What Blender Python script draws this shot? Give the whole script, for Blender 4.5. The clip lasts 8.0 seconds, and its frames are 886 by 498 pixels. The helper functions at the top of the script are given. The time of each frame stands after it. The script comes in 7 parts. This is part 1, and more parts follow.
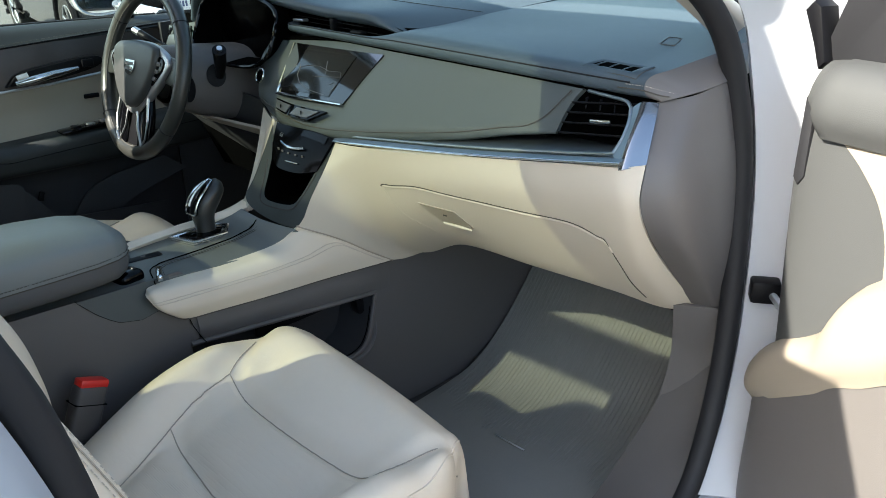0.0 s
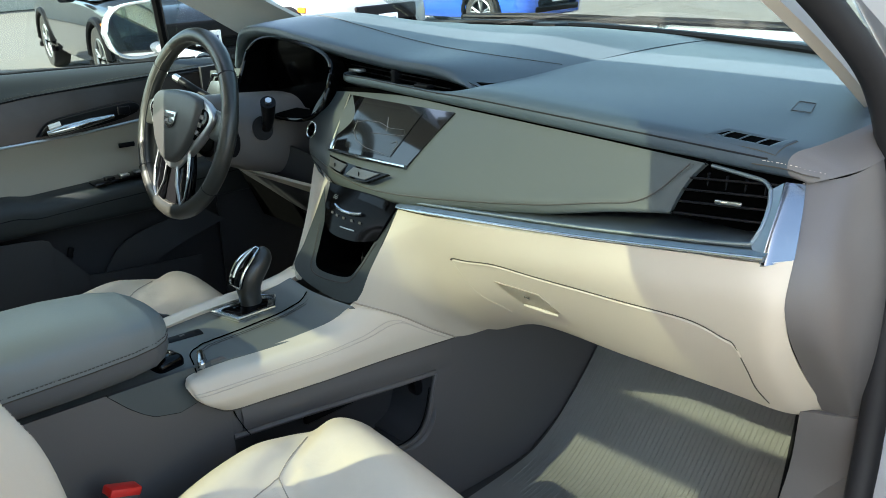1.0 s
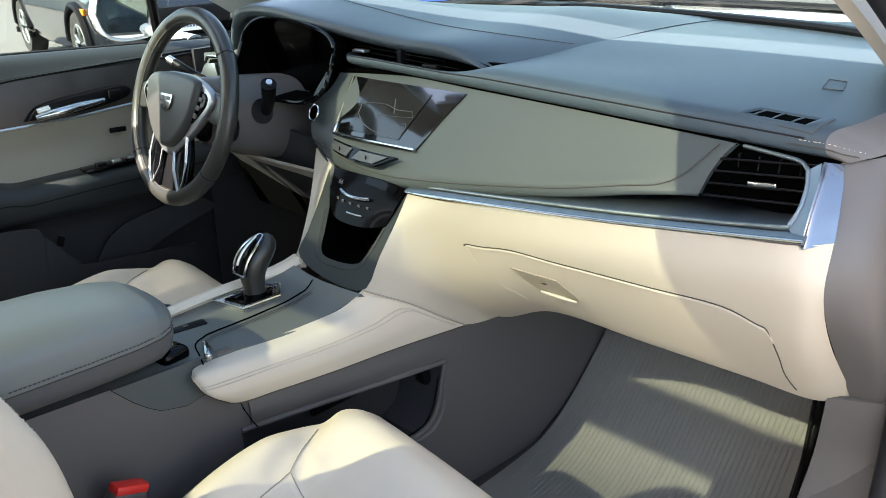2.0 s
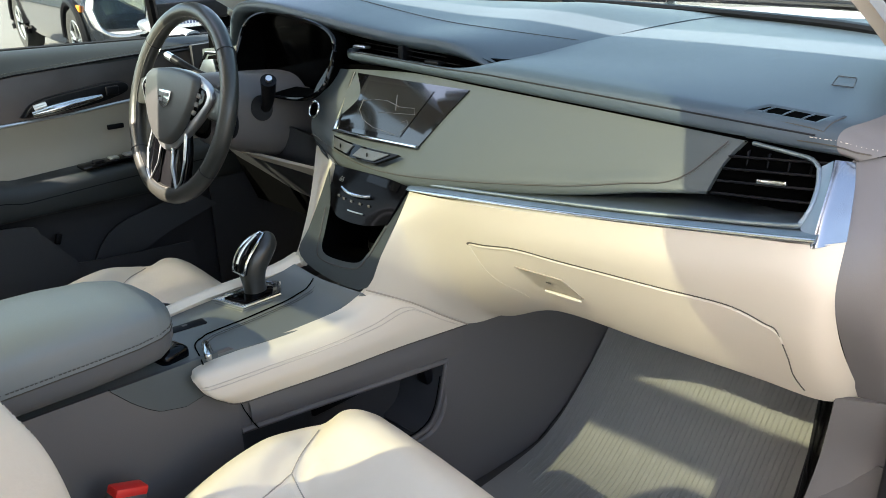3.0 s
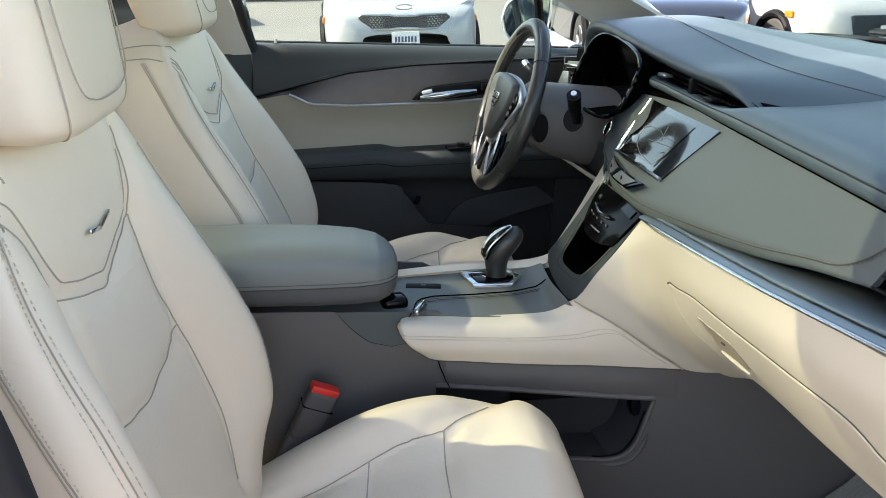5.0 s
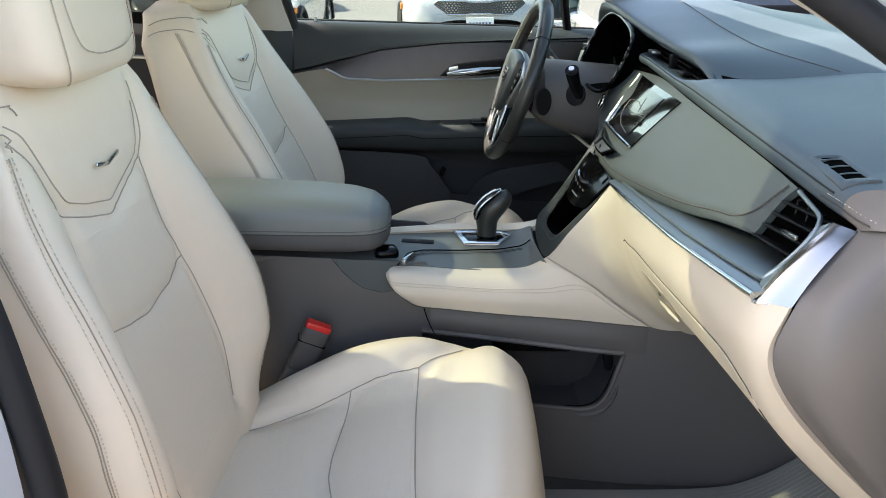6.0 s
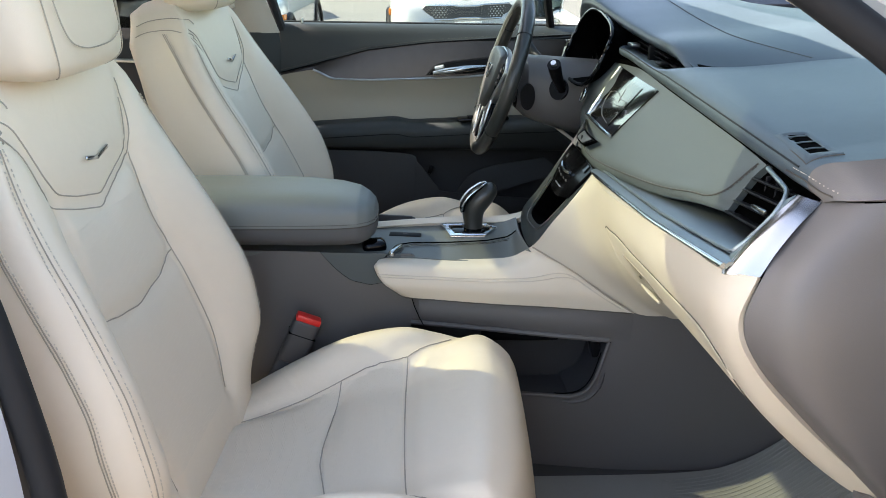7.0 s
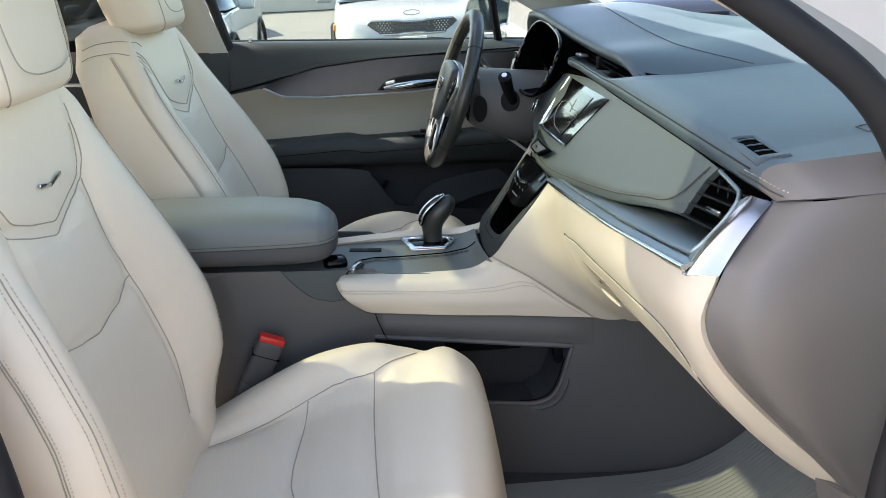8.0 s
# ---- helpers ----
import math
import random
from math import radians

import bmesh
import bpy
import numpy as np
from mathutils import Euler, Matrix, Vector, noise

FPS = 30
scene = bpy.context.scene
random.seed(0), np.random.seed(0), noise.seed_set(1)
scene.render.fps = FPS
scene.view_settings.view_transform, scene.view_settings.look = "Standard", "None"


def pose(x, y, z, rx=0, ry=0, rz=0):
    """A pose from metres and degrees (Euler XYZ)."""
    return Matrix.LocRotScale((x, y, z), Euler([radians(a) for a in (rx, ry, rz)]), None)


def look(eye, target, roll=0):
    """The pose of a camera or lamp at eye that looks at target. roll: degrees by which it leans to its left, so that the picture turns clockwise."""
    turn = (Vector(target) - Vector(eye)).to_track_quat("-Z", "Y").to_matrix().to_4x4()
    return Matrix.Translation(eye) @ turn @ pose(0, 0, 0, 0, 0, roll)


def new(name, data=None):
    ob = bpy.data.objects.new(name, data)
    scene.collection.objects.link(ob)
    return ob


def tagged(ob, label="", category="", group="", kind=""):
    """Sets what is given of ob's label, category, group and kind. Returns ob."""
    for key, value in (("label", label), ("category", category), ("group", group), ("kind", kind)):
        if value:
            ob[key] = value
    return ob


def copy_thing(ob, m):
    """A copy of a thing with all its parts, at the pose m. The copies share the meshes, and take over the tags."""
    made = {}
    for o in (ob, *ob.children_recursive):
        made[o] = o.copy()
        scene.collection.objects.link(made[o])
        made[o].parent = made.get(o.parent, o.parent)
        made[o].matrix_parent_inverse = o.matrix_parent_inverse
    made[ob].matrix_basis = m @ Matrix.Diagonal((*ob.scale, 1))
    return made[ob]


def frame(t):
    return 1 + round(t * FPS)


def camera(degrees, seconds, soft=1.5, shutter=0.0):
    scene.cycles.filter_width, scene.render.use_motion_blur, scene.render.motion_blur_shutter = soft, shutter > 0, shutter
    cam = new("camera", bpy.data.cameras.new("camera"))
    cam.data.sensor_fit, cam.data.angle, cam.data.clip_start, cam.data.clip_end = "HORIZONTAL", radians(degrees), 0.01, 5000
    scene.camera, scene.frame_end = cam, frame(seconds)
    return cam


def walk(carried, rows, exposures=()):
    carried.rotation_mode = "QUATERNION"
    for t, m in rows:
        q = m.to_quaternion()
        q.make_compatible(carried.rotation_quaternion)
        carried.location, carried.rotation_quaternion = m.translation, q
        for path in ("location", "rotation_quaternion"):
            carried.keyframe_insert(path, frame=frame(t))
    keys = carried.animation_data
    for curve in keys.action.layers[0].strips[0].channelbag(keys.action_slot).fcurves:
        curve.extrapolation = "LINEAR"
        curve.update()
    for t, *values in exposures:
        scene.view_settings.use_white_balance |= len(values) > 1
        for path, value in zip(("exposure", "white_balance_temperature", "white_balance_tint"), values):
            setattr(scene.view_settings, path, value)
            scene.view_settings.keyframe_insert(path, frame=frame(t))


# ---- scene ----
cam = camera(60.5, 8.0, soft=0.85)

PATH = [
    (0, (-0.629, -1.215, 1.288), (0.681, 0.098, 0.538), -1.3),
    (0.5, (-0.593, -1.08, 1.327), (0.695, 0.288, 0.642), -1.2),
    (1, (-0.566, -1.024, 1.308), (0.727, 0.345, 0.633), -1.1),
    (1.5, (-0.577, -0.989, 1.297), (0.731, 0.356, 0.604), -1.1),
    (3, (-0.572, -0.951, 1.29), (0.748, 0.372, 0.577), -0.9),
    (3.5, (-0.57, -0.948, 1.289), (0.732, 0.393, 0.578), -0.5),
    (4, (-0.495, -0.999, 1.285), (0.569, 0.551, 0.602), -0.3),
    (4.3, (-0.386, -1.079, 1.313), (0.3, 0.674, 0.634), -0.9),
    (4.5, (-0.341, -1.121, 1.302), (0.141, 0.703, 0.637), 0.5),
    (4.8, (-0.308, -1.159, 1.317), (0.031, 0.689, 0.632), 1.7),
    (5, (-0.273, -1.2, 1.315), (0.011, 0.655, 0.623), 1.9),
    (5.2, (-0.223, -1.255, 1.32), (0.011, 0.6, 0.611), 2.3),
    (6.3, (-0.109, -1.368, 1.302), (-0.054, 0.495, 0.575), 1.8),
    (6.5, (-0.108, -1.379, 1.298), (-0.038, 0.484, 0.575), 1.6),
    (7, (-0.104, -1.387, 1.293), (-0.015, 0.48, 0.582), 1.1),
    (7.5, (-0.11, -1.385, 1.298), (0.006, 0.487, 0.604), 1.0),
    (8, (-0.119, -1.394, 1.296), (0.093, 0.476, 0.618), -0.1),
]
CAR = pose(0, 0, 0, -0.8, 2.5, 0)   # how the car sits on its springs
walk(cam, [(t, CAR @ look(eye, target, roll)) for t, eye, target, roll in PATH],
     [(0, 2.2, 6700, 6), (0.5, 2.42, 6700, 5), (1.0, 2.55, 6750, 4), (1.5, 2.66, 6900, 8),
      (3, 2.85, 7250, 13), (4, 2.82, 7250, 13), (5, 2.62, 7250, 13), (8, 2.67, 7150, 13)])

# ---------------------------------------------------------------- world, sun, exposure
SUN_ELEV, SUN_AZ = radians(36.9), radians(167)   # azimuth measured from +x towards +y
sun_from = Vector((math.cos(SUN_ELEV) * math.cos(SUN_AZ), math.cos(SUN_ELEV) * math.sin(SUN_AZ), math.sin(SUN_ELEV)))
world = bpy.data.worlds.new("world")
scene.world = world
world.use_nodes = True
wn = world.node_tree.nodes
sky = wn.new("ShaderNodeTexSky")
sky.sky_type, sky.sun_disc = "NISHITA", False
sky.sun_elevation, sky.sun_rotation = SUN_ELEV, radians(90) - SUN_AZ
sky.dust_density = 1.7
wn["Background"].inputs["Strength"].default_value = 0.15
world.node_tree.links.new(sky.outputs[0], wn["Background"].inputs["Color"])
sun = new("sun", bpy.data.lights.new("sun", "SUN"))
sun.data.energy, sun.data.angle, sun.data.color = 4.8, radians(0.5), (1.0, 0.95, 0.87)
sun.matrix_world = look(sun_from * 30, (0, 0, 0))

# ---------------------------------------------------------------- materials
def material(name, color, rough=0.5, metal=0.0, vary=0.12, scale=9.0, grain=0.0, grain_scale=700.0, coat=0.0, spec=0.5, dark=None):
    m = bpy.data.materials.new(name)
    m.use_nodes = True
    nt, n = m.node_tree, m.node_tree.nodes
    b = n["Principled BSDF"]
    b.inputs["Metallic"].default_value, b.inputs["Coat Weight"].default_value = metal, coat
    b.inputs["Specular IOR Level"].default_value = spec
    tc = n.new("ShaderNodeTexCoord")
    big, fine = n.new("ShaderNodeTexNoise"), n.new("ShaderNodeTexNoise")
    big.inputs["Scale"].default_value, fine.inputs["Scale"].default_value = scale, scale * 14
    big.inputs["Detail"].default_value = 4
    mixf = n.new("ShaderNodeMath")
    mixf.operation = "MULTIPLY_ADD"
    mixf.inputs[1].default_value = 0.35
    ramp = n.new("ShaderNodeMix")
    ramp.data_type = "RGBA"
    c = Vector(color)
    d = Vector(dark) if dark else c * (1 - vary)
    ramp.inputs["A"].default_value = (*d, 1)
    ramp.inputs["B"].default_value = (*[min(1, v * (1 + vary * 0.6)) for v in c], 1)
    for t in (big, fine):
        nt.links.new(tc.outputs["Object"], t.inputs["Vector"])
    nt.links.new(fine.outputs["Fac"], mixf.inputs[0])
    sub = n.new("ShaderNodeMath")
    sub.operation = "MULTIPLY"
    sub.inputs[1].default_value = 0.65
    nt.links.new(big.outputs["Fac"], sub.inputs[0])
    nt.links.new(sub.outputs[0], mixf.inputs[2])
    nt.links.new(mixf.outputs[0], ramp.inputs["Factor"])
    nt.links.new(ramp.outputs["Result"], b.inputs["Base Color"])
    rr = n.new("ShaderNodeMapRange")
    rr.inputs["To Min"].default_value, rr.inputs["To Max"].default_value = max(0.02, rough * 0.85), min(1, rough * 1.15)
    nt.links.new(mixf.outputs[0], rr.inputs["Value"])
    nt.links.new(rr.outputs["Result"], b.inputs["Roughness"])
    if grain > 0:
        v = n.new("ShaderNodeTexVoronoi")
        v.feature = "DISTANCE_TO_EDGE"
        v.inputs["Scale"].default_value = grain_scale
        bump = n.new("ShaderNodeBump")
        bump.inputs["Strength"].default_value, bump.inputs["Distance"].default_value = grain, 0.0004
        nt.links.new(tc.outputs["Object"], v.inputs["Vector"])
        nt.links.new(v.outputs["Distance"], bump.inputs["Height"])
        nt.links.new(bump.outputs["Normal"], b.inputs["Normal"])
    return m


def glass(name, tint, rough=0.0, reflect=1.0):
    m = bpy.data.materials.new(name)
    m.use_nodes = True
    nt, n = m.node_tree, m.node_tree.nodes
    n.remove(n["Principled BSDF"])
    tr, gl, mix, fr = n.new("ShaderNodeBsdfTransparent"), n.new("ShaderNodeBsdfGlossy"), n.new("ShaderNodeMixShader"), n.new("ShaderNodeLayerWeight")
    power, scale = n.new("ShaderNodeMath"), n.new("ShaderNodeMath")
    power.operation, scale.operation = "POWER", "MULTIPLY_ADD"
    power.inputs[1].default_value, scale.inputs[1].default_value, scale.inputs[2].default_value = 5.0, 0.8 * reflect, 0.03 * reflect
    tr.inputs["Color"].default_value = (*tint, 1)
    gl.inputs["Roughness"].default_value = rough
    fr.inputs["Blend"].default_value = 0.5
    nt.links.new(fr.outputs["Facing"], power.inputs[0])
    nt.links.new(power.outputs[0], scale.inputs[0])
    nt.links.new(scale.outputs[0], mix.inputs[0])
    nt.links.new(tr.outputs[0], mix.inputs[1])
    nt.links.new(gl.outputs[0], mix.inputs[2])
    nt.links.new(mix.outputs[0], n["Material Output"].inputs["Surface"])
    return m


def perforated(name, color, rough):
    m = material(name, color, rough, vary=0.06, scale=6)
    nt, n = m.node_tree, m.node_tree.nodes
    b = n["Principled BSDF"]
    tc, v, bump = n["Texture Coordinate"], n.new("ShaderNodeTexVoronoi"), n.new("ShaderNodeBump")
    v.inputs["Scale"].default_value, v.inputs["Randomness"].default_value = 340, 0.05
    step = n.new("ShaderNodeMapRange")
    step.inputs["From Min"].default_value, step.inputs["From Max"].default_value = 0.12, 0.3
    nt.links.new(tc.outputs["Object"], v.inputs["Vector"])
    nt.links.new(v.outputs["Distance"], step.inputs["Value"])
    nt.links.new(step.outputs["Result"], bump.inputs["Height"])
    bump.inputs["Strength"].default_value, bump.inputs["Distance"].default_value = 0.45, 0.0012
    nt.links.new(bump.outputs["Normal"], b.inputs["Normal"])
    return m


cream = material("cream leather", (0.70, 0.592, 0.468), 0.48, vary=0.06, scale=5, grain=0.25)
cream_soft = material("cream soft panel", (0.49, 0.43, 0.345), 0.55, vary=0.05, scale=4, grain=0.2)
cream_perf = perforated("perforated cream leather", (0.675, 0.578, 0.462), 0.5)


def creased(m, strength):
    """Soft dents and wrinkles of stretched leather, under the fine grain."""
    nt, n = m.node_tree, m.node_tree.nodes
    b = n["Principled BSDF"]
    before = b.inputs["Normal"].links[0].from_node
    tx, bump = n.new("ShaderNodeTexNoise"), n.new("ShaderNodeBump")
    tx.inputs["Scale"].default_value, tx.inputs["Detail"].default_value, tx.inputs["Distortion"].default_value = 16.0, 3.0, 0.8
    bump.inputs["Strength"].default_value, bump.inputs["Distance"].default_value = strength, 0.006
    nt.links.new(n["Texture Coordinate"].outputs["Object"], tx.inputs["Vector"])
    nt.links.new(tx.outputs["Fac"], bump.inputs["Height"])
    nt.links.new(bump.outputs["Normal"], before.inputs["Normal"])


creased(cream, 0.22)
creased(cream_perf, 0.22)
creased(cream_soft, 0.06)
pad_cream = material("smooth cream leather", (0.60, 0.52, 0.42), 0.5, vary=0.04, scale=4, grain=0.2)
seam_soft = material("soft cream seam", (0.40, 0.345, 0.275), 0.8)
cream_dark = material("cream seam groove", (0.36, 0.305, 0.245), 0.8)
taupe = material("taupe leather", (0.061, 0.071, 0.071), 0.45, spec=0.4, vary=0.07, scale=5, grain=0.3)
# blue of the reflected sky is mixed into the taupe base
dash_top_mat = material("taupe dash skin with sky tint", (0.050, 0.068, 0.082), 0.40, spec=0.32, vary=0.06, scale=4, grain=0.35, grain_scale=500)
taupe_dark = material("dark taupe plastic", (0.096, 0.087, 0.084), 0.55, vary=0.08, scale=7, grain=0.35, grain_scale=500)
console_top = material("smooth taupe console skin", (0.118, 0.122, 0.112), 0.42, vary=0.06, scale=7, grain=0.3, grain_scale=500)
arm_band = material("dark armrest leather with shade", (0.078, 0.078, 0.080), 0.5, vary=0.06, scale=6, grain=0.3)
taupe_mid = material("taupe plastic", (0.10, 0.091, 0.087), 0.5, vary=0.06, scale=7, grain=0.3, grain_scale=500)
black = material("black plastic", (0.005, 0.005, 0.006), 0.45, vary=0.1, spec=0.10)
black_soft = material("black rubber", (0.014, 0.014, 0.016), 0.6, vary=0.15, spec=0.25)
gloss_black = material("piano black", (0.0015, 0.0015, 0.002), 0.06, vary=0.05, spec=0.16)
# near-black colour carries the shade of gaps and recesses
void_black = material("recess shade black", (0.0006, 0.0006, 0.0006), 0.9, spec=0.02)
chrome = material("bright chrome", (0.48, 0.50, 0.50), 0.16, metal=1.0, vary=0.03)
satin = material("satin silver", (0.55, 0.57, 0.58), 0.36, metal=1.0, vary=0.05, scale=20)
bronze = material("dark bronze trim", (0.068, 0.057, 0.053), 0.33, metal=0.7, vary=0.3, scale=3)
trim_grey = material("brushed grey trim", (0.26, 0.29, 0.30), 0.42, metal=1.0, vary=0.08, scale=20)
white_paint = material("white pearl paint", (0.46, 0.47, 0.495), 0.25, vary=0.02, coat=0.9)
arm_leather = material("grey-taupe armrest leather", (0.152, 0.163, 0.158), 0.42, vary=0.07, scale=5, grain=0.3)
soft_black = material("soft charcoal pad", (0.025, 0.029, 0.030), 0.5, vary=0.08, spec=0.35, grain=0.3, grain_scale=500)
charcoal = material("charcoal plastic", (0.038, 0.038, 0.040), 0.55, vary=0.1, spec=0.3, grain=0.3, grain_scale=500)
mat_rubber = material("grey ribbed mat", (0.205, 0.200, 0.185), 0.75, vary=0.15, scale=12, grain=0.3, grain_scale=900)
carpet = material("dark carpet", (0.05, 0.047, 0.045), 0.95, vary=0.3, scale=60, grain=0.8, grain_scale=900)
thread = material("tan thread", (0.52, 0.45, 0.37), 0.8)
seam_dark = material("dark brown joint", (0.06, 0.05, 0.04), 0.8)
# the cabin's cream, darkened for the shade on the driver door
shaded_cream = material("door cream darkened for shade", (0.31, 0.275, 0.215), 0.55, vary=0.05, scale=4, grain=0.2)
# the same cream, darkened further where full sun would burn it out
dimmed_cream = material("door cream dimmed for sun", (0.25, 0.21, 0.165), 0.55, vary=0.05, scale=4, grain=0.2)
thread_dark = material("dark thread", (0.06, 0.055, 0.05), 0.8)
red_plastic = material("red button plastic", (0.62, 0.02, 0.015), 0.35, vary=0.05)
screen_mat = material("dark display glass", (0.004, 0.004, 0.005), 0.06, vary=0.05, spec=0.6, coat=0.6)
wheel_leather = material("black leather", (0.026, 0.026, 0.023), 0.30, vary=0.12, grain=0.3)
key_grey = material("grey key plastic", (0.075, 0.078, 0.082), 0.28, vary=0.05)
hub_mat = material("taupe wheel hub", (0.032, 0.033, 0.032), 0.45, grain=0.3)
asphalt = material("pale asphalt", (0.132, 0.128, 0.120), 0.9, vary=0.25, scale=1.4, grain=0.5, grain_scale=120)
line_paint = material("worn white road paint", (0.62, 0.61, 0.58), 0.8, vary=0.2, scale=6)
door_skin = material("taupe door plastic", (0.047, 0.048, 0.048), 0.6, vary=0.06, scale=7, grain=0.3, grain_scale=500)
glass_clear = glass("clear window glass", (0.815, 0.845, 0.825))
glass_side = glass("green window glass", (0.735, 0.785, 0.755))
glass_privacy = glass("dark privacy glass", (0.16, 0.17, 0.16))
glass_tint = glass("tinted roof glass", (0.352, 0.375, 0.330))


# ---------------------------------------------------------------- mesh helpers
def thing(name, label, category, group="", kind="", at=(0, 0, 0)):
    e = new(name)
    e.empty_display_size = 0.05
    e.location = at
    return tagged(e, label, category, group, kind)


def part(name, bm, mat, parent=None, label="", smooth=40, kind=""):
    me = bpy.data.meshes.new(name)
    bm.to_mesh(me)
    bm.free()
    me.materials.append(mat)
    for p in me.polygons:
        p.use_smooth = True
    me.set_sharp_from_angle(angle=radians(smooth))
    ob = new(name, me)
    if parent is not None:
        bpy.context.view_layer.update()
        ob.parent = parent
        ob.matrix_parent_inverse = parent.matrix_world.inverted()
    return tagged(ob, label, kind=kind)


def cr(pts, n):
    """n + 1 points evenly along a smooth curve through pts."""
    pts = [Vector(p) for p in pts]
    if len(pts) == 2:
        return [pts[0].lerp(pts[1], i / n) for i in range(n + 1)]
    p = [pts[0] * 2 - pts[1]] + pts + [pts[-1] * 2 - pts[-2]]
    out = []
    for i in range(n + 1):
        s = i / n * (len(pts) - 1)
        k = min(int(s), len(pts) - 2)
        t = s - k
        a, b, c, d = p[k:k + 4]
        out.append(0.5 * (2 * b + (c - a) * t + (2 * a - 5 * b + 4 * c - d) * t * t + (3 * b - a - 3 * c + d) * t ** 3))
    return out


def patch(columns, nu=40, nv=24):
    """A smooth grid through columns of points; columns may have different lengths."""
    cols = [cr(c, nv) for c in columns]
    rows = [cr([c[j] for c in cols], nu) for j in range(nv + 1)]
    return [[rows[j][i] for j in range(nv + 1)] for i in range(nu + 1)]


def sheet(grid, thick=0.0, closed=False, out=(-0.5, -0.6, 0.6)):
    """A grid of points as a mesh, with a thickness behind it where given; out: the side that is seen."""
    bm = bmesh.new()
    V = [[bm.verts.new(p) for p in col] for col in grid]
    nu, nv = len(V), len(V[0])
    for i in range(nu if closed else nu - 1):
        for j in range(nv - 1):
            bm.faces.new((V[i][j], V[(i + 1) % nu][j], V[(i + 1) % nu][j + 1], V[i][j + 1]))
    bm.normal_update()
    if not closed:
        mean = sum((f.normal * f.calc_area() for f in bm.faces), Vector())
        if mean.dot(Vector(out)) < 0:
            bmesh.ops.reverse_faces(bm, faces=bm.faces)
            bm.normal_update()
    if thick:
        back = [[bm.verts.new(v.co - v.normal * thick) for v in col] for col in V]
        for i in range(nu if closed else nu - 1):
            for j in range(nv - 1):
                k = (i + 1) % nu
                bm.faces.new((back[i][j], back[i][j + 1], back[k][j + 1], back[k][j]))
        rim = [(V[i][0], V[i + 1][0], back[i + 1][0], back[i][0]) for i in range(nu - 1)]
        rim += [(V[i + 1][-1], V[i][-1], back[i][-1], back[i + 1][-1]) for i in range(nu - 1)]
        if not closed:
            rim += [(V[0][j + 1], V[0][j], back[0][j], back[0][j + 1]) for j in range(nv - 1)]
            rim += [(V[-1][j], V[-1][j + 1], back[-1][j + 1], back[-1][j]) for j in range(nv - 1)]
        for f in rim:
            bm.faces.new(f)
        bmesh.ops.recalc_face_normals(bm, faces=bm.faces)
    return bm


def tube(path, r, n=8, closed=False, flat=1.0, up=(0, 0, 1)):
    """A round (or flattened) bar along a path."""
    bm = bmesh.new()
    pts = [Vector(p) for p in path]
    rings, N = [], len(pts)
    for i, p in enumerate(pts):
        if closed:
            d = pts[(i + 1) % N] - pts[i - 1]
        else:
            d = pts[min(i + 1, N - 1)] - pts[max(i - 1, 0)]
        d.normalize()
        s = d.cross(Vector(up))
        s = s.normalized() if s.length > 1e-4 else d.orthogonal().normalized()
        u = s.cross(d)
        rr = r(i / max(1, N - 1)) if callable(r) else r
        rings.append([bm.verts.new(p + s * math.cos(a) * rr + u * math.sin(a) * rr * flat) for a in (2 * math.pi * k / n for k in range(n))])
    for i in range(N if closed else N - 1):
        a, b = rings[i], rings[(i + 1) % N]
        for k in range(n):
            bm.faces.new((a[k], a[(k + 1) % n], b[(k + 1) % n], b[k]))
    if not closed:
        bm.faces.new(rings[0][::-1])
        bm.faces.new(rings[-1])
    bmesh.ops.recalc_face_normals(bm, faces=bm.faces)
    return bm


def rbox(c, s, r=0.006, seg=3, m=None):
    """A box with rounded edges: centre, sizes, radius."""
    bm = bmesh.new()
    bmesh.ops.create_cube(bm, size=1)
    bmesh.ops.scale(bm, vec=s, verts=bm.verts)
    if r:
        bmesh.ops.bevel(bm, geom=bm.edges, offset=min(r, min(s) * 0.49), segments=seg, profile=0.5, affect="EDGES")
    if m is not None:
        bm.transform(m)
    bmesh.ops.translate(bm, vec=c, verts=bm.verts)
    return bm


def prism(poly, lo, hi, axis="y", r=0.004, seg=2):
    """A polygon pushed along an axis, with rounded rims. poly: pairs in the two other axes, in their order x, y, z."""
    bm = bmesh.new()
    def at(p, h):
        return {"x": (h, p[0], p[1]), "y": (p[0], h, p[1]), "z": (p[0], p[1], h)}[axis]
    a = [bm.verts.new(at(p, lo)) for p in poly]
    b = [bm.verts.new(at(p, hi)) for p in poly]
    caps = [bm.faces.new(a), bm.faces.new(b[::-1])]
    for i in range(len(poly)):
        k = (i + 1) % len(poly)
        bm.faces.new((a[k], a[i], b[i], b[k]))
    bmesh.ops.recalc_face_normals(bm, faces=bm.faces)
    if r:
        rim = list({e for f in caps for e in f.edges})
        bmesh.ops.bevel(bm, geom=rim, offset=r, segments=seg, profile=0.5, affect="EDGES")
    return bm


def joined(*bms):
    out = bmesh.new()
    for b in bms:
        me = bpy.data.meshes.new("tmp")
        b.to_mesh(me)
        b.free()
        out.from_mesh(me)
        bpy.data.meshes.remove(me)
    return out


def along(grid_fn, uv, n, lift=0.0):
    """A curve on a surface given by a function of (u, v)."""
    return [Vector(grid_fn(u, v)) for u, v in ((p.x, p.y) for p in cr([(a, b, 0) for a, b in uv], n))]


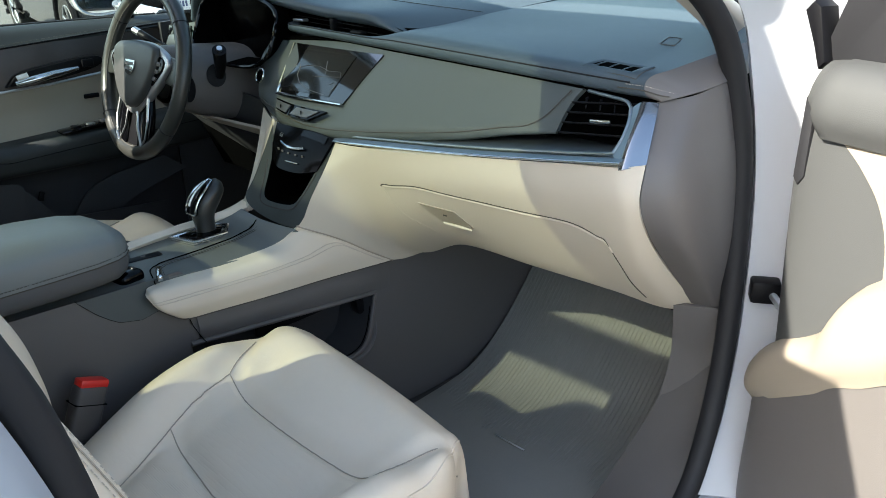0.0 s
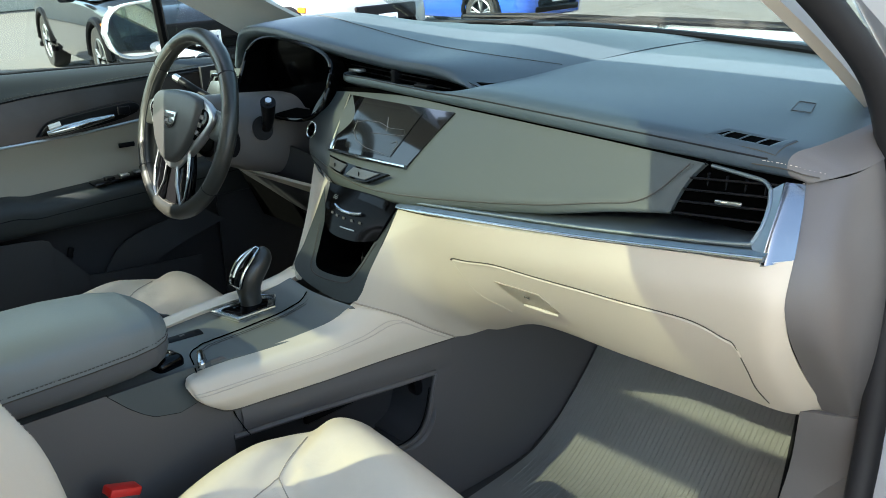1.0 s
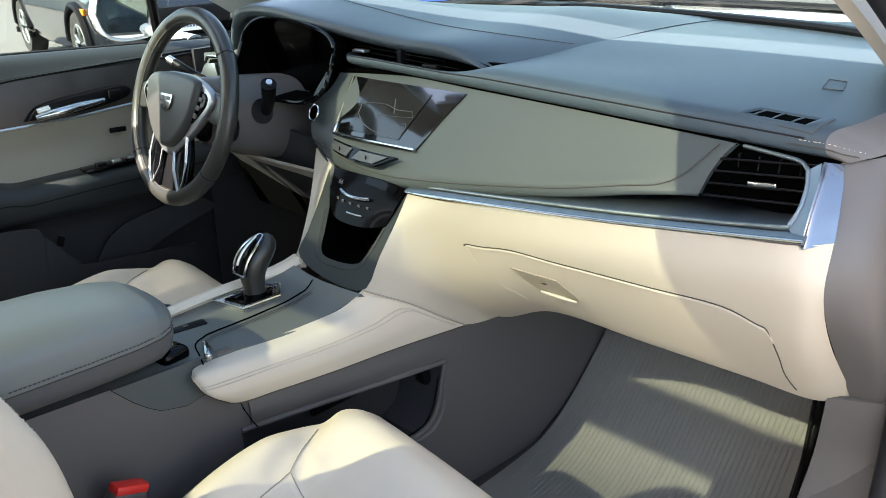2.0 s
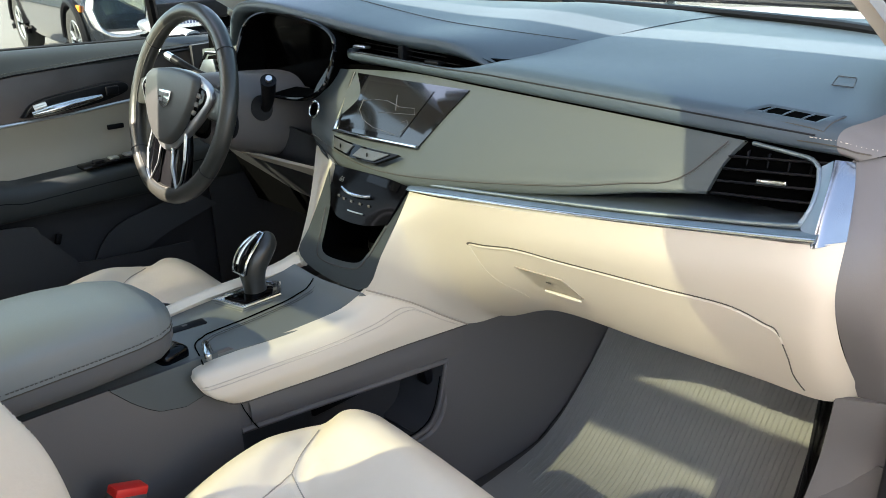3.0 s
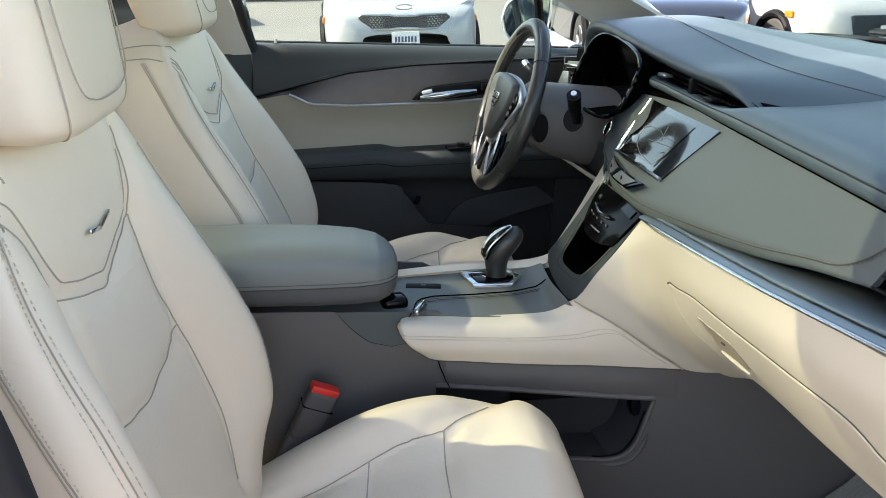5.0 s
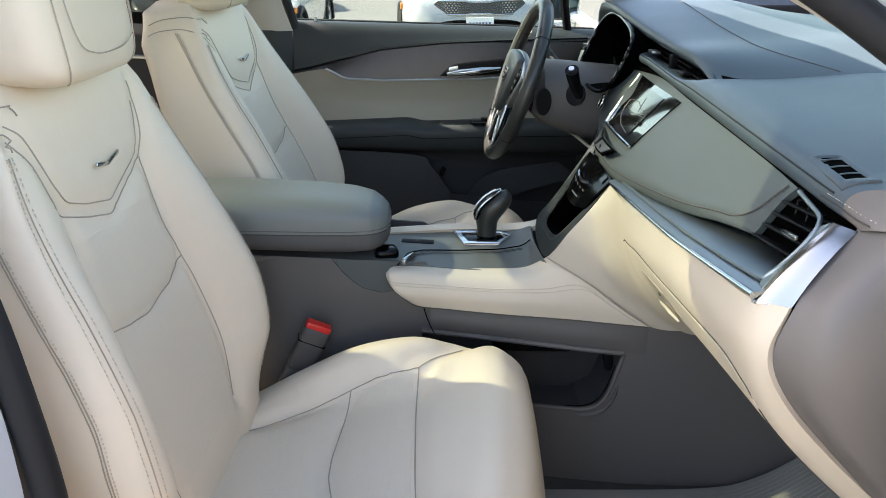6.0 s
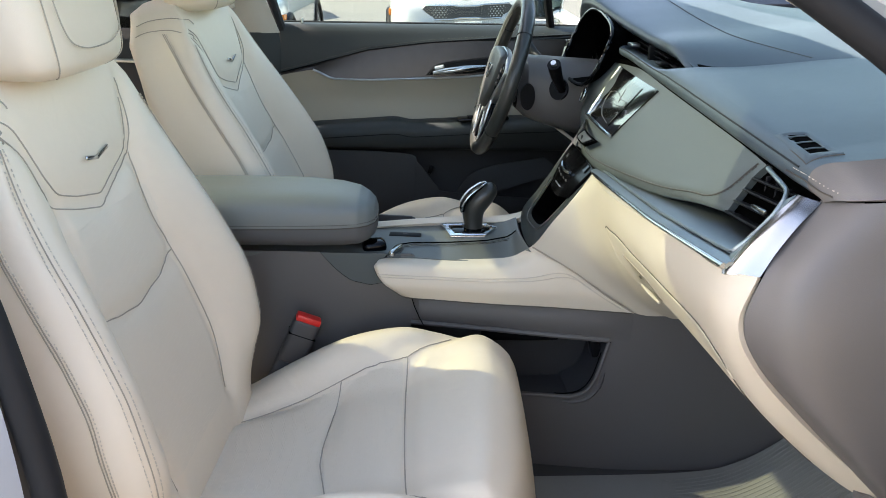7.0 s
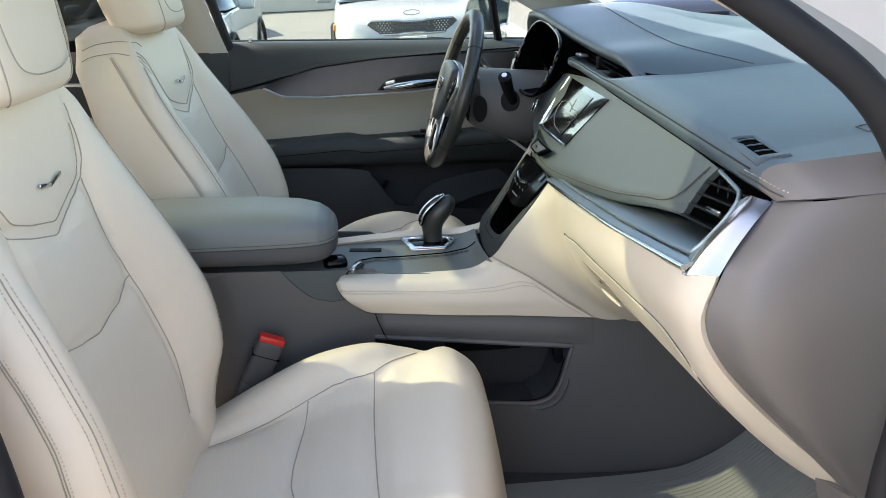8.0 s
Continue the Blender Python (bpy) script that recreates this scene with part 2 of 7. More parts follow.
def bil(grid):
    """A function that reads a grid of points at u, v from 0 to 1."""
    nu, nv = len(grid) - 1, len(grid[0]) - 1
    def f(u, v):
        a, b = min(max(u, 0), 1) * nu, min(max(v, 0), 1) * nv
        i, j = min(int(a), nu - 1), min(int(b), nv - 1)
        s, t = a - i, b - j
        return grid[i][j].lerp(grid[i + 1][j], s).lerp(grid[i][j + 1].lerp(grid[i + 1][j + 1], s), t)
    return f


def smooth01(a, b, x):
    t = min(1, max(0, (x - a) / (b - a)))
    return t * t * (3 - 2 * t)

# ---------------------------------------------------------------- ground
bm = bmesh.new()
bmesh.ops.create_grid(bm, x_segments=2, y_segments=2, size=600)
GROUND = -0.12
bmesh.ops.translate(bm, vec=(0, 0, GROUND), verts=bm.verts)
tagged(part("ground", bm, asphalt), "pale sun-bleached asphalt of a parking lot", "ground", kind="structure")

# ---------------------------------------------------------------- dashboard
dashboard = thing("dashboard", "taupe and cream leather-wrapped dashboard with chrome trim", "dashboard")


def lip(y):
    """Front edge of the dash top: x and z."""
    s = (y + 0.70) / 0.92
    return 0.283 + 0.045 * s, 1.098 + 0.034 * s


def top_col(y):
    x, z = lip(y)
    x += 0.15 * smooth01(0.20, 0.27, y)   # cut back behind the instruments
    k = smooth01(-0.18, -0.05, y)     # the hood covers the rest from here on
    r = 0.030 * smooth01(-0.725, -0.752, y)   # rolled end towards the door
    return [(0.98, y, 1.178 - 0.03 * k - r), (0.80, y, 1.176 - 0.04 * k - r), (0.60, y, 1.163 - 0.045 * k - r), (0.45, y, 1.145 - 0.034 * k - r), (x + 0.04, y, z + 0.024 - 0.036 * k - r), (x + 0.008 + 0.5 * r, y, z + 0.016 - 0.012 * k - r), (x - 0.002 + r, y, z - 0.8 * r), (x + 0.006 + r, y, z - 0.012 - 0.4 * r), (x + 0.05, y, z - 0.016 - 0.2 * r)]


top_grid = patch([top_col(y) for y in (-0.655, -0.62, -0.5, -0.35, -0.22, -0.15, -0.08, 0.0, 0.12, 0.19, 0.23, 0.28, 0.5, 0.8)], 120, 48)
end_col = [(0.98, -0.75, 1.178), (0.80, -0.75, 1.176), (0.60, -0.75, 1.163), (0.45, -0.742, 1.147), (0.326, -0.712, 1.126), (0.293, -0.690, 1.115), (0.283, -0.688, 1.099), (0.290, -0.695, 1.087), (0.33, -0.70, 1.083)]
top_grid = [[Vector(p).lerp(top_grid[0][j], i / 8) for j, p in enumerate(cr(end_col, 48))] for i in range(8)] + top_grid
part("top_pad", sheet(top_grid, 0.012), dash_top_mat, dashboard, "smooth taupe dash top with stitched edge")
low_end = [(0.98, -0.757, 1.12), (0.80, -0.757, 1.118), (0.60, -0.757, 1.115), (0.45, -0.758, 1.108), (0.345, -0.752, 1.100), (0.308, -0.735, 1.093), (0.292, -0.715, 1.086), (0.296, -0.708, 1.082), (0.33, -0.71, 1.078)]
part("end_skirt", sheet([[a.lerp(b, k / 6) + Vector((0, -0.004 * math.sin(math.pi * k / 6), 0)) for k in range(7)] for a, b in zip(cr(end_col, 48), cr(low_end, 48))], 0.004), taupe_mid, dashboard, "taupe skirt at the dash end")


TOP = np.array([p for c in top_grid[:70] for p in c[:36]])


def top_at(x, y, lift=0.0):
    """A point on the dash top: a plane laid through the skin round it."""
    near = TOP[np.argsort((TOP[:, 0] - x) ** 2 + (TOP[:, 1] - y) ** 2)[:12]]
    k = np.linalg.lstsq(np.c_[near[:, :2], np.ones(12)], near[:, 2], rcond=None)[0]
    return Vector((x, y, float(k[0] * x + k[1] * y + k[2]) + lift))


def stitch(name, path, parent, mat, r=0.0011, dash=0.0042, gap=0.0018):
    """A row of short thread stitches along a path, joined."""
    bms, acc = bmesh.new(), 0.0
    pts = [Vector(p) for p in path]
    out = []
    for a, b in zip(pts, pts[1:]):
        L = (b - a).length
        while acc < L:
            p = a.lerp(b, acc / L)
            q = a.lerp(b, min(1.0, (acc + dash) / L))
            out.append((p, q))
            acc += dash + gap
        acc -= L
    verts, faces = [], []
    for p, q in out:
        d = (q - p)
        if d.length < 1e-5:
            continue
        d.normalize()
        s = d.orthogonal().normalized() * r
        u = d.cross(s)
        k = len(verts)
        verts += [p + s, p + u, p - s, p - u, q + s, q + u, q - s, q - u]
        faces += [(k, k + 1, k + 5, k + 4), (k + 1, k + 2, k + 6, k + 5), (k + 2, k + 3, k + 7, k + 6), (k + 3, k, k + 4, k + 7)]
    bms.free()
    me = bpy.data.meshes.new(name)
    me.from_pydata(verts, [], faces)
    me.materials.append(mat)
    ob = new(name, me)
    bpy.context.view_layer.update()
    ob.parent = parent
    ob.matrix_parent_inverse = parent.matrix_world.inverted()
    return tagged(ob, kind="stuff")


def seam(name, path, parent, mat=None, r=0.0013):
    return part(name, tube(path, r, 6), mat or cream_dark, parent)


ft = bil(top_grid)
part("seam", tube([Vector(ft(0.045 + 0.955 * i / 60, 0.70)) + Vector((0, 0, 0.0005)) for i in range(61)], 0.0012, 6), black_soft, dashboard)
stitch("stitching", cr([(0.2812, -0.660, 1.1045), (0.2814, -0.690, 1.1040), (0.2870, -0.7115, 1.1000), (0.2945, -0.7275, 1.0970)], 24), dashboard, thread, 0.0005, 0.0036, 0.0016)
part("seam", tube(cr([(0.2810, -0.648, 1.0990), (0.2812, -0.686, 1.0985), (0.2848, -0.7065, 1.0945), (0.2915, -0.7210, 1.0920)], 24), 0.0008, 6), seam_dark, dashboard)

# raised hood over the instruments and the centre vents
def hood_col(y, front, zf):
    return [(0.97, y, 1.185), (0.75, y, 1.203), (0.55, y, zf + 0.022), (front + 0.03, y, zf + 0.008), (front, y, zf - 0.004), (front + 0.012, y, zf - 0.02), (front + 0.06, y, zf - 0.022)]


hood_grid = patch([[(0.97, -0.26, 1.179), (0.80, -0.24, 1.178), (0.62, -0.21, 1.165), (0.45, -0.17, 1.139), (0.362, -0.143, 1.128), (0.37, -0.143, 1.122), (0.42, -0.14, 1.118)],
                   hood_col(-0.05, 0.352, 1.158), hood_col(0.08, 0.350, 1.166), hood_col(0.20, 0.338, 1.180), hood_col(0.30, 0.328, 1.194), hood_col(0.45, 0.318, 1.212), hood_col(0.56, 0.318, 1.200),
                   [(0.9, 0.72, 1.15), (0.75, 0.71, 1.16), (0.55, 0.68, 1.155), (0.42, 0.645, 1.15), (0.345, 0.635, 1.13), (0.35, 0.63, 1.11), (0.42, 0.63, 1.10)]], 60, 36)
part("instrument_hood", sheet(hood_grid, 0.01), dash_top_mat, dashboard, "taupe instrument hood with dark stitching")
fh = bil(hood_grid)
seam("seam", [Vector(fh(0.02 + i / 62, 0.40)) + Vector((0, 0, 0.0004)) for i in range(58)], dashboard, thread_dark, 0.0007)

# leather mid panel under the lip
mid_grid = patch([[(0.318, 0.245, 1.10), (0.288, 0.25, 1.06), (0.275, 0.245, 1.02), (0.265, 0.235, 0.985), (0.275, 0.22, 0.955), (0.31, 0.22, 0.95)],
                  [(0.335, 0.12, 1.105), (0.30, 0.12, 1.06), (0.272, 0.12, 1.005), (0.247, 0.12, 0.965), (0.25, 0.12, 0.938), (0.30, 0.12, 0.93)],
                  [(0.325, 0.0, 1.11), (0.292, 0.0, 1.06), (0.257, 0.0, 0.998), (0.232, 0.0, 0.96), (0.236, 0.0, 0.938), (0.29, 0.0, 0.93)],
                  [(0.315, -0.15, 1.105), (0.285, -0.15, 1.06), (0.252, -0.15, 1.005), (0.235, -0.15, 0.972), (0.24, -0.15, 0.954), (0.29, -0.15, 0.95)],
                  [(0.305, -0.35, 1.098), (0.285, -0.35, 1.06), (0.262, -0.35, 1.02), (0.250, -0.35, 0.998), (0.255, -0.35, 0.982), (0.30, -0.35, 0.98)],
                  [(0.298, -0.50, 1.092), (0.285, -0.49, 1.065), (0.272, -0.48, 1.04), (0.262, -0.47, 1.022), (0.262, -0.47, 1.008), (0.30, -0.47, 1.005)],
                  [(0.290, -0.587, 1.089), (0.283, -0.575, 1.072), (0.277, -0.565, 1.052), (0.270, -0.560, 1.034), (0.270, -0.556, 1.022), (0.31, -0.55, 1.018)]], 72, 36)
part("mid_panel", sheet(mid_grid, 0.008), taupe, dashboard, "stitched taupe leather dash panel")
fm = bil(mid_grid)
out = Vector((-0.0006, 0, 0))
def pad_turn(t, d):
    """The seam's turn up the end of the panel."""
    a, b, c = (0.85 + d, 0.61), (0.940 + d, 0.63), (0.966 + d, 0.05)
    return fm((1 - t) ** 2 * a[0] + 2 * t * (1 - t) * b[0] + t * t * c[0], (1 - t) ** 2 * a[1] + 2 * t * (1 - t) * b[1] + t * t * c[1]) + out


seam("seam", [fm(0.85 * i / 60, 0.61) + out for i in range(60)] + [pad_turn(i / 24, 0.0) for i in range(25)], dashboard, thread_dark, 0.0011)
stitch("stitching", [pad_turn(0.35 + 0.65 * i / 24, 0.010) + out for i in range(25)], dashboard, thread_dark, 0.0007, 0.0036, 0.002)
# black bar in place of the shade in the gap above the panel
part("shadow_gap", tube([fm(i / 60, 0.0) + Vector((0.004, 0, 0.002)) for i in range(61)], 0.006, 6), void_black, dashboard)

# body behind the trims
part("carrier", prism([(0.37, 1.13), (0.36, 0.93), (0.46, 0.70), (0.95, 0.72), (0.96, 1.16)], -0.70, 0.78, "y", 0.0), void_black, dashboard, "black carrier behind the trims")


def bar(y):
    s = (-0.079 - y) / 0.638
    return 0.224 - 0.018 * min(1, 1.6 * s) + 0.003 * s, 0.944 + 0.062 * s + 0.012 * s * s


ys = [-0.075 - 0.632 * i / 30 for i in range(31)]
tray = [[(bar(y)[0] - 0.004, y, bar(y)[1]), (bar(y)[0] + 0.0, y, bar(y)[1] + 0.004), (bar(y)[0] + 0.05, y, bar(y)[1] + 0.010), (bar(y)[0] + 0.11, y, bar(y)[1] + 0.012)] for y in ys]
part("trim_shelf", sheet([[Vector(p) for p in c] for c in tray], 0.004), trim_grey, dashboard, "brushed silver trim shelf")
part("chrome_bar", tube([(bar(y)[0] - 0.004, y, bar(y)[1]) for y in ys], lambda s: 0.0036 * min(1, 0.25 + s * 8), 10, flat=0.85), chrome, dashboard, "polished chrome bar")
# chrome end piece
chrome_end = patch([[(0.205, -0.704, 1.008), (0.226, -0.701, 1.038), (0.252, -0.697, 1.066), (0.274, -0.692, 1.086)],
                    [(0.209, -0.712, 1.010), (0.230, -0.708, 1.039), (0.256, -0.704, 1.066), (0.278, -0.698, 1.085)],
                    [(0.232, -0.729, 1.014), (0.248, -0.724, 1.040), (0.268, -0.717, 1.064), (0.290, -0.708, 1.083)]], 14, 18)
part("chrome_end", sheet(chrome_end, 0.004), material("soft chrome", (0.30, 0.31, 0.32), 0.2, metal=1.0, vary=0.1, scale=12), dashboard, "wide chrome end trim")
rim_up = cr([(0.2225, -0.683, 1.0235), (0.236, -0.6875, 1.040), (0.255, -0.685, 1.060), (0.268, -0.679, 1.076)], 24)
rim_path = [(bar(y)[0] + 0.012, y, bar(y)[1] + 0.0085) for y in ys[2:27]] + [(0.2215, -0.668, 1.0205)] + list(rim_up) + [(0.2745, -0.668, 1.0825), (0.279, -0.645, 1.0845), (0.286, -0.598, 1.0875)]
part("vent_frame", tube(cr([tuple(p) for p in rim_path], 160), 0.0026, 8), trim_grey, dashboard, "satin silver frame round the vent and shelf")
part("frame_return", sheet([[p.lerp(q, k / 4) for k in range(5)] for p, q in zip(rim_up, cr([(0.205, -0.704, 1.010), (0.226, -0.701, 1.038), (0.252, -0.697, 1.066), (0.272, -0.691, 1.085)], 24))], 0.002), trim_grey, dashboard, "silver side of the end trim")

# side air vent
side_vent = thing("side_vent", "black slatted side air vent with chrome tab", "air vent")
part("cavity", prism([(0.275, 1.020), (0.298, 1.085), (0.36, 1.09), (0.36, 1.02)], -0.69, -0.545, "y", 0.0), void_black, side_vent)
for i in range(4):
    z = 1.030 + 0.0135 * i
    x = 0.262 + 0.0075 * i
    part("slat", rbox((x + 0.012, -0.628, z), (0.028, 0.125 - 0.004 * i, 0.003), 0.0012, 2, pose(0, 0, 0, -5, 14, 0)), black, side_vent)
for i in range(4):
    part("vane", rbox((0.304, -0.592 - 0.024 * i, 1.052), (0.03, 0.0025, 0.05), 0.001, 1), black, side_vent)
part("tab", rbox((0.268, -0.632, 1.051), (0.006, 0.034, 0.006), 0.002, 2, pose(0, 0, 0, -5, 0, 0)), chrome, side_vent, "chrome vent tab")

# demister vent in the dash top
demister = thing("demister_vent", "taupe demister vent with black slots set in the dash top", "air vent")
outer_r = [Vector(p) for p in ((0.297, -0.576), (0.327, -0.592), (0.318, -0.682), (0.288, -0.671))]
inner_r = [Vector(p) for p in ((0.303, -0.588), (0.320, -0.598), (0.313, -0.667), (0.297, -0.658))]


def ring_of(c, k):
    return [a.lerp(b, i / k) for a, b in zip(c, c[1:] + c[:1]) for i in range(k)]


part("surround", sheet([[top_at(*a.lerp(b, f), h) for f, h in ((0, 0.0002), (0.12, 0.0022), (0.6, 0.0024), (0.9, 0.0016), (1.0, 0.0002))] for a, b in zip(ring_of(outer_r, 8), ring_of(inner_r, 8))], 0.0, True), dash_top_mat, demister, "flush taupe surround")
part("surround_joint", tube([top_at(p.x, p.y, 0.0004) for p in ring_of(outer_r, 8)], 0.0007, 5, True), seam_dark, demister)
# nothing is cut here: a flat black sheet stands for the shaded slots
part("opening", sheet([[top_at(*inner_r[0].lerp(inner_r[1], i / 4).lerp(inner_r[3].lerp(inner_r[2], i / 4), j / 10), 0.0005) for j in range(11)] for i in range(5)]), void_black, demister, "flat black sheet for the shaded slots")
for a, b in ((0.13, 0.10), (0.47, 0.42), (0.79, 0.76)):
    p, q = inner_r[0].lerp(inner_r[3], a), inner_r[1].lerp(inner_r[2], b)
    part("fin", tube([top_at(*p.lerp(q, k / 4), 0.0012) for k in range(5)], 0.0016, 6, flat=0.5), dash_top_mat, demister)

# cream lower dash, turning into the side of the centre console and round to the door end
low_grid = patch([[(0.224, -0.079, 0.940), (0.192, -0.079, 0.893), (0.158, -0.079, 0.848), (0.123, -0.078, 0.80)],
                  [(0.219, -0.13, 0.944), (0.205, -0.10, 0.89), (0.205, -0.098, 0.82), (0.215, -0.100, 0.745)],
                  [(0.212, -0.19, 0.950), (0.222, -0.15, 0.885), (0.245, -0.125, 0.79), (0.314, -0.118, 0.684)],
                  [(0.205, -0.26, 0.958), (0.218, -0.245, 0.895), (0.262, -0.20, 0.80), (0.345, -0.175, 0.710), (0.375, -0.17, 0.700)],
                  [(0.202, -0.36, 0.970), (0.212, -0.35, 0.91), (0.265, -0.32, 0.825), (0.345, -0.29, 0.754), (0.40, -0.28, 0.745)],
                  [(0.202, -0.50, 0.988), (0.210, -0.50, 0.93), (0.265, -0.49, 0.845), (0.343, -0.46, 0.760), (0.40, -0.45, 0.750)],
                  [(0.204, -0.62, 1.002), (0.210, -0.62, 0.945), (0.262, -0.62, 0.855), (0.355, -0.61, 0.757), (0.42, -0.60, 0.745)],
                  [(0.206, -0.70, 1.011), (0.207, -0.70, 0.955), (0.262, -0.70, 0.86), (0.390, -0.69, 0.740), (0.44, -0.685, 0.722)],
                  [(0.230, -0.729, 1.014), (0.218, -0.731, 0.965), (0.240, -0.732, 0.918), (0.30, -0.731, 0.853), (0.41, -0.729, 0.755), (0.45, -0.725, 0.722)]], 90, 48)
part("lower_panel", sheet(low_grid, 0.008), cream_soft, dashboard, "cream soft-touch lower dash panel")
fl = bil(low_grid)

# end cap towards the door
cap_grid = patch([[(0.291, -0.704, 1.084), (0.254, -0.717, 1.040), (0.236, -0.727, 1.014), (0.224, -0.729, 0.965), (0.246, -0.730, 0.918), (0.306, -0.729, 0.853), (0.41, -0.727, 0.750)],
                  [(0.318, -0.740, 1.092), (0.275, -0.755, 1.036), (0.262, -0.765, 1.0), (0.262, -0.772, 0.955), (0.285, -0.773, 0.90), (0.335, -0.770, 0.84), (0.425, -0.755, 0.742)],
                  [(0.365, -0.753, 1.101), (0.345, -0.765, 1.036), (0.335, -0.775, 1.0), (0.335, -0.780, 0.955), (0.365, -0.778, 0.86), (0.43, -0.765, 0.742)],
                  [(0.44, -0.756, 1.106), (0.43, -0.765, 1.036), (0.43, -0.77, 1.0), (0.43, -0.775, 0.955), (0.43, -0.78, 0.86), (0.44, -0.775, 0.742)]], 24, 36)
part("end_cap", sheet(cap_grid, 0.006), taupe_mid, dashboard, "taupe plastic dash end cap")

# glovebox door: its joint, a slightly proud leaf and the handle
def on_low(u, v, lift=0.0):
    e = 0.004
    n = (fl(u + e, v) - fl(u - e, v)).cross(fl(u, v + e) - fl(u, v - e)).normalized()
    if n.x > 0:
        n.negate()
    return fl(u, v) + n * lift


def find_low(y, z):
    best, arg = 9, (0, 0)
    for i in range(91):
        for j in range(49):
            p = low_grid[i][j]
            d = (p.y - y) ** 2 + (p.z - z) ** 2
            if d < best:
                best, arg = d, (i / 90, j / 48)
    return arg


glove_box = thing("glove_box", "closed cream glovebox with recessed latch", "glovebox")
edge = [find_low(y, z) for y, z in ((-0.282, 0.788), (-0.266, 0.806), (-0.226, 0.851), (-0.214, 0.872), (-0.211, 0.884), (-0.224, 0.891), (-0.30, 0.900), (-0.40, 0.907), (-0.52, 0.909), (-0.62, 0.907), (-0.656, 0.902), (-0.675, 0.887), (-0.679, 0.85), (-0.678, 0.80), (-0.677, 0.762))]
edge = [(p.x, p.y) for p in cr([(a, b, 0) for a, b in edge], 80)]
part("joint", tube([on_low(a, b, 0.0004) for a, b in edge[22:]], lambda q: 0.0020 - 0.0011 * min(1.0, 12 * q), 6), seam_dark, glove_box, "dark joint round the glovebox door")
part("lip_edge", tube([on_low(a, b, -0.0006) for a, b in edge[2:20]] + [on_low(a, b + 0.012, -0.0006) for a, b in edge[24:66]], lambda q: 0.0012 + 0.0014 * smooth01(0.25, 0.4, q), 8), cream_soft, glove_box, "rounded edge of the leaf")
latch = [find_low(y, z) for y, z in ((-0.292, 0.870), (-0.372, 0.868), (-0.390, 0.839), (-0.320, 0.839))]
part("latch_frame", tube([on_low(a, b, 0.0006) for a, b in latch], 0.0009, 6, closed=True), cream_dark, glove_box)
lp = [on_low(*latch[0], 0.0015), on_low(*latch[1], 0.0015), on_low(*latch[2], 0.003), on_low(*latch[3], 0.003)]
bm = bmesh.new()
bm.faces.new([bm.verts.new(p) for p in lp])
bmesh.ops.solidify(bm, geom=bm.faces, thickness=0.002)
part("latch_plate", bm, cream_soft, glove_box)
part("latch_grip", tube([lp[3].lerp(lp[2], k / 6) + Vector((-0.003, 0, -0.001)) for k in range(1, 7)], lambda q: 0.0016 + 0.0012 * math.sin(math.pi * q), 8), cream_soft, glove_box)
lc = lp[0].lerp(lp[1], 0.52).lerp(lp[3].lerp(lp[2], 0.52), 0.45)
part("key_slit", rbox(lc + Vector((-0.0012, 0, 0.0006)), (0.0012, 0.009, 0.0022), 0), seam_dark, glove_box, "dark key slit")

# infotainment screen
screen = thing("touch_screen", "dark glossy touch screen with chrome edge, showing a dim map", "screen")
S_TL, S_BL, S_BR, S_TR = Vector((0.329, 0.170, 1.096)), Vector((0.268, 0.164, 1.000)), Vector((0.255, -0.070, 1.006)), Vector((0.309, -0.134, 1.097))
face = []
for i in range(13):
    a, b = S_TL.lerp(S_TR, i / 12), S_BL.lerp(S_BR, i / 12)
    face.append([a.lerp(b, j / 8) + Vector((-0.002 * math.sin(math.pi * i / 12) - 0.0025, 0, 0.001)) for j in range(9)])
part("display_glass", sheet(face, 0.006), screen_mat, screen)
ff = bil(face)
inner = [[ff(0.17 + 0.60 * i / 8, 0.10 + 0.80 * j / 6) + Vector((-0.0012, 0, 0.0006)) for j in range(7)] for i in range(9)]
part("display_area", sheet(inner), material("dark display", (0.010, 0.010, 0.010), 0.10, vary=0.05, spec=0.55, coat=0.25), screen, "dark lit display area")
fi = bil(inner)
map_mat = material("dim map line", (0.05, 0.05, 0.05), 0.4, vary=0.02)
map_mat.node_tree.nodes["Principled BSDF"].inputs["Emission Color"].default_value = (0.80, 0.78, 0.74, 1)
map_mat.node_tree.nodes["Principled BSDF"].inputs["Emission Strength"].default_value = 0.010
lift = Vector((-0.0003, 0, 0.0002))
for route in ([(0.02, 0.45), (0.2, 0.36), (0.45, 0.34), (0.68, 0.42), (0.92, 0.40), (0.98, 0.52), (0.40, 0.60)], [(0.05, 0.40), (0.06, 0.62), (0.2, 0.80), (0.45, 0.92), (0.9, 0.98)], [(0.55, 0.2), (0.66, 0.5)], [(0.86, 0.72), (0.93, 0.66), (0.99, 0.74), (0.97, 0.9)]):
    part("map_line", tube([fi(*a) + lift for a in route], 0.0008, 5, flat=0.5), map_mat, screen, "dim grey map line")
edge_pts = [ff(0.0, j / 10) for j in range(0, 10)] + [ff(i / 12, 1.0) for i in range(0, 13)]
part("chrome_edge", tube([p + Vector((-0.002, 0.0, 0)) for p in edge_pts], 0.0032, 8), chrome, screen, "thin chrome edge")

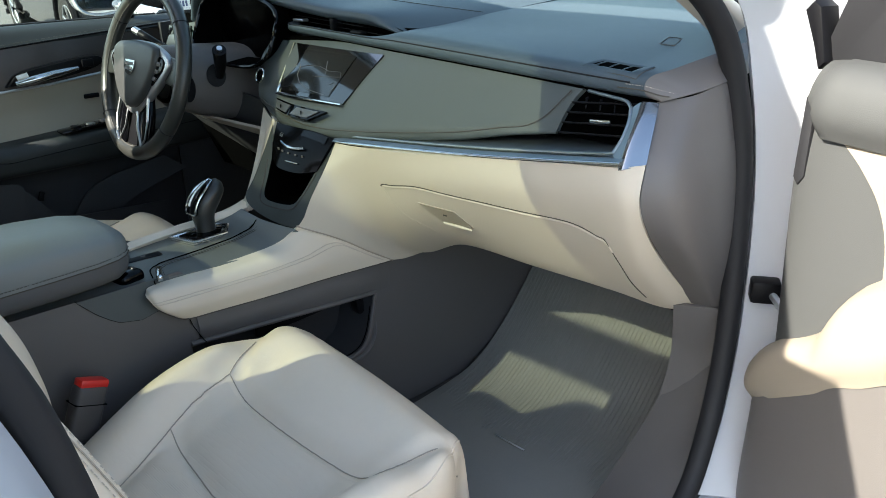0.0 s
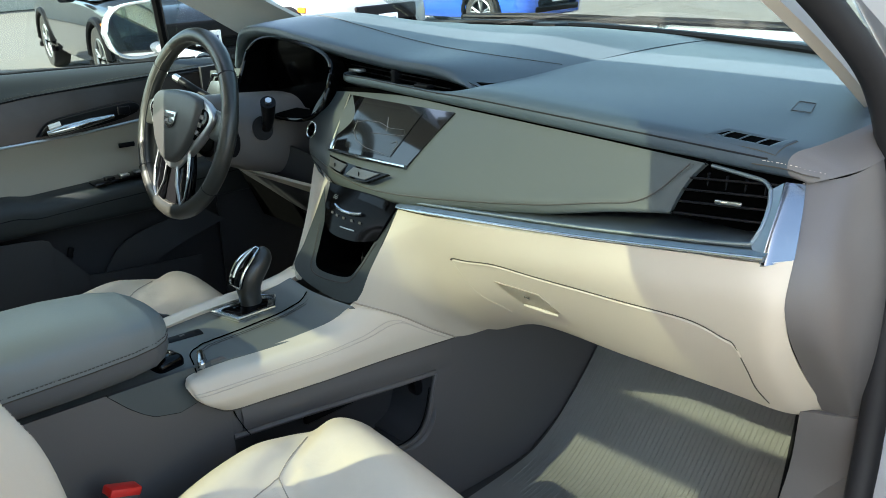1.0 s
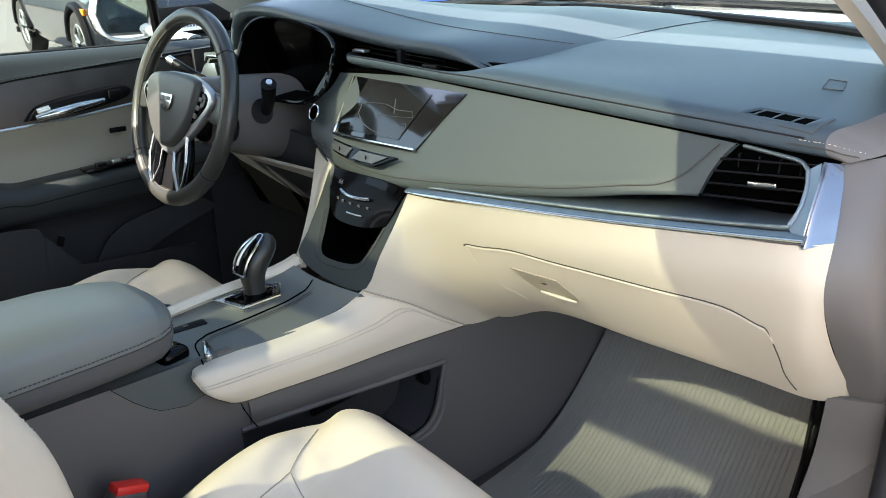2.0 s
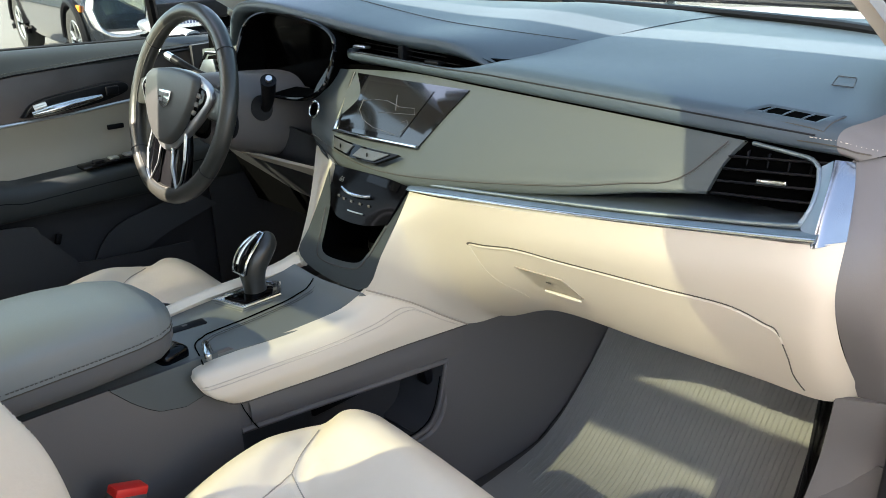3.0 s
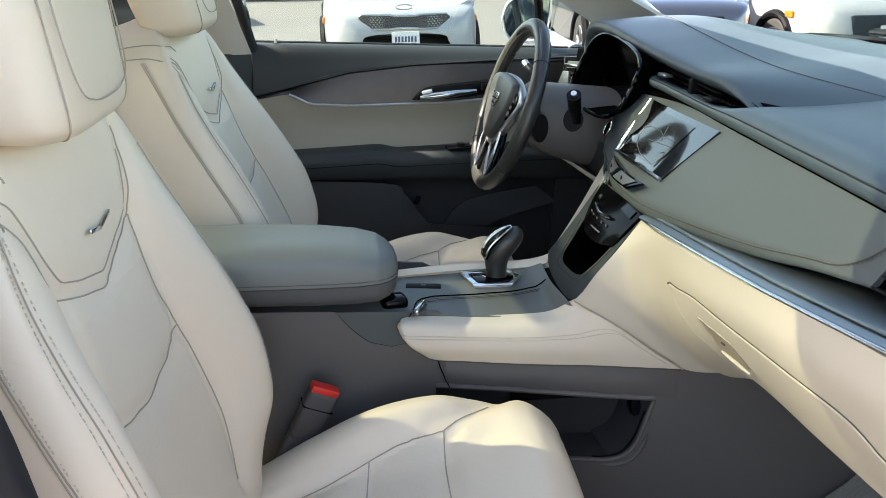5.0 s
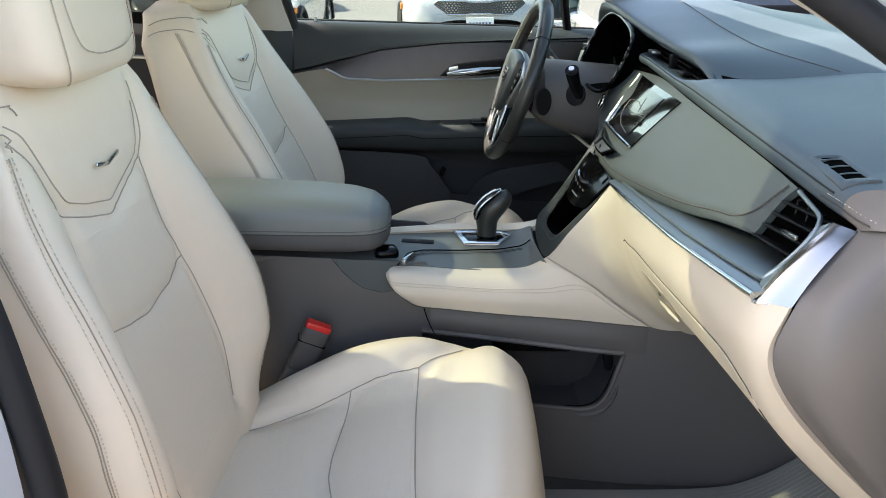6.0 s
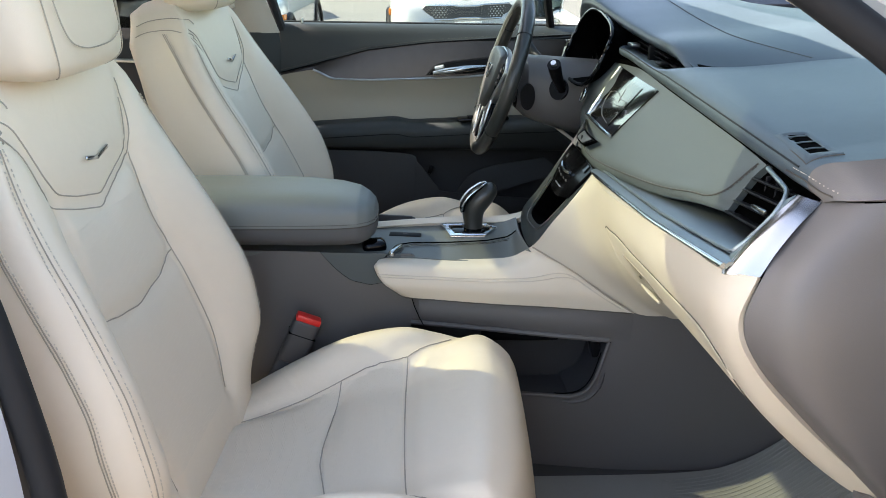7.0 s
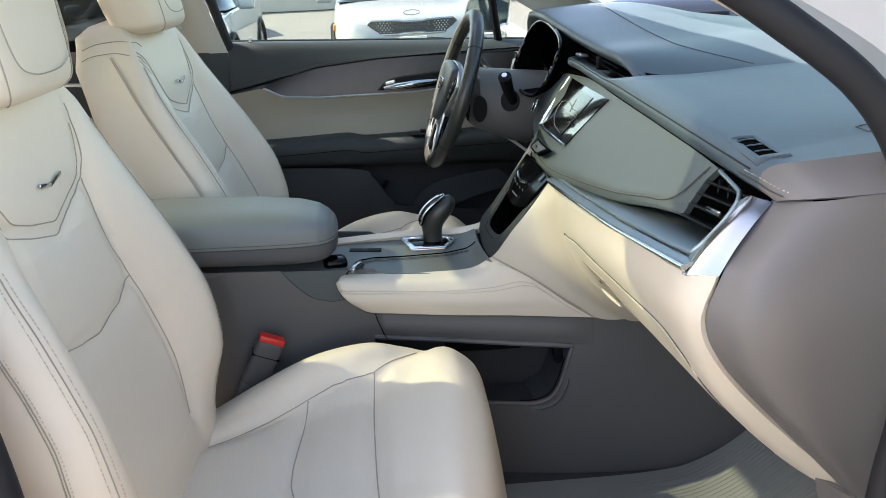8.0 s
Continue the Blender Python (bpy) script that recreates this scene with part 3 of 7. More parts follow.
keys = thing("menu_keys", "grey touch keys under the screen", "control panel")
K = [Vector((0.266, 0.160, 0.992)), Vector((0.256, 0.150, 0.972)), Vector((0.226, 0.0, 0.974)), Vector((0.240, -0.045, 0.993))]
kp = [[K[0].lerp(K[3], i / 10).lerp(K[1].lerp(K[2], i / 10), j / 3) + Vector((-0.006 - 0.01 * math.sin(math.pi * i / 10), 0, 0)) for j in range(4)] for i in range(11)]
part("plate", sheet(kp, 0.006), gloss_black, keys)
fk = bil(kp)
for a, b in ((0.03, 0.42), (0.55, 0.93)):
    g = [[fk(a + (b - a) * i / 5, 0.14 + 0.72 * j / 3) + Vector((-0.002, 0, 0.001)) for j in range(4)] for i in range(6)]
    part("key", sheet(g, 0.002), key_grey, keys, "flat grey key")
    c = fk((a + b) / 2, 0.5) + Vector((-0.004, 0, 0.001))
    part("mark", rbox(c, (0.002, 0.0015, 0.007), 0), black, keys)
start = thing("start_button", "round black start button with chrome ring", "button")
SC, SN = Vector((0.268, 0.222, 1.030)), Vector((-0.93, 0.1, 0.35)).normalized()
su = SN.orthogonal().normalized()
sv = SN.cross(su)
part("ring", tube([SC + SN * 0.004 + (su * math.cos(a) + sv * math.sin(a)) * 0.0155 for a in (2 * math.pi * i / 32 for i in range(32))], 0.0022, 8, True), chrome, start, "chrome ring")
part("cap", tube([SC, SC + SN * 0.005], 0.0125, 24), gloss_black, start)

# centre air vents under the hood
centre_vent = thing("centre_vent", "black slatted centre air vents with silver tabs", "air vent")
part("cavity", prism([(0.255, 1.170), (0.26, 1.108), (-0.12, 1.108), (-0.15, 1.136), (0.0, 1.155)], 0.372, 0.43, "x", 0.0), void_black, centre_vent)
for i in range(3):
    part("slat", rbox((0.366, 0.065 + 0.014 * i, 1.121 + 0.010 * i), (0.02, 0.35 - 0.06 * i, 0.0016), 0.0006, 1, pose(0, 0, 0, 3.0, 12, 0)), black, centre_vent)
part("divider", rbox((0.362, 0.07, 1.134), (0.03, 0.012, 0.03), 0.003), black, centre_vent)
for y, z in ((0.175, 1.141), (-0.015, 1.127)):
    part("tab", rbox((0.348, y, z), (0.018, 0.034, 0.006), 0.002), satin if y > 0.1 else black, centre_vent)

# instruments
cluster = thing("instrument_cluster", "dark glossy instrument cluster, switched off", "instrument cluster")
oval = []
for i in range(40):
    a = 2 * math.pi * i / 40
    ca, sa = math.cos(a), math.sin(a)
    yy = 0.362 + 0.161 * math.copysign(abs(ca) ** 0.55, ca)
    oval.append((yy, 1.110 + 0.066 * math.copysign(abs(sa) ** 0.6, sa) + (0.018 * smooth01(0.22, 0.45, yy) if sa > 0 else 0.0)))


def bezel_pt(y, z, dx=0.0, k=1.0):
    y, z = 0.362 + (y - 0.362) * k, 1.115 + (z - 1.115) * k
    return Vector((0.296 + 0.42 * (z - 1.11) + dx, y, z))


part("recess", sheet([[bezel_pt(y, z, d, k) for d, k in ((-0.004, 1.04), (0.0, 1.0), (0.025, 0.95), (0.06, 0.90))] for y, z in oval], 0.0, closed=True), void_black, cluster, "deep black recess")
part("lens", prism([(0.362 + (y - 0.362) * 0.93, 1.115 + (z - 1.115) * 0.93) for y, z in oval], 0.350, 0.358, "x", 0.0), material("dark lens", (0.0006, 0.0006, 0.0007), 0.1, vary=0.05, spec=0.03), cluster, "dark glossy lens")
part("bezel", tube([bezel_pt(y, z, -0.004, 1.02) for y, z in oval], 0.0045, 8, True), gloss_black, cluster, "black bezel")

# knee panels on the driver side
kn = patch([[(0.30, 0.20, 0.955), (0.33, 0.20, 0.88), (0.42, 0.20, 0.78)], [(0.30, 0.45, 0.985), (0.30, 0.45, 0.90), (0.42, 0.45, 0.77)], [(0.32, 0.76, 1.02), (0.32, 0.76, 0.92), (0.45, 0.76, 0.78)]], 20, 14)
part("knee_panel", sheet(kn, 0.006), charcoal, dashboard)
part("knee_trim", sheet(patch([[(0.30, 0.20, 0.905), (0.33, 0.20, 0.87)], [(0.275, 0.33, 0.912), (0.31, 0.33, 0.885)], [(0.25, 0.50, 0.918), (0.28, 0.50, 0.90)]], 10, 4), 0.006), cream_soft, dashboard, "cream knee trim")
wing = patch([[(0.345, 0.53, 1.13), (0.345, 0.53, 1.03), (0.345, 0.53, 0.97)], [(0.337, 0.62, 1.115), (0.34, 0.62, 1.03), (0.34, 0.62, 0.97)], [(0.34, 0.76, 1.10), (0.34, 0.77, 1.04), (0.345, 0.77, 0.98)]], 8, 8)
part("outer_panel", sheet(wing, 0.006), taupe, dashboard)
outer_vent = thing("outer_vent", "black air vent in a chrome frame beside the instruments", "air vent")
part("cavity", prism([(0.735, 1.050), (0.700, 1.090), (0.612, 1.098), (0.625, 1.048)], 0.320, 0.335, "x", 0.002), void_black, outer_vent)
part("frame", tube([(0.318, 0.760, 1.042), (0.318, 0.704, 1.096), (0.318, 0.600, 1.105), (0.318, 0.616, 1.040)], 0.0045, 8, True), chrome, outer_vent, "chrome frame")
part("blade", prism([(0.750, 1.046), (0.715, 1.080), (0.670, 1.085), (0.660, 1.046)], 0.314, 0.322, "x", 0.002), trim_grey, outer_vent, "grey corner blade")
for i in range(3):
    part("slat", rbox((0.318, 0.640, 1.058 + 0.013 * i), (0.010, 0.040, 0.003), 0), black, outer_vent)

# ---------------------------------------------------------------- centre stack
def stack(y, d, lift=0.0):
    """A point of the sloping stack face: across, and down from the top (metres)."""
    return Vector((0.228 - 0.5865 * d, y, 0.945 - 0.81 * d)) + Vector((-0.81, 0, 0.5865)) * lift


stack_ob = thing("centre_stack", "taupe centre stack with climate panel and open cubby", "centre stack")
LW = lambda d: 0.135 - 0.20 * d + 0.4 * d * d       # left edge
pocket = [(0.090, 0.066), (0.074, 0.11), (0.062, 0.142), (0.035, 0.152), (-0.030, 0.146), (-0.048, 0.125), (-0.060, 0.066)]
pocket = [(p.x, p.y) for p in cr([(a, b, 0) for a, b in pocket], 28)]
bm = bmesh.new()
inner_v = [bm.verts.new(stack(y, d, 0.0)) for y, d in pocket]
outer_c = [(LW(0.0), 0.0), (LW(0.06), 0.06), (LW(0.12), 0.12), (LW(0.165), 0.165), (0.03, 0.185), (-0.075, 0.18), (-0.079, 0.12), (-0.079, 0.06), (-0.079, 0.0)]
outer_c = [(p.x, p.y) for p in cr([(a, b, 0) for a, b in outer_c], 28)]
outer_v = [bm.verts.new(stack(y, d, 0.0)) for y, d in outer_c]
for i in range(28):
    bm.faces.new((inner_v[i], inner_v[i + 1], outer_v[i + 1], outer_v[i]))
bmesh.ops.solidify(bm, geom=bm.faces, thickness=0.006)
part("surround", bm, taupe, stack_ob, "taupe leather-look surround")
part("cubby", sheet([[stack(y, d, -0.002) + Vector((0.10 * k / 3, 0, -0.008 * k)) for k in range(4)] for y, d in pocket], 0.003), void_black, stack_ob, "deep cubby, its shade put into black")
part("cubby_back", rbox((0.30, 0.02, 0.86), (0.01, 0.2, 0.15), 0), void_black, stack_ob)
part("seam", tube([stack(y * 1.08 + 0.001, d * 1.03 + 0.006, 0.0008) for y, d in pocket], 0.0013, 6), thread_dark, stack_ob)
climate = thing("climate_panel", "glossy black climate control panel with silver toggles", "control panel")
cg = patch([[stack(0.118, -0.004, 0.004), stack(0.103, 0.03, 0.006), stack(0.088, 0.066, 0.002)],
            [stack(0.06, -0.004, 0.005), stack(0.055, 0.04, 0.008), stack(0.05, 0.084, 0.004)],
            [stack(-0.02, -0.004, 0.006), stack(-0.02, 0.04, 0.008), stack(-0.015, 0.084, 0.005)],
            [stack(-0.076, 0.0, 0.004), stack(-0.072, 0.035, 0.006), stack(-0.064, 0.07, 0.002)]], 20, 12)
part("panel", sheet(cg, 0.008), material("black panel plastic", (0.002, 0.002, 0.0025), 0.12, vary=0.05, spec=0.06), climate)
fc = bil(cg)
off = Vector((-0.004, 0, 0.003))
part("toggle", tube([fc(0.27 + 0.36 * i / 8, 0.44 + 0.06 * math.sin(math.pi * i / 8)) + off * 0.8 for i in range(9)], 0.0030, 8), chrome, climate, "curved chrome temperature toggle")
part("toggle", tube([fc(0.44 + 0.18 * i / 6, 0.80) + off * 0.5 for i in range(7)], 0.0014, 8), satin, climate)
lettering = bpy.data.curves.new("digits", "FONT")
lettering.body, lettering.size, lettering.extrude = "66", 0.013, 0.0002
lettering.align_x, lettering.align_y = "CENTER", "CENTER"
fx, fz = (fc(0.30, 0.3) - fc(0.14, 0.3)).normalized(), Vector((-0.81, 0.0, 0.5865))
fy = fz.cross(fx).normalized()
fz = fx.cross(fy)
tmp = new("digits", lettering)
bpy.context.view_layer.update()
digit_mesh = bpy.data.meshes.new_from_object(tmp.evaluated_get(bpy.context.evaluated_depsgraph_get()))
bpy.data.objects.remove(tmp)
db = bmesh.new()
db.from_mesh(digit_mesh)
dp = fc(0.20, 0.28) + fz * 0.0012
db.transform(Matrix(((fx.x, fy.x, fz.x, dp.x), (fx.y, fy.y, fz.y, dp.y), (fx.z, fy.z, fz.z, dp.z), (0, 0, 0, 1))))
part("digits", db, key_grey, climate, "grey temperature digits")
for i in range(5):
    part("icon", rbox(fc(0.24 + 0.10 * i, 0.62) + off * 0.3, (0.0015, 0.005, 0.004), 0), taupe_mid, climate)
# extra glossy strip added where the panel shows glare, not a separate part
gl_ = [[fc(0.50 + 0.40 * i / 6, 0.03 + (0.14 + 0.06 * i / 6) * j / 3) + off * 0.4 for j in range(4)] for i in range(7)]
part("upper_strip", sheet(gl_, 0.001), gloss_black, climate, "glossy strip added for the glare")
part("chrome_line", tube([(0.268, 0.225, 0.970), (0.255, 0.19, 0.957), (0.243, 0.15, 0.948), (0.236, 0.12, 0.942)], 0.0032, 8, flat=0.6), chrome, climate)
# cream pillar on the driver side of the stack
pg = patch([[(0.268, 0.228, 0.962), (0.20, 0.165, 0.885), (0.150, 0.132, 0.825), (0.13, 0.128, 0.797)],
            [(0.255, 0.185, 0.957), (0.205, 0.15, 0.892), (0.152, 0.118, 0.828), (0.128, 0.108, 0.799)],
            [(0.235, 0.137, 0.950), (0.190, 0.123, 0.890), (0.148, 0.104, 0.830), (0.122, 0.095, 0.796)]], 10, 20)
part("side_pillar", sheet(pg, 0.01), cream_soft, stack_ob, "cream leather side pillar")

# ---------------------------------------------------------------- steering wheel and column
WA = 0.294
WM = Matrix((( 0, math.sin(WA), -math.cos(WA), 0.1144), (-1, 0, 0, 0.4536), (0, math.cos(WA), math.sin(WA), 1.0353), (0, 0, 0, 1)))
wheel = thing("steering_wheel", "black leather steering wheel with silver spokes", "steering wheel")
W = lambda a, b, c=0.0: WM @ Vector((a, b, c))
ang = [2 * math.pi * i / 72 for i in range(72)]
part("rim", tube([W(0.1775 * math.cos(a), 0.1775 * math.sin(a)) for a in ang], 0.0165, 14, True, flat=1.0), wheel_leather, wheel, "black leather rim with worn sheen")
part("rim_seam", tube([W(0.1640 * math.cos(a), 0.1640 * math.sin(a), 0.010) for a in ang], 0.0009, 5, True), thread_dark, wheel)
for deg in (38, 142, 218, 322):
    a = radians(deg)
    part("rim_joint", tube([W((0.1775 + 0.0168 * math.cos(t)) * math.cos(a), (0.1775 + 0.0168 * math.cos(t)) * math.sin(a), 0.0168 * math.sin(t)) for t in ang[::4]], 0.0009, 5, True), black_soft, wheel)


def plate(poly, lo, hi, r):
    bm = prism(poly, lo, hi, "z", r, 3)
    bm.transform(WM)
    return bm


def soft(poly, n):
    return [(p.x, p.y) for p in cr([(a, b, 0) for a, b in poly] + [(poly[0][0], poly[0][1], 0)], n)[:-1]]


frame_poly = soft([(-0.140, 0.022), (-0.118, 0.046), (-0.06, 0.063), (0.0, 0.067), (0.06, 0.063), (0.118, 0.046), (0.140, 0.022), (0.105, -0.022), (0.066, -0.056), (0.024, -0.088), (-0.024, -0.088), (-0.066, -0.056), (-0.105, -0.022)], 60)
part("spoke_frame", plate(frame_poly, 0.0, 0.016, 0.004), material("grey satin silver", (0.42, 0.42, 0.43), 0.36, metal=0.95, vary=0.05), wheel, "satin silver spoke frame")
pad_poly = soft([(-0.100, 0.046), (-0.074, 0.060), (0.0, 0.065), (0.074, 0.060), (0.100, 0.046), (0.092, 0.0), (0.064, -0.046), (0.024, -0.076), (-0.024, -0.076), (-0.064, -0.046), (-0.092, 0.0)], 60)
part("hub_pad", plate(pad_poly, 0.004, 0.030, 0.011), hub_mat, wheel, "taupe hub pad")
for s in (-1, 1):
    part("button_pod", plate(soft([(s * 0.082, 0.042), (s * 0.120, 0.034), (s * 0.124, 0.014), (s * 0.098, -0.012), (s * 0.078, -0.022)], 30), 0.010, 0.019, 0.004), gloss_black, wheel, "black thumb buttons")
    for k in range(3):
        part("button", plate([(s * 0.086, 0.030 - 0.016 * k), (s * (0.114 - 0.006 * k), 0.026 - 0.016 * k), (s * (0.112 - 0.008 * k), 0.018 - 0.016 * k), (s * 0.084, 0.020 - 0.016 * k)], 0.017, 0.021, 0.0015), taupe_mid, wheel)
    part("side_spoke", plate(soft([(s * 0.10, 0.045), (s * 0.168, 0.03), (s * 0.170, -0.015), (s * 0.10, -0.005)], 24), -0.008, 0.008, 0.004), wheel_leather, wheel)
    part("lower_spoke", plate(soft([(s * 0.060, -0.05), (s * 0.075, -0.10), (s * 0.070, -0.168), (s * 0.030, -0.172), (s * 0.026, -0.10), (s * 0.020, -0.07)], 30), -0.006, 0.010, 0.004), gloss_black, wheel)
    part("spoke_trim", tube([W(s * 0.066, -0.050, 0.014), W(s * 0.075, -0.10, 0.014), W(s * 0.070, -0.14, 0.012), W(s * 0.054, -0.160, 0.010), W(s * 0.028, -0.120, 0.012), W(s * 0.024, -0.085, 0.014)], 0.0035, 8, flat=0.6), satin, wheel, "silver spoke trim")
part("spoke_web", plate(soft([(-0.03, -0.065), (0.03, -0.065), (0.035, -0.12), (0.03, -0.165), (-0.03, -0.165), (-0.035, -0.12)], 24), -0.010, 0.004, 0.003), black, wheel)
part("emblem", plate([(-0.024, 0.022), (0.024, 0.022), (0.022, 0.004), (0.013, -0.007), (0.0, -0.012), (-0.013, -0.007), (-0.022, 0.004)], 0.026, 0.0342, 0.001), chrome, wheel, "small chrome shield")
for a, b, c, d in ((-0.019, -0.002, 0.010, 0.017), (0.002, 0.019, 0.010, 0.017), (-0.017, -0.002, 0.0, 0.006), (0.002, 0.017, 0.0, 0.006)):
    part("emblem_field", plate([(a, d), (b, d), (b, c), (a, c)], 0.0338, 0.0350, 0.0), taupe_mid, wheel)
column = thing("steering_column", "taupe plastic steering column shroud with stalks", "steering column")
shroud = []
for k, (x, zz, w, h) in enumerate(((0.150, 1.022, 0.050, 0.052), (0.17, 1.02, 0.078, 0.066), (0.22, 1.01, 0.086, 0.074), (0.28, 1.0, 0.092, 0.080), (0.36, 0.99, 0.10, 0.085))):
    ring = []
    for i in range(28):
        a = 2 * math.pi * i / 28
        ca, sa = math.cos(a), math.sin(a)
        ring.append(Vector((x, 0.4536 + w * math.copysign(abs(ca) ** 0.7, ca), zz + h * math.copysign(abs(sa) ** 0.75, sa) * (1.0 if sa > 0 else 1.15))))
    shroud.append(ring)
bm = sheet([list(c) for c in zip(*shroud)], 0.0, closed=True)
part("shroud", bm, taupe_mid, column)
part("shroud_face", tube([(0.149, 0.4536, 1.022), (0.153, 0.4536, 1.022)], 0.05, 24), black, column)
part("stalk_boot", tube([(0.245, 0.378, 1.018), (0.236, 0.356, 1.022)], 0.021, 20, flat=1.2), black, column, "black stalk opening")
part("wiper_stalk", tube([(0.25, 0.37, 1.015), (0.237, 0.338, 1.030), (0.220, 0.303, 1.058), (0.208, 0.280, 1.086)], lambda q: 0.010 + 0.005 * smooth01(0.55, 0.75, q), 14), black, column, "black wiper stalk")
part("stalk_tip", tube([(0.209, 0.281, 1.084), (0.2055, 0.274, 1.091)], 0.0060, 14), satin, column, "silver stalk tip")
part("side_recess", tube([(0.168, 0.372, 1.002), (0.168, 0.362, 1.002)], 0.017, 24, flat=1.8), black, column, "black oval recess")
part("signal_stalk", tube([(0.24, 0.50, 1.05), (0.215, 0.57, 1.075), (0.20, 0.63, 1.10)], 0.009, 12), black, column)
part("signal_tip", tube([(0.201, 0.625, 1.098), (0.196, 0.648, 1.107)], 0.0085, 12), satin, column)

# ---------------------------------------------------------------- floor, mat, tunnel
floor_rows = [(-0.9, 0.325), (0.0, 0.325), (0.45, 0.33), (0.56, 0.355), (0.66, 0.425), (0.76, 0.525), (0.88, 0.66), (0.95, 0.80)]
tagged(part("floor", sheet(patch([[(x, y, z) for x, z in floor_rows] for y in (0.86, 0.3, -0.3, -0.80)], 12, 40), 0.02), carpet), "dark carpeted car floor", "floor", kind="structure")
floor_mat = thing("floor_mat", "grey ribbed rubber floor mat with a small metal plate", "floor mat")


def mat_at(s, y):
    pts = cr([(x, 0, z) for x, z in ((-0.12, 0.337), (0.15, 0.337), (0.44, 0.342), (0.555, 0.367), (0.655, 0.437), (0.75, 0.535), (0.80, 0.60))], 60)
    i = min(59, int(s * 60))
    p = pts[i].lerp(pts[i + 1], s * 60 - i)
    return Vector((p.x, y, p.z))


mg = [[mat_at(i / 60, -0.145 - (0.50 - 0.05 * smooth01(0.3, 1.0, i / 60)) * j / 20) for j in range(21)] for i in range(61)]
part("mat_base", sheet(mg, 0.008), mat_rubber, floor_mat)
verts, faces = [], []
for k in range(46):
    y = -0.17 - 0.0098 * k
    s0, s1 = 0.30 + 0.015 * math.sin(k * 0.7), 0.97
    prev = None
    for i in range(31):
        p = mat_at(s0 + (s1 - s0) * i / 30, y + 0.02 * math.sin(i / 30 * 2.2))
        b = len(verts)
        verts += [p + Vector((0, 0.0016, 0.0006)), p + Vector((-0.0005, 0, 0.0016)), p + Vector((0, -0.0016, 0.0006))]
        if prev is not None:
            faces += [(prev, prev + 1, b + 1, b), (prev + 1, prev + 2, b + 2, b + 1)]
        prev = b
me = bpy.data.meshes.new("ribs")
me.from_pydata(verts, [], faces)
me.materials.append(mat_rubber)
ribs = new("ribs", me)
ribs.parent = floor_mat
tagged(ribs, "fine raised ribs", kind="stuff")
part("mat_badge", rbox((0.362, -0.40, 0.3470), (0.004, 0.075, 0.0025), 0.001, 1, pose(0, 0, 0, 0, 0, 0)), satin, floor_mat, "small metal plate on the mat")
part("mat_border", tube([mat_at(0.98, -0.16), mat_at(0.98, -0.4), mat_at(0.96, -0.595), mat_at(0.8, -0.605), mat_at(0.6, -0.62), mat_at(0.35, -0.645), mat_at(0.1, -0.645)], 0.006, 8), black_soft, floor_mat)

part("mat_flank", sheet([[mat_at(0.2 + 0.8 * i / 30, y) + Vector((0, 0, dz)) for y, dz in ((-0.63, -0.002), (-0.67, 0.002), (-0.705, 0.012), (-0.735, 0.05))] for i in range(31)], 0.006), carpet, floor_mat, "dark carpet beside the mat")
console = thing("centre_console", "taupe plastic and cream leather centre console", "console")
SX = (-0.80, -0.45, -0.10, 0.02, 0.20, 0.31, 0.45, 0.62, 0.92)
TOPZ = (0.772, 0.770, 0.768, 0.685, 0.680, 0.683, 0.672, 0.68, 0.72)
SY = (-0.020, -0.022, -0.035, -0.055, -0.085, -0.100, -0.112, -0.125, -0.14)


def side_pt(x, z):
    """A point of the console's side: its place across follows x, with a taper to the floor."""
    y, top = float(np.interp(x, SX, SY)), float(np.interp(x, SX, TOPZ))
    d = max(0.0, top - z)
    return Vector((x, y - 0.004 * min(1, d / 0.06) - 0.025 * max(0, d - 0.06), z))


def side_region(x0, x1, lo, hi, nx, nz):
    return [[side_pt(x0 + (x1 - x0) * i / nx, lo(x0 + (x1 - x0) * i / nx) + (hi(x0 + (x1 - x0) * i / nx) - lo(x0 + (x1 - x0) * i / nx)) * j / nz) for j in range(nz + 1)] for i in range(nx + 1)]


def pk_top(x):
    return 0.623 - 0.03 * (x + 0.07)


PK = ((-0.10, 0.10, 0.19, 0.212, 0.228, 0.241, 0.251, 0.259, 0.265, 0.272, 0.281), (0.487, 0.487, 0.487, 0.488, 0.492, 0.499, 0.510, 0.525, 0.543, 0.573, 0.613))


def pk_low(x):
    return float(np.interp(x, *PK))


floor_z = lambda x: 0.325 + max(0.0, (x - 0.5) * 0.55)
top_edge = lambda x: float(np.interp(x, SX, TOPZ))
part("side_panel", joined(sheet(side_region(-0.80, -0.10, floor_z, top_edge, 24, 16), 0.005), sheet(side_region(-0.10, 0.281, pk_top, top_edge, 24, 6), 0.005),
                          sheet(side_region(-0.10, 0.281, floor_z, pk_low, 60, 8), 0.005), sheet(side_region(0.281, 0.92, floor_z, top_edge, 30, 16), 0.005)), taupe_dark, console, "dark taupe plastic side panel")
part("pocket_lip", tube([side_pt(-0.10 + 0.381 * i / 20, pk_top(-0.10 + 0.381 * i / 20)) + Vector((0, 0.001, 0.004)) for i in range(21)], 0.006, 8), taupe_dark, console)
part("side_rail", sheet([[side_pt(x, pk_top(x) + 0.006 + (0.684 - pk_top(x)) * j / 8) + Vector((0, -0.007 * math.sin(math.pi * min(1.0, j / 8 * 1.15)) * min(1.0, (0.33 - x) / 0.06), 0)) for j in range(9)] for x in (-0.085 + 0.405 * i / 40 for i in range(41))], 0.002), taupe_dark, console, "rounded taupe rail under the arm pad")
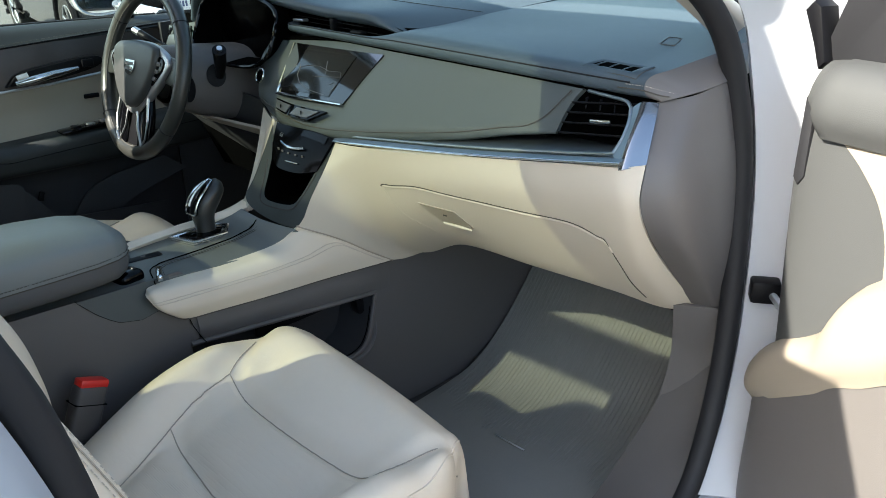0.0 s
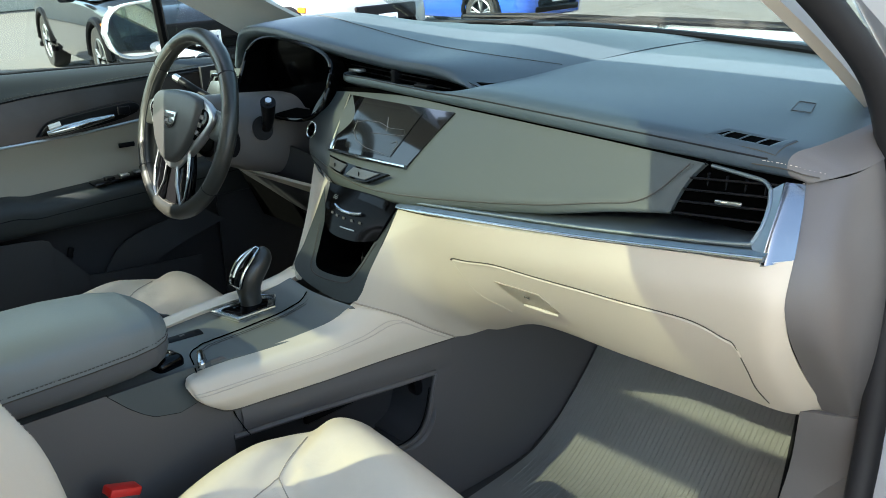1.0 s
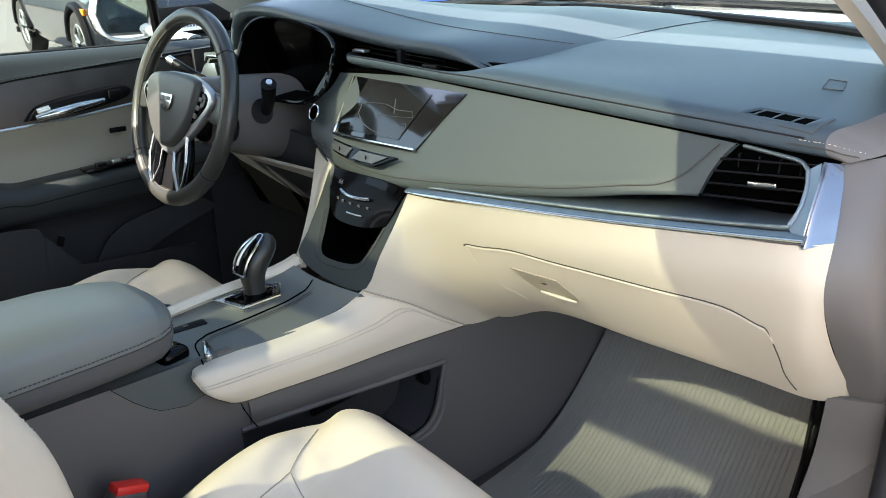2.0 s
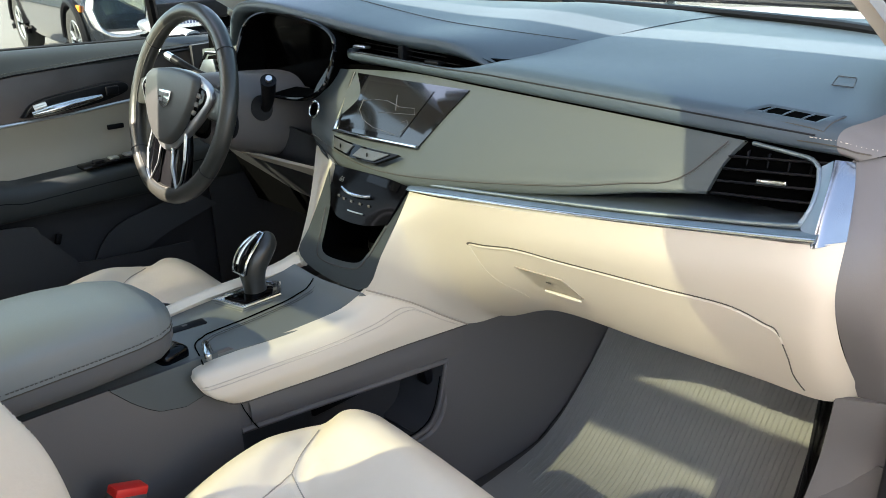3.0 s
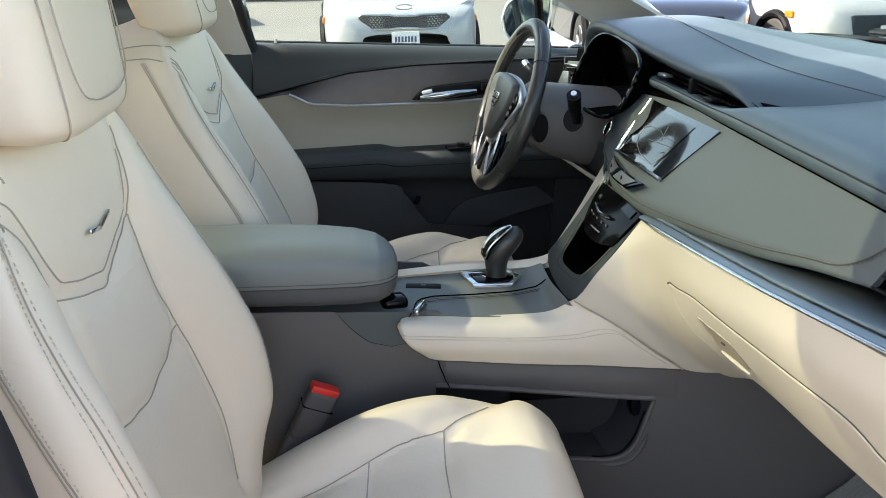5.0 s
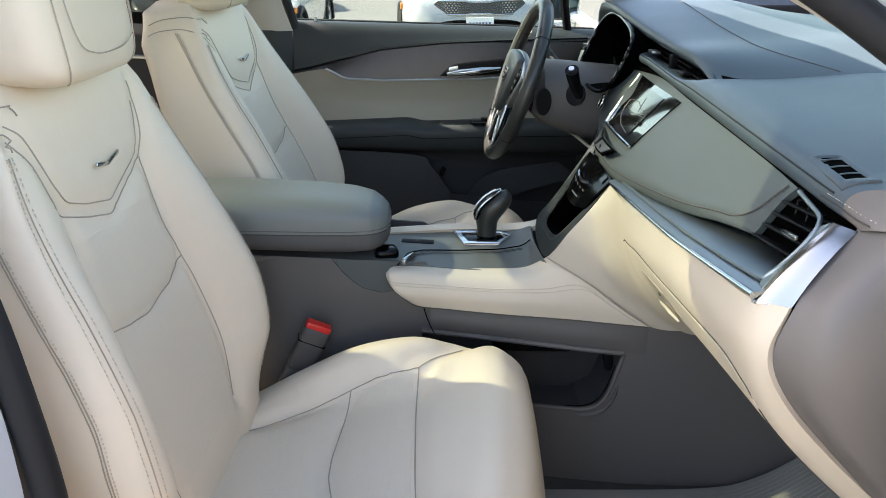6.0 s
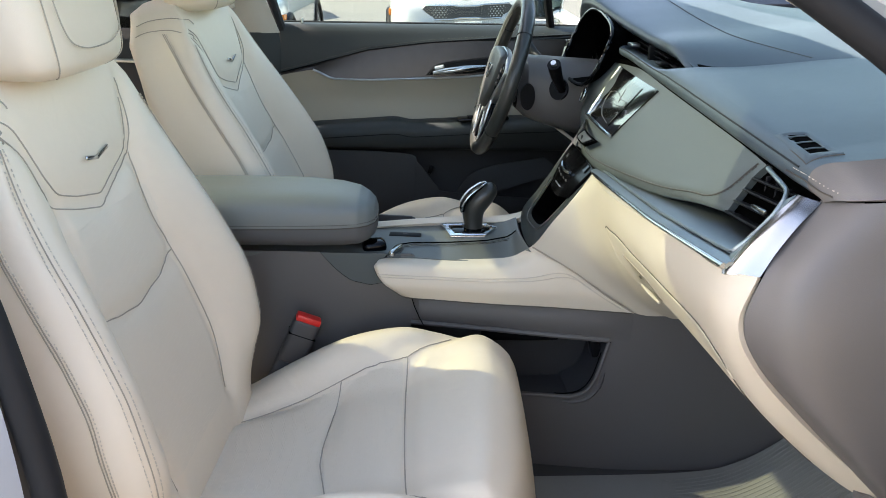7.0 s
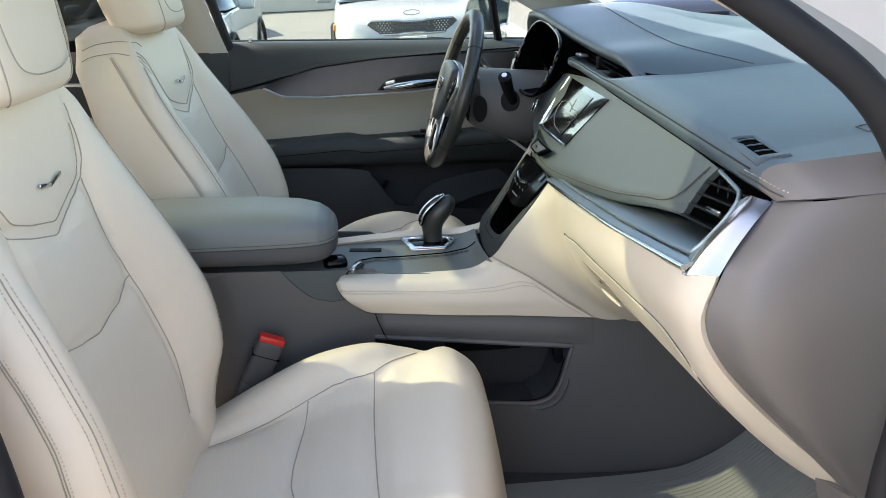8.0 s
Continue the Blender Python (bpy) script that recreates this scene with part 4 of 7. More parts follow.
part("side_panel_far", sheet(patch([[(x, 0.19, z), (x, 0.20, 0.5), (x, 0.21, 0.325)] for x, y, z in zip(SX, SY, TOPZ)], 20, 8), 0.005), taupe_dark, console)
part("pocket_back", rbox((0.09, 0.005, 0.56), (0.46, 0.01, 0.19), 0.003), charcoal, console)
part("pocket_floor", sheet(patch([[(-0.12, -0.04, 0.486), (-0.12, 0.0, 0.483)], [(0.10, -0.074, 0.486), (0.1, 0.0, 0.483)], [(0.25, -0.095, 0.486), (0.25, 0.0, 0.483)]], 14, 6), 0.006), charcoal, console)
part("pocket_end", sheet(patch([[(0.281, -0.099, 0.615), (0.268, -0.098, 0.56), (0.250, -0.095, 0.506), (0.215, -0.092, 0.487)], [(0.274, 0.0, 0.615), (0.262, 0.0, 0.56), (0.245, 0.0, 0.51), (0.21, 0.0, 0.489)]], 8, 14), 0.004), charcoal, console)
rim_line = cr([side_pt(x, z) for x, z in zip(*PK)], 40)
part("pocket_rim", tube(rim_line, 0.0045, 8), taupe_dark, console)
part("pocket_bevel", tube([p + Vector((0.010, 0.002, -0.010)) for p in rim_line[6:37]], lambda q: 0.009 * min(1.0, 6 * q, 6 * (1 - q)) + 0.0005, 8, flat=0.5), taupe_dark, console, "moulded lip round the pocket")
part("pocket_groove", tube([p + Vector((-0.006, 0.004, 0.005)) for p in rim_line[8:38]], 0.0010, 6), void_black, console)
part("pocket_net", rbox((0.12, -0.02, 0.60), (0.16, 0.012, 0.05), 0.006), black, console)
part("pocket_socket", rbox((0.262, -0.060, 0.585), (0.02, 0.03, 0.045), 0.006, 2, pose(0, 0, 0, 0, -12, 0)), black, console)
part("pocket_clip", rbox((0.118, -0.075, 0.622), (0.012, 0.006, 0.006), 0.001), chrome, console)
part("panel_joint", tube([side_pt(x, z) + Vector((0, -0.0045, 0)) for x, z in ((-0.102, 0.692), (-0.094, 0.664), (-0.084, 0.64), (-0.076, 0.625))], 0.0009, 6), void_black, console)
# cream arm pad along the console side
pad = patch([[(-0.168, -0.045, 0.752), (-0.170, -0.056, 0.748), (-0.160, -0.062, 0.728), (-0.140, -0.055, 0.708)],
             [(-0.150, -0.038, 0.760), (-0.152, -0.064, 0.755), (-0.142, -0.074, 0.722), (-0.112, -0.064, 0.692)],
             [(-0.06, -0.040, 0.760), (-0.06, -0.072, 0.754), (-0.055, -0.084, 0.722), (-0.05, -0.074, 0.690)],
             [(0.03, -0.045, 0.762), (0.03, -0.080, 0.755), (0.045, -0.096, 0.722), (0.05, -0.088, 0.688)],
             [(0.085, -0.055, 0.770), (0.10, -0.086, 0.762), (0.14, -0.104, 0.724), (0.16, -0.098, 0.686)],
             [(0.112, -0.072, 0.790), (0.150, -0.092, 0.778), (0.205, -0.110, 0.730), (0.24, -0.108, 0.684)],
             [(0.1238, -0.0785, 0.799), (0.20, -0.098, 0.758), (0.262, -0.115, 0.716), (0.314, -0.121, 0.684)]], 60, 24)
part("arm_pad", sheet(pad, 0.006), pad_cream, console, "cream leather arm pad with double stitching")
fp = bil(pad)
for v in (0.50, 0.545):
    seam("seam", [fp(0.03 + 0.85 * i / 50, v) + Vector((0, -0.0005, 0.0002)) for i in range(51)] + [fp(0.88 + 0.09 * i / 10, v + 0.40 * (i / 10) ** 2) + Vector((0, -0.0005, 0.0002)) for i in range(1, 11)], console, thread, 0.0008)
part("pad_joint", tube([fp(0.0, 0.3 + 0.7 * i / 6) + Vector((0, -0.001, -0.001)) for i in range(7)] + [fp(i / 40, 1.0) + Vector((0, -0.001, -0.001)) for i in range(41)], 0.0008, 6), seam_dark, console)
part("pad_seam", tube([fp(1.0, i / 12) + Vector((0, -0.001, 0)) for i in range(13)], 0.0014, 6), cream_dark, console)
# far cream strip
part("far_strip", sheet(patch([[(-0.24, 0.100, 0.770), (-0.24, 0.112, 0.776), (-0.24, 0.13, 0.770)], [(-0.05, 0.128, 0.775), (-0.05, 0.142, 0.782), (-0.05, 0.16, 0.776)],
                              [(0.07, 0.130, 0.777), (0.07, 0.145, 0.785), (0.07, 0.165, 0.778)], [(0.11, 0.118, 0.786), (0.115, 0.135, 0.793), (0.12, 0.16, 0.786)], [(0.13, 0.098, 0.80), (0.138, 0.12, 0.806), (0.145, 0.15, 0.798)]], 40, 8), 0.012), cream, console, "cream leather strip")
# top of the console
tops = patch([[(-0.50, 0.13, 0.768), (-0.50, 0.05, 0.770), (-0.50, -0.024, 0.768)], [(-0.20, 0.13, 0.768), (-0.20, 0.04, 0.768), (-0.20, -0.028, 0.766)], [(0.0, 0.135, 0.768), (0.0, 0.04, 0.766), (0.0, -0.05, 0.760)],
              [(0.085, 0.13, 0.776), (0.085, 0.03, 0.773), (0.085, -0.05, 0.768)], [(0.118, 0.11, 0.794), (0.115, 0.03, 0.790), (0.118, -0.078, 0.795)]], 40, 16)
part("top_plate", sheet(tops, 0.008), console_top, console, "smooth taupe console top")
joint_z = lambda x: float(np.interp(x, (-0.275, -0.262, -0.247, -0.230, -0.214, -0.178, -0.15, -0.12), (0.772, 0.757, 0.740, 0.725, 0.714, 0.706, 0.712, 0.716)))
part("side_ear", sheet([[side_pt(-0.274 + 0.154 * i / 24, joint_z(-0.274 + 0.154 * i / 24) + (0.769 - joint_z(-0.274 + 0.154 * i / 24)) * j / 8) + Vector((0, -0.003, 0)) for j in range(9)] for i in range(25)], 0.003), taupe, console)
part("ear_joint", tube([side_pt(-0.274 + 0.154 * i / 24, joint_z(-0.274 + 0.154 * i / 24)) + Vector((0, -0.002, 0)) for i in range(25)], 0.0010, 6), void_black, console)
# lid over the cup holders
lid_path = [(-0.150, -0.05), (-0.140, -0.02), (-0.130, 0.010), (-0.110, 0.024), (-0.085, 0.030), (0.005, 0.036), (0.08, 0.040), (0.11, 0.045)]
def top_z(x, y):
    best = min((p for c in tops for p in c), key=lambda p: (p.x - x) ** 2 + (p.y - y) ** 2)
    return best.z
lid_pts = [Vector((p.x, p.y, top_z(p.x, p.y) + 0.0012)) for p in cr([(a, b, 0) for a, b in lid_path], 40)]
part("lid_joint", tube(lid_pts, 0.0011, 6), void_black, console)
for dd in (0.011, 0.016):
    part("lid_seam", tube([p + Vector((dd * 1.0 if i < 12 else dd * 0.4, -dd, 0.0002)) for i, p in enumerate(lid_pts) if i > 5], 0.0006, 6), thread_dark, console)
part("lid_catch", rbox((-0.130, -0.025, 0.771), (0.048, 0.011, 0.012), 0.004, 3, pose(0, 0, 0, 0, 0, 67)), chrome, console, "chrome lid catch")
part("brake_switch", rbox((-0.112, 0.075, 0.7665), (0.066, 0.021, 0.006), 0.003, 2, pose(0, 0, 0, 0, 0, -5)), black, console, "parking brake switch")
part("brake_mark", rbox((-0.112, 0.075, 0.7700), (0.008, 0.004, 0.001), 0), taupe_mid, console)
part("key_slot", rbox((-0.172, 0.004, 0.770), (0.046, 0.040, 0.026), 0.010, 3, pose(0, 0, 0, 0, 0, 10)), gloss_black, console, "black recess beside the armrest")

armrest = thing("armrest", "padded taupe leather armrest lid with stitched edge", "armrest")
AX0, AX1 = -0.80, -0.168


def arm_ring(x, w, zt, zb, yc=0.035):
    pts = []
    for i in range(36):
        a = 2 * math.pi * i / 36
        ca, sa = math.cos(a), math.sin(a)
        pts.append(Vector((x, yc + w * math.copysign(abs(ca) ** 0.55, ca), (zt + zb) / 2 + (zt - zb) / 2 * math.copysign(abs(sa) ** 0.55, sa))))
    return pts


arm_rows = [(AX0, 0.096, 0.885, 0.790)] + [(-0.6, 0.095, 0.887, 0.785), (-0.42, 0.094, 0.888, 0.780), (-0.30, 0.092, 0.886, 0.778), (-0.235, 0.088, 0.880, 0.778), (-0.20, 0.080, 0.872, 0.780), (-0.182, 0.068, 0.862, 0.786), (-0.170, 0.050, 0.852, 0.795), (-0.165, 0.025, 0.842, 0.806)]
rings = []
for k in range(49):
    s = k / 48 * (len(arm_rows) - 1)
    i = min(int(s), len(arm_rows) - 2)
    f = s - i
    a, b = arm_rows[i], arm_rows[i + 1]
    rings.append(arm_ring(*[p + (q - p) * f for p, q in zip(a, b)]))
# two-tone lid; the lower band's colour also holds the shade below the seam
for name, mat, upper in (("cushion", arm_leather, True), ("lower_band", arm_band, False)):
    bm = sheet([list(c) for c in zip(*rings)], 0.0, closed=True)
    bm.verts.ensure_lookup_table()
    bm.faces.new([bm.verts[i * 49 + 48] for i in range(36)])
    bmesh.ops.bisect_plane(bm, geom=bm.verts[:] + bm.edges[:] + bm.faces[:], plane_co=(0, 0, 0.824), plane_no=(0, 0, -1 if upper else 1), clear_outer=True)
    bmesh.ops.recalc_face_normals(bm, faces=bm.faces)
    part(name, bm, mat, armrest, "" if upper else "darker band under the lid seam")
def arm_side(level, side):
    """The armrest's outline at a height: a line along one side."""
    line = []
    for r in rings:
        for p, q in zip(r, r[1:] + r[:1]):
            if (p.z - level) * (q.z - level) < 0 and (p.y + q.y - 0.07) * side > 0:
                line.append(p.lerp(q, (level - p.z) / (q.z - p.z)) + Vector((0, side * 0.0006, 0)))
                break
    return line


around = arm_side(0.824, -1) + [Vector((-0.1646, 0.035, 0.824))] + arm_side(0.824, 1)[::-1]
part("lid_seam", tube(around, 0.0009, 6), seam_dark, armrest)
stitch("stitching", [p + Vector((0.0004, -0.0008, 0)) for p in arm_side(0.831, -1)], armrest, thread_dark, 0.0008, 0.0036, 0.0018)

def spline_rows(rows, n):
    """Smoothly resampled rows of numbers."""
    R = np.array(rows, float)
    out = []
    for i in range(n + 1):
        s = i / n * (len(R) - 1)
        k = min(int(s), len(R) - 2)
        t = s - k
        a, b, c, d = R[max(k - 1, 0)], R[k], R[k + 1], R[min(k + 2, len(R) - 1)]
        out.append(0.5 * (2 * b + (c - a) * t + (2 * a - 5 * b + 4 * c - d) * t * t + (3 * b - a - 3 * c + d) * t ** 3))
    return out


# gear selector
shifter = thing("gear_selector", "black and chrome gear selector in a silver base", "gear lever")
bp = [(-0.036, 0.118), (0.058, 0.122), (0.076, 0.098), (0.050, 0.060), (-0.020, 0.058)]
part("base", joined(prism(bp, 0.764, 0.773, "z", 0.003, 2), tube([(a, b, 0.774) for a, b in bp], 0.0045, 8, True, flat=0.7)), material("polished base silver", (0.72, 0.74, 0.75), 0.18, metal=1.0, vary=0.03), shifter, "silver base plate")
part("boot", prism([(-0.022, 0.111), (0.050, 0.114), (0.062, 0.096), (0.042, 0.067), (-0.010, 0.066)], 0.768, 0.7765, "z", 0.002, 2), gloss_black, shifter, "glossy black collar")
KN = [(0.765, 0.030, 0.020, 0.017), (0.79, 0.028, 0.020, 0.016), (0.81, 0.028, 0.023, 0.019), (0.832, 0.038, 0.028, 0.022), (0.850, 0.049, 0.026, 0.0215), (0.864, 0.057, 0.016, 0.015), (0.872, 0.061, 0.004, 0.005)]
KY = 0.098
kn = spline_rows(KN, 30)
kr = [[Vector((c + h * math.cos(a), KY + wy * math.sin(a), z)) for a in (2 * math.pi * i / 24 for i in range(24))] for z, c, h, wy in kn]
bm = sheet([list(c) for c in zip(*kr)], 0.0, closed=True)
bm.verts.ensure_lookup_table()
bm.faces.new([bm.verts[i * 31 + 30] for i in range(24)])
bmesh.ops.recalc_face_normals(bm, faces=bm.faces)
part("knob", bm, wheel_leather, shifter, "dark leather knob")
face_k = [(z, c - h, min(wy * 0.85, 0.018)) for z, c, h, wy in kn[11:30]]
kf = [[Vector((x - 0.0015 - 0.004 * (1 - (k / 2 - 1) ** 2), KY + w_ * (k / 2 - 1), z + 0.003 * (1 - (k / 2 - 1) ** 2))) for k in range(5)] for z, x, w_ in face_k]
part("knob_face", sheet(kf, 0.004), gloss_black, shifter, "glossy black face")
edge_k = [r[0] for r in kf] + [r[-1] for r in kf[::-1]]
part("chrome_line", tube([p + Vector((-0.0015, 0, 0.001)) for p in edge_k], 0.0022, 8, True), chrome, shifter, "chrome outline")
part("chrome_line", tube([r[2] + Vector((-0.0015, 0, 0.001)) for r in kf[3:17]], 0.0022, 8), satin, shifter)

# ---------------------------------------------------------------- seats
def seg_dist(P, line):
    """Distance of 2D points P (n, 2) from a polyline."""
    best = np.full(len(P), 9.0)
    L = np.array(line)
    for a, b in zip(L, L[1:]):
        ab = b - a
        t = np.clip(((P - a) @ ab) / max(1e-9, ab @ ab), 0, 1)
        best = np.minimum(best, np.linalg.norm(P - (a + t[:, None] * ab), axis=1))
    return best


def fine(line, n=40):
    return [(p.x, p.y) for p in cr([(a, b, 0) for a, b in line], n)]


def crisp(line, n=10):
    """Straight runs with small rounded corners."""
    L = [Vector((a, b)) for a, b in line]
    out = [L[0]]
    for a, b, c in zip(L, L[1:], L[2:]):
        r = min(0.010, (b - a).length * 0.4, (c - b).length * 0.4)
        p, q = b + (a - b).normalized() * r, b + (c - b).normalized() * r
        out += [(p * (1 - t) + b * t) * (1 - t) + (b * (1 - t) + q * t) * t for t in (0, 0.33, 0.67, 1)]
    out.append(L[-1])
    full = []
    for a, b in zip(out, out[1:]):
        k = max(1, int((b - a).length / 0.008))
        full += [tuple(a.lerp(b, i / k)) for i in range(k)]
    return full + [tuple(out[-1])]


def table(rows, k, s):
    f = s * (len(rows) - 1)
    i = min(int(f), len(rows) - 2)
    return [a.lerp(b, f - i) if isinstance(a, Vector) else a + (b - a) * (f - i) for a, b in zip(rows[i], rows[i + 1])][k]


def split(name_a, mat_a, name_b, mat_b, grid, closed, choose, parent, label_a="", label_b="", cap=None):
    """One grid, parted into two meshes by a choice made face by face."""
    for name, mat, want, label in ((name_a, mat_a, True, label_a), (name_b, mat_b, False, label_b)):
        bm = sheet(grid, 0.0, closed)
        drop = [f for f in bm.faces if choose(f.calc_center_median()) != want]
        if cap is not None and not want:
            cap(bm)
        bmesh.ops.delete(bm, geom=drop, context="FACES")
        part(name, bm, mat, parent, label)


YC = -0.365
HY = -0.378   # middle of the headrest
front_seat = thing("front_seat", "cream leather front seat with stitched bolsters and perforated inserts", "car seat", "front seats", at=(-0.25, YC, 0.33))

# cushion: x, centre height, width factor, bolster height
CR = [(-0.50, 0.525, 0.92, -0.020), (-0.42, 0.535, 0.95, -0.005), (-0.32, 0.550, 0.99, 0.038), (-0.22, 0.568, 1.0, 0.072), (-0.12, 0.597, 1.0, 0.064), (-0.05, 0.613, 0.99, 0.036),
      (0.01, 0.634, 0.95, 0.014), (0.05, 0.630, 0.88, 0.006), (0.085, 0.600, 0.80, 0.002), (0.105, 0.52, 0.76, 0.0), (0.118, 0.44, 0.74, 0.0), (0.122, 0.38, 0.73, 0.0)]
CV = [(-0.250, -0.20, 0), (-0.268, -0.10, 0.0), (-0.272, -0.03, 0.35), (-0.258, -0.002, 0.82), (-0.232, 0, 1.0), (-0.205, 0, 0.86), (-0.180, 0, 0.46), (-0.152, 0, 0.13), (-0.115, 0, 0.01), (0.0, -0.002, 0.0)]
CV = CV + [(-a, b, c) for a, b, c in CV[-2::-1]]
rows = spline_rows(CR, 84)
cross = spline_rows(CV, 96)
cush_seams = [fine([(-0.46, -0.100), (-0.40, -0.125), (-0.22, -0.176), (-0.106, -0.190)]), fine([(-0.46, 0.115), (-0.42, 0.127), (-0.225, 0.177), (-0.106, 0.190)]),
              fine([(-0.106, -0.190), (-0.110, -0.08), (-0.110, 0.09), (-0.106, 0.190)]), fine([(-0.106, 0.190), (-0.06, 0.215), (-0.017, 0.240), (0.0, 0.252)]), fine([(-0.106, -0.190), (-0.06, -0.205), (-0.01, -0.228), (0.01, -0.242)]),
              crisp([(-0.215, -0.176), (-0.243, -0.03), (-0.243, 0.02), (-0.225, 0.177)])]
cg_ = []
for X, Z, Wf, B in rows:
    for dy, dz, bf in cross:
        cg_.append((X, dy * Wf, max(0.36, Z + dz * (0.6 if X > 0.05 else 1.0) + bf * B * (1.0 if dy > 0 else float(np.interp(X, (-0.2, 0.0), (1.0, 0.35)))))))
G = np.array(cg_)
G[:, 0] += 0.10 * (G[:, 1] - 0.17) * np.clip((G[:, 0] + 0.10) / 0.15, 0, 1)
G[:, 0] += 0.009 * np.clip(1 - (G[:, 1] / 0.19) ** 2, 0, 1) * np.clip((G[:, 0] + 0.04) / 0.10, 0, 1)   # rounded front
sink = np.zeros(len(G))
for s in cush_seams:
    d = seg_dist(G[:, :2], s)
    sink += 0.012 * np.exp(-(d / 0.018) ** 2)
G[:, 2] += 0.006 * np.exp(-((G[:, 0] - 0.018) / 0.05) ** 2) * np.exp(-((G[:, 1] - 0.165) / 0.07) ** 2) * (G[:, 2] > 0.57)   # raised inner thigh corner
top_only = (G[:, 2] > 0.50) & (G[:, 0] < 0.09)
G[:, 2] -= np.minimum(sink, 0.013) * top_only
nv = len(cross)
YS = -0.362   # middle of the cushion
cush = [[Vector((G[i * nv + j][0], YS + G[i * nv + j][1] * 0.96, G[i * nv + j][2])) for j in range(nv)] for i in range(len(rows))]
split("cushion_insert", cream_perf, "cushion", cream, cush, False, lambda c: c.x < -0.112 and -float(np.interp(c.x, (-0.42, -0.22, -0.11), (0.116, 0.166, 0.180))) < c.y - YS < float(np.interp(c.x, (-0.42, -0.22, -0.11), (0.118, 0.166, 0.180))) and c.z > 0.49, front_seat, "perforated cream insert", "cream leather seat cushion")


def drop_on(grid, pts, axis, lift):
    """Points laid on a grid: for each pair of coordinates the nearest grid point's place, a little proud."""
    A = np.array([p for col in grid for p in col])
    keep = [k for k in range(3) if k != axis]
    out = []
    for p in pts:
        d = (A[:, keep[0]] - p[0]) ** 2 + (A[:, keep[1]] - p[1]) ** 2
        near = np.argsort(d)[:6]
        w = 1 / (d[near] + 1e-7)
        v = [0, 0, 0]
        v[keep[0]], v[keep[1]] = p
        v[axis] = float((A[near, axis] * w).sum() / w.sum()) + lift
        out.append(Vector(v))
    return out


for s in cush_seams:
    part("cushion_seam", tube(drop_on(cush, [(a, YS + b * 0.96) for a, b in s], 2, 0.0006), 0.0010, 6), cream_dark, front_seat)
for j0, sg in ((14, -1), (82, 1)):
    part("cushion_piping", tube([cush[i][j0] + Vector((0, 0, 0.001)) for i in range(4, 60)], 0.0016, 6), cream, front_seat)

# backrest: z, centre x, bolster reach, half width
BR = [(0.48, -0.405, 0.010, 0.190), (0.56, -0.415, 0.012, 0.215), (0.62, -0.428, 0.030, 0.240), (0.68, -0.448, 0.063, 0.256), (0.74, -0.468, 0.078, 0.262), (0.80, -0.486, 0.083, 0.260), (0.86, -0.500, 0.073, 0.252), (0.92, -0.514, 0.060, 0.242),
      (0.98, -0.527, 0.043, 0.230), (1.04, -0.536, 0.022, 0.216), (1.09, -0.546, 0.010, 0.200), (1.13, -0.556, 0.003, 0.182), (1.158, -0.570, 0.0, 0.160), (1.175, -0.588, 0.0, 0.125), (1.183, -0.606, 0.0, 0.085), (1.185, -0.62, 0.0, 0.04)]
BV = [(0.0, 0.0, 0.0), (0.30, 0.0, 0.02), (0.48, 0.0, 0.08), (0.58, 0.0, 0.26), (0.68, 0.0, 0.66), (0.78, 0.0, 0.95), (0.86, 0.0, 1.0), (0.93, 0.0, 0.86), (0.985, 0.0, 0.48), (1.01, -0.015, 0.0), (0.99, -0.07, 0), (0.95, -0.115, 0), (0.80, -0.135, 0), (0.4, -0.14, 0)]
BV = BV + [(0.0, -0.14, 0.0)] + [(-a, b, 0.82 * c) for a, b, c in BV[:0:-1]]   # the outer bolster is the lower one
SKEW = 0.06   # the backrest stands turned a little towards the door
brow = spline_rows(BR, 84)
bcross = spline_rows(BV + [BV[0]], 150)[:-1]
ring_n = len(bcross)
back_pts = np.array([(cx + dx * float(np.interp(z, (1.10, 1.16, 1.178, 1.186), (1.0, 0.80, 0.5, 0.12))) + bf * reach * (1.0 if t > 0 else float(np.interp(z, (0.92, 1.04), (1.0, 0.8)))) + SKEW * t * hw, t * hw, z) for z, cx, reach, hw in brow for t, dx, bf in bcross])
shield = crisp([(0.150, 1.12), (0.146, 1.088), (0.136, 1.05), (0.124, 1.013), (0.005, 0.964), (-0.055, 0.979), (-0.109, 0.997), (-0.132, 1.03), (-0.145, 1.072), (-0.172, 1.103)])
shield2 = crisp([(0.139, 1.093), (0.124, 1.05), (0.117, 1.022), (0.012, 0.982), (-0.053, 0.996), (-0.096, 1.011), (-0.115, 1.038), (-0.131, 1.077), (-0.145, 1.106), (-0.165, 1.119)])
long_r = fine([(0.124, 1.013), (0.124, 0.962), (0.127, 0.907), (0.140, 0.850), (0.148, 0.782), (0.150, 0.708), (0.141, 0.648), (0.129, 0.60)])
long_l = fine([(-0.112, 0.997), (-0.112, 0.95), (-0.114, 0.885), (-0.122, 0.80), (-0.130, 0.73), (-0.132, 0.65), (-0.120, 0.58)])
chev = crisp([(0.140, 0.850), (0.090, 0.826), (0.003, 0.815), (-0.055, 0.825), (-0.122, 0.842)])
back_seams = [shield, shield2, long_r, long_l, chev]
sink = np.zeros(len(back_pts))
for s, depth in zip(back_seams, (0.007, 0.004, 0.010, 0.010, 0.009)):
    sink += depth * np.exp(-(seg_dist(back_pts[:, 1:], s) / 0.013) ** 2)
frontal = np.array([1.0 if d > -0.01 else 0.0 for _ in brow for _, d, _ in bcross])
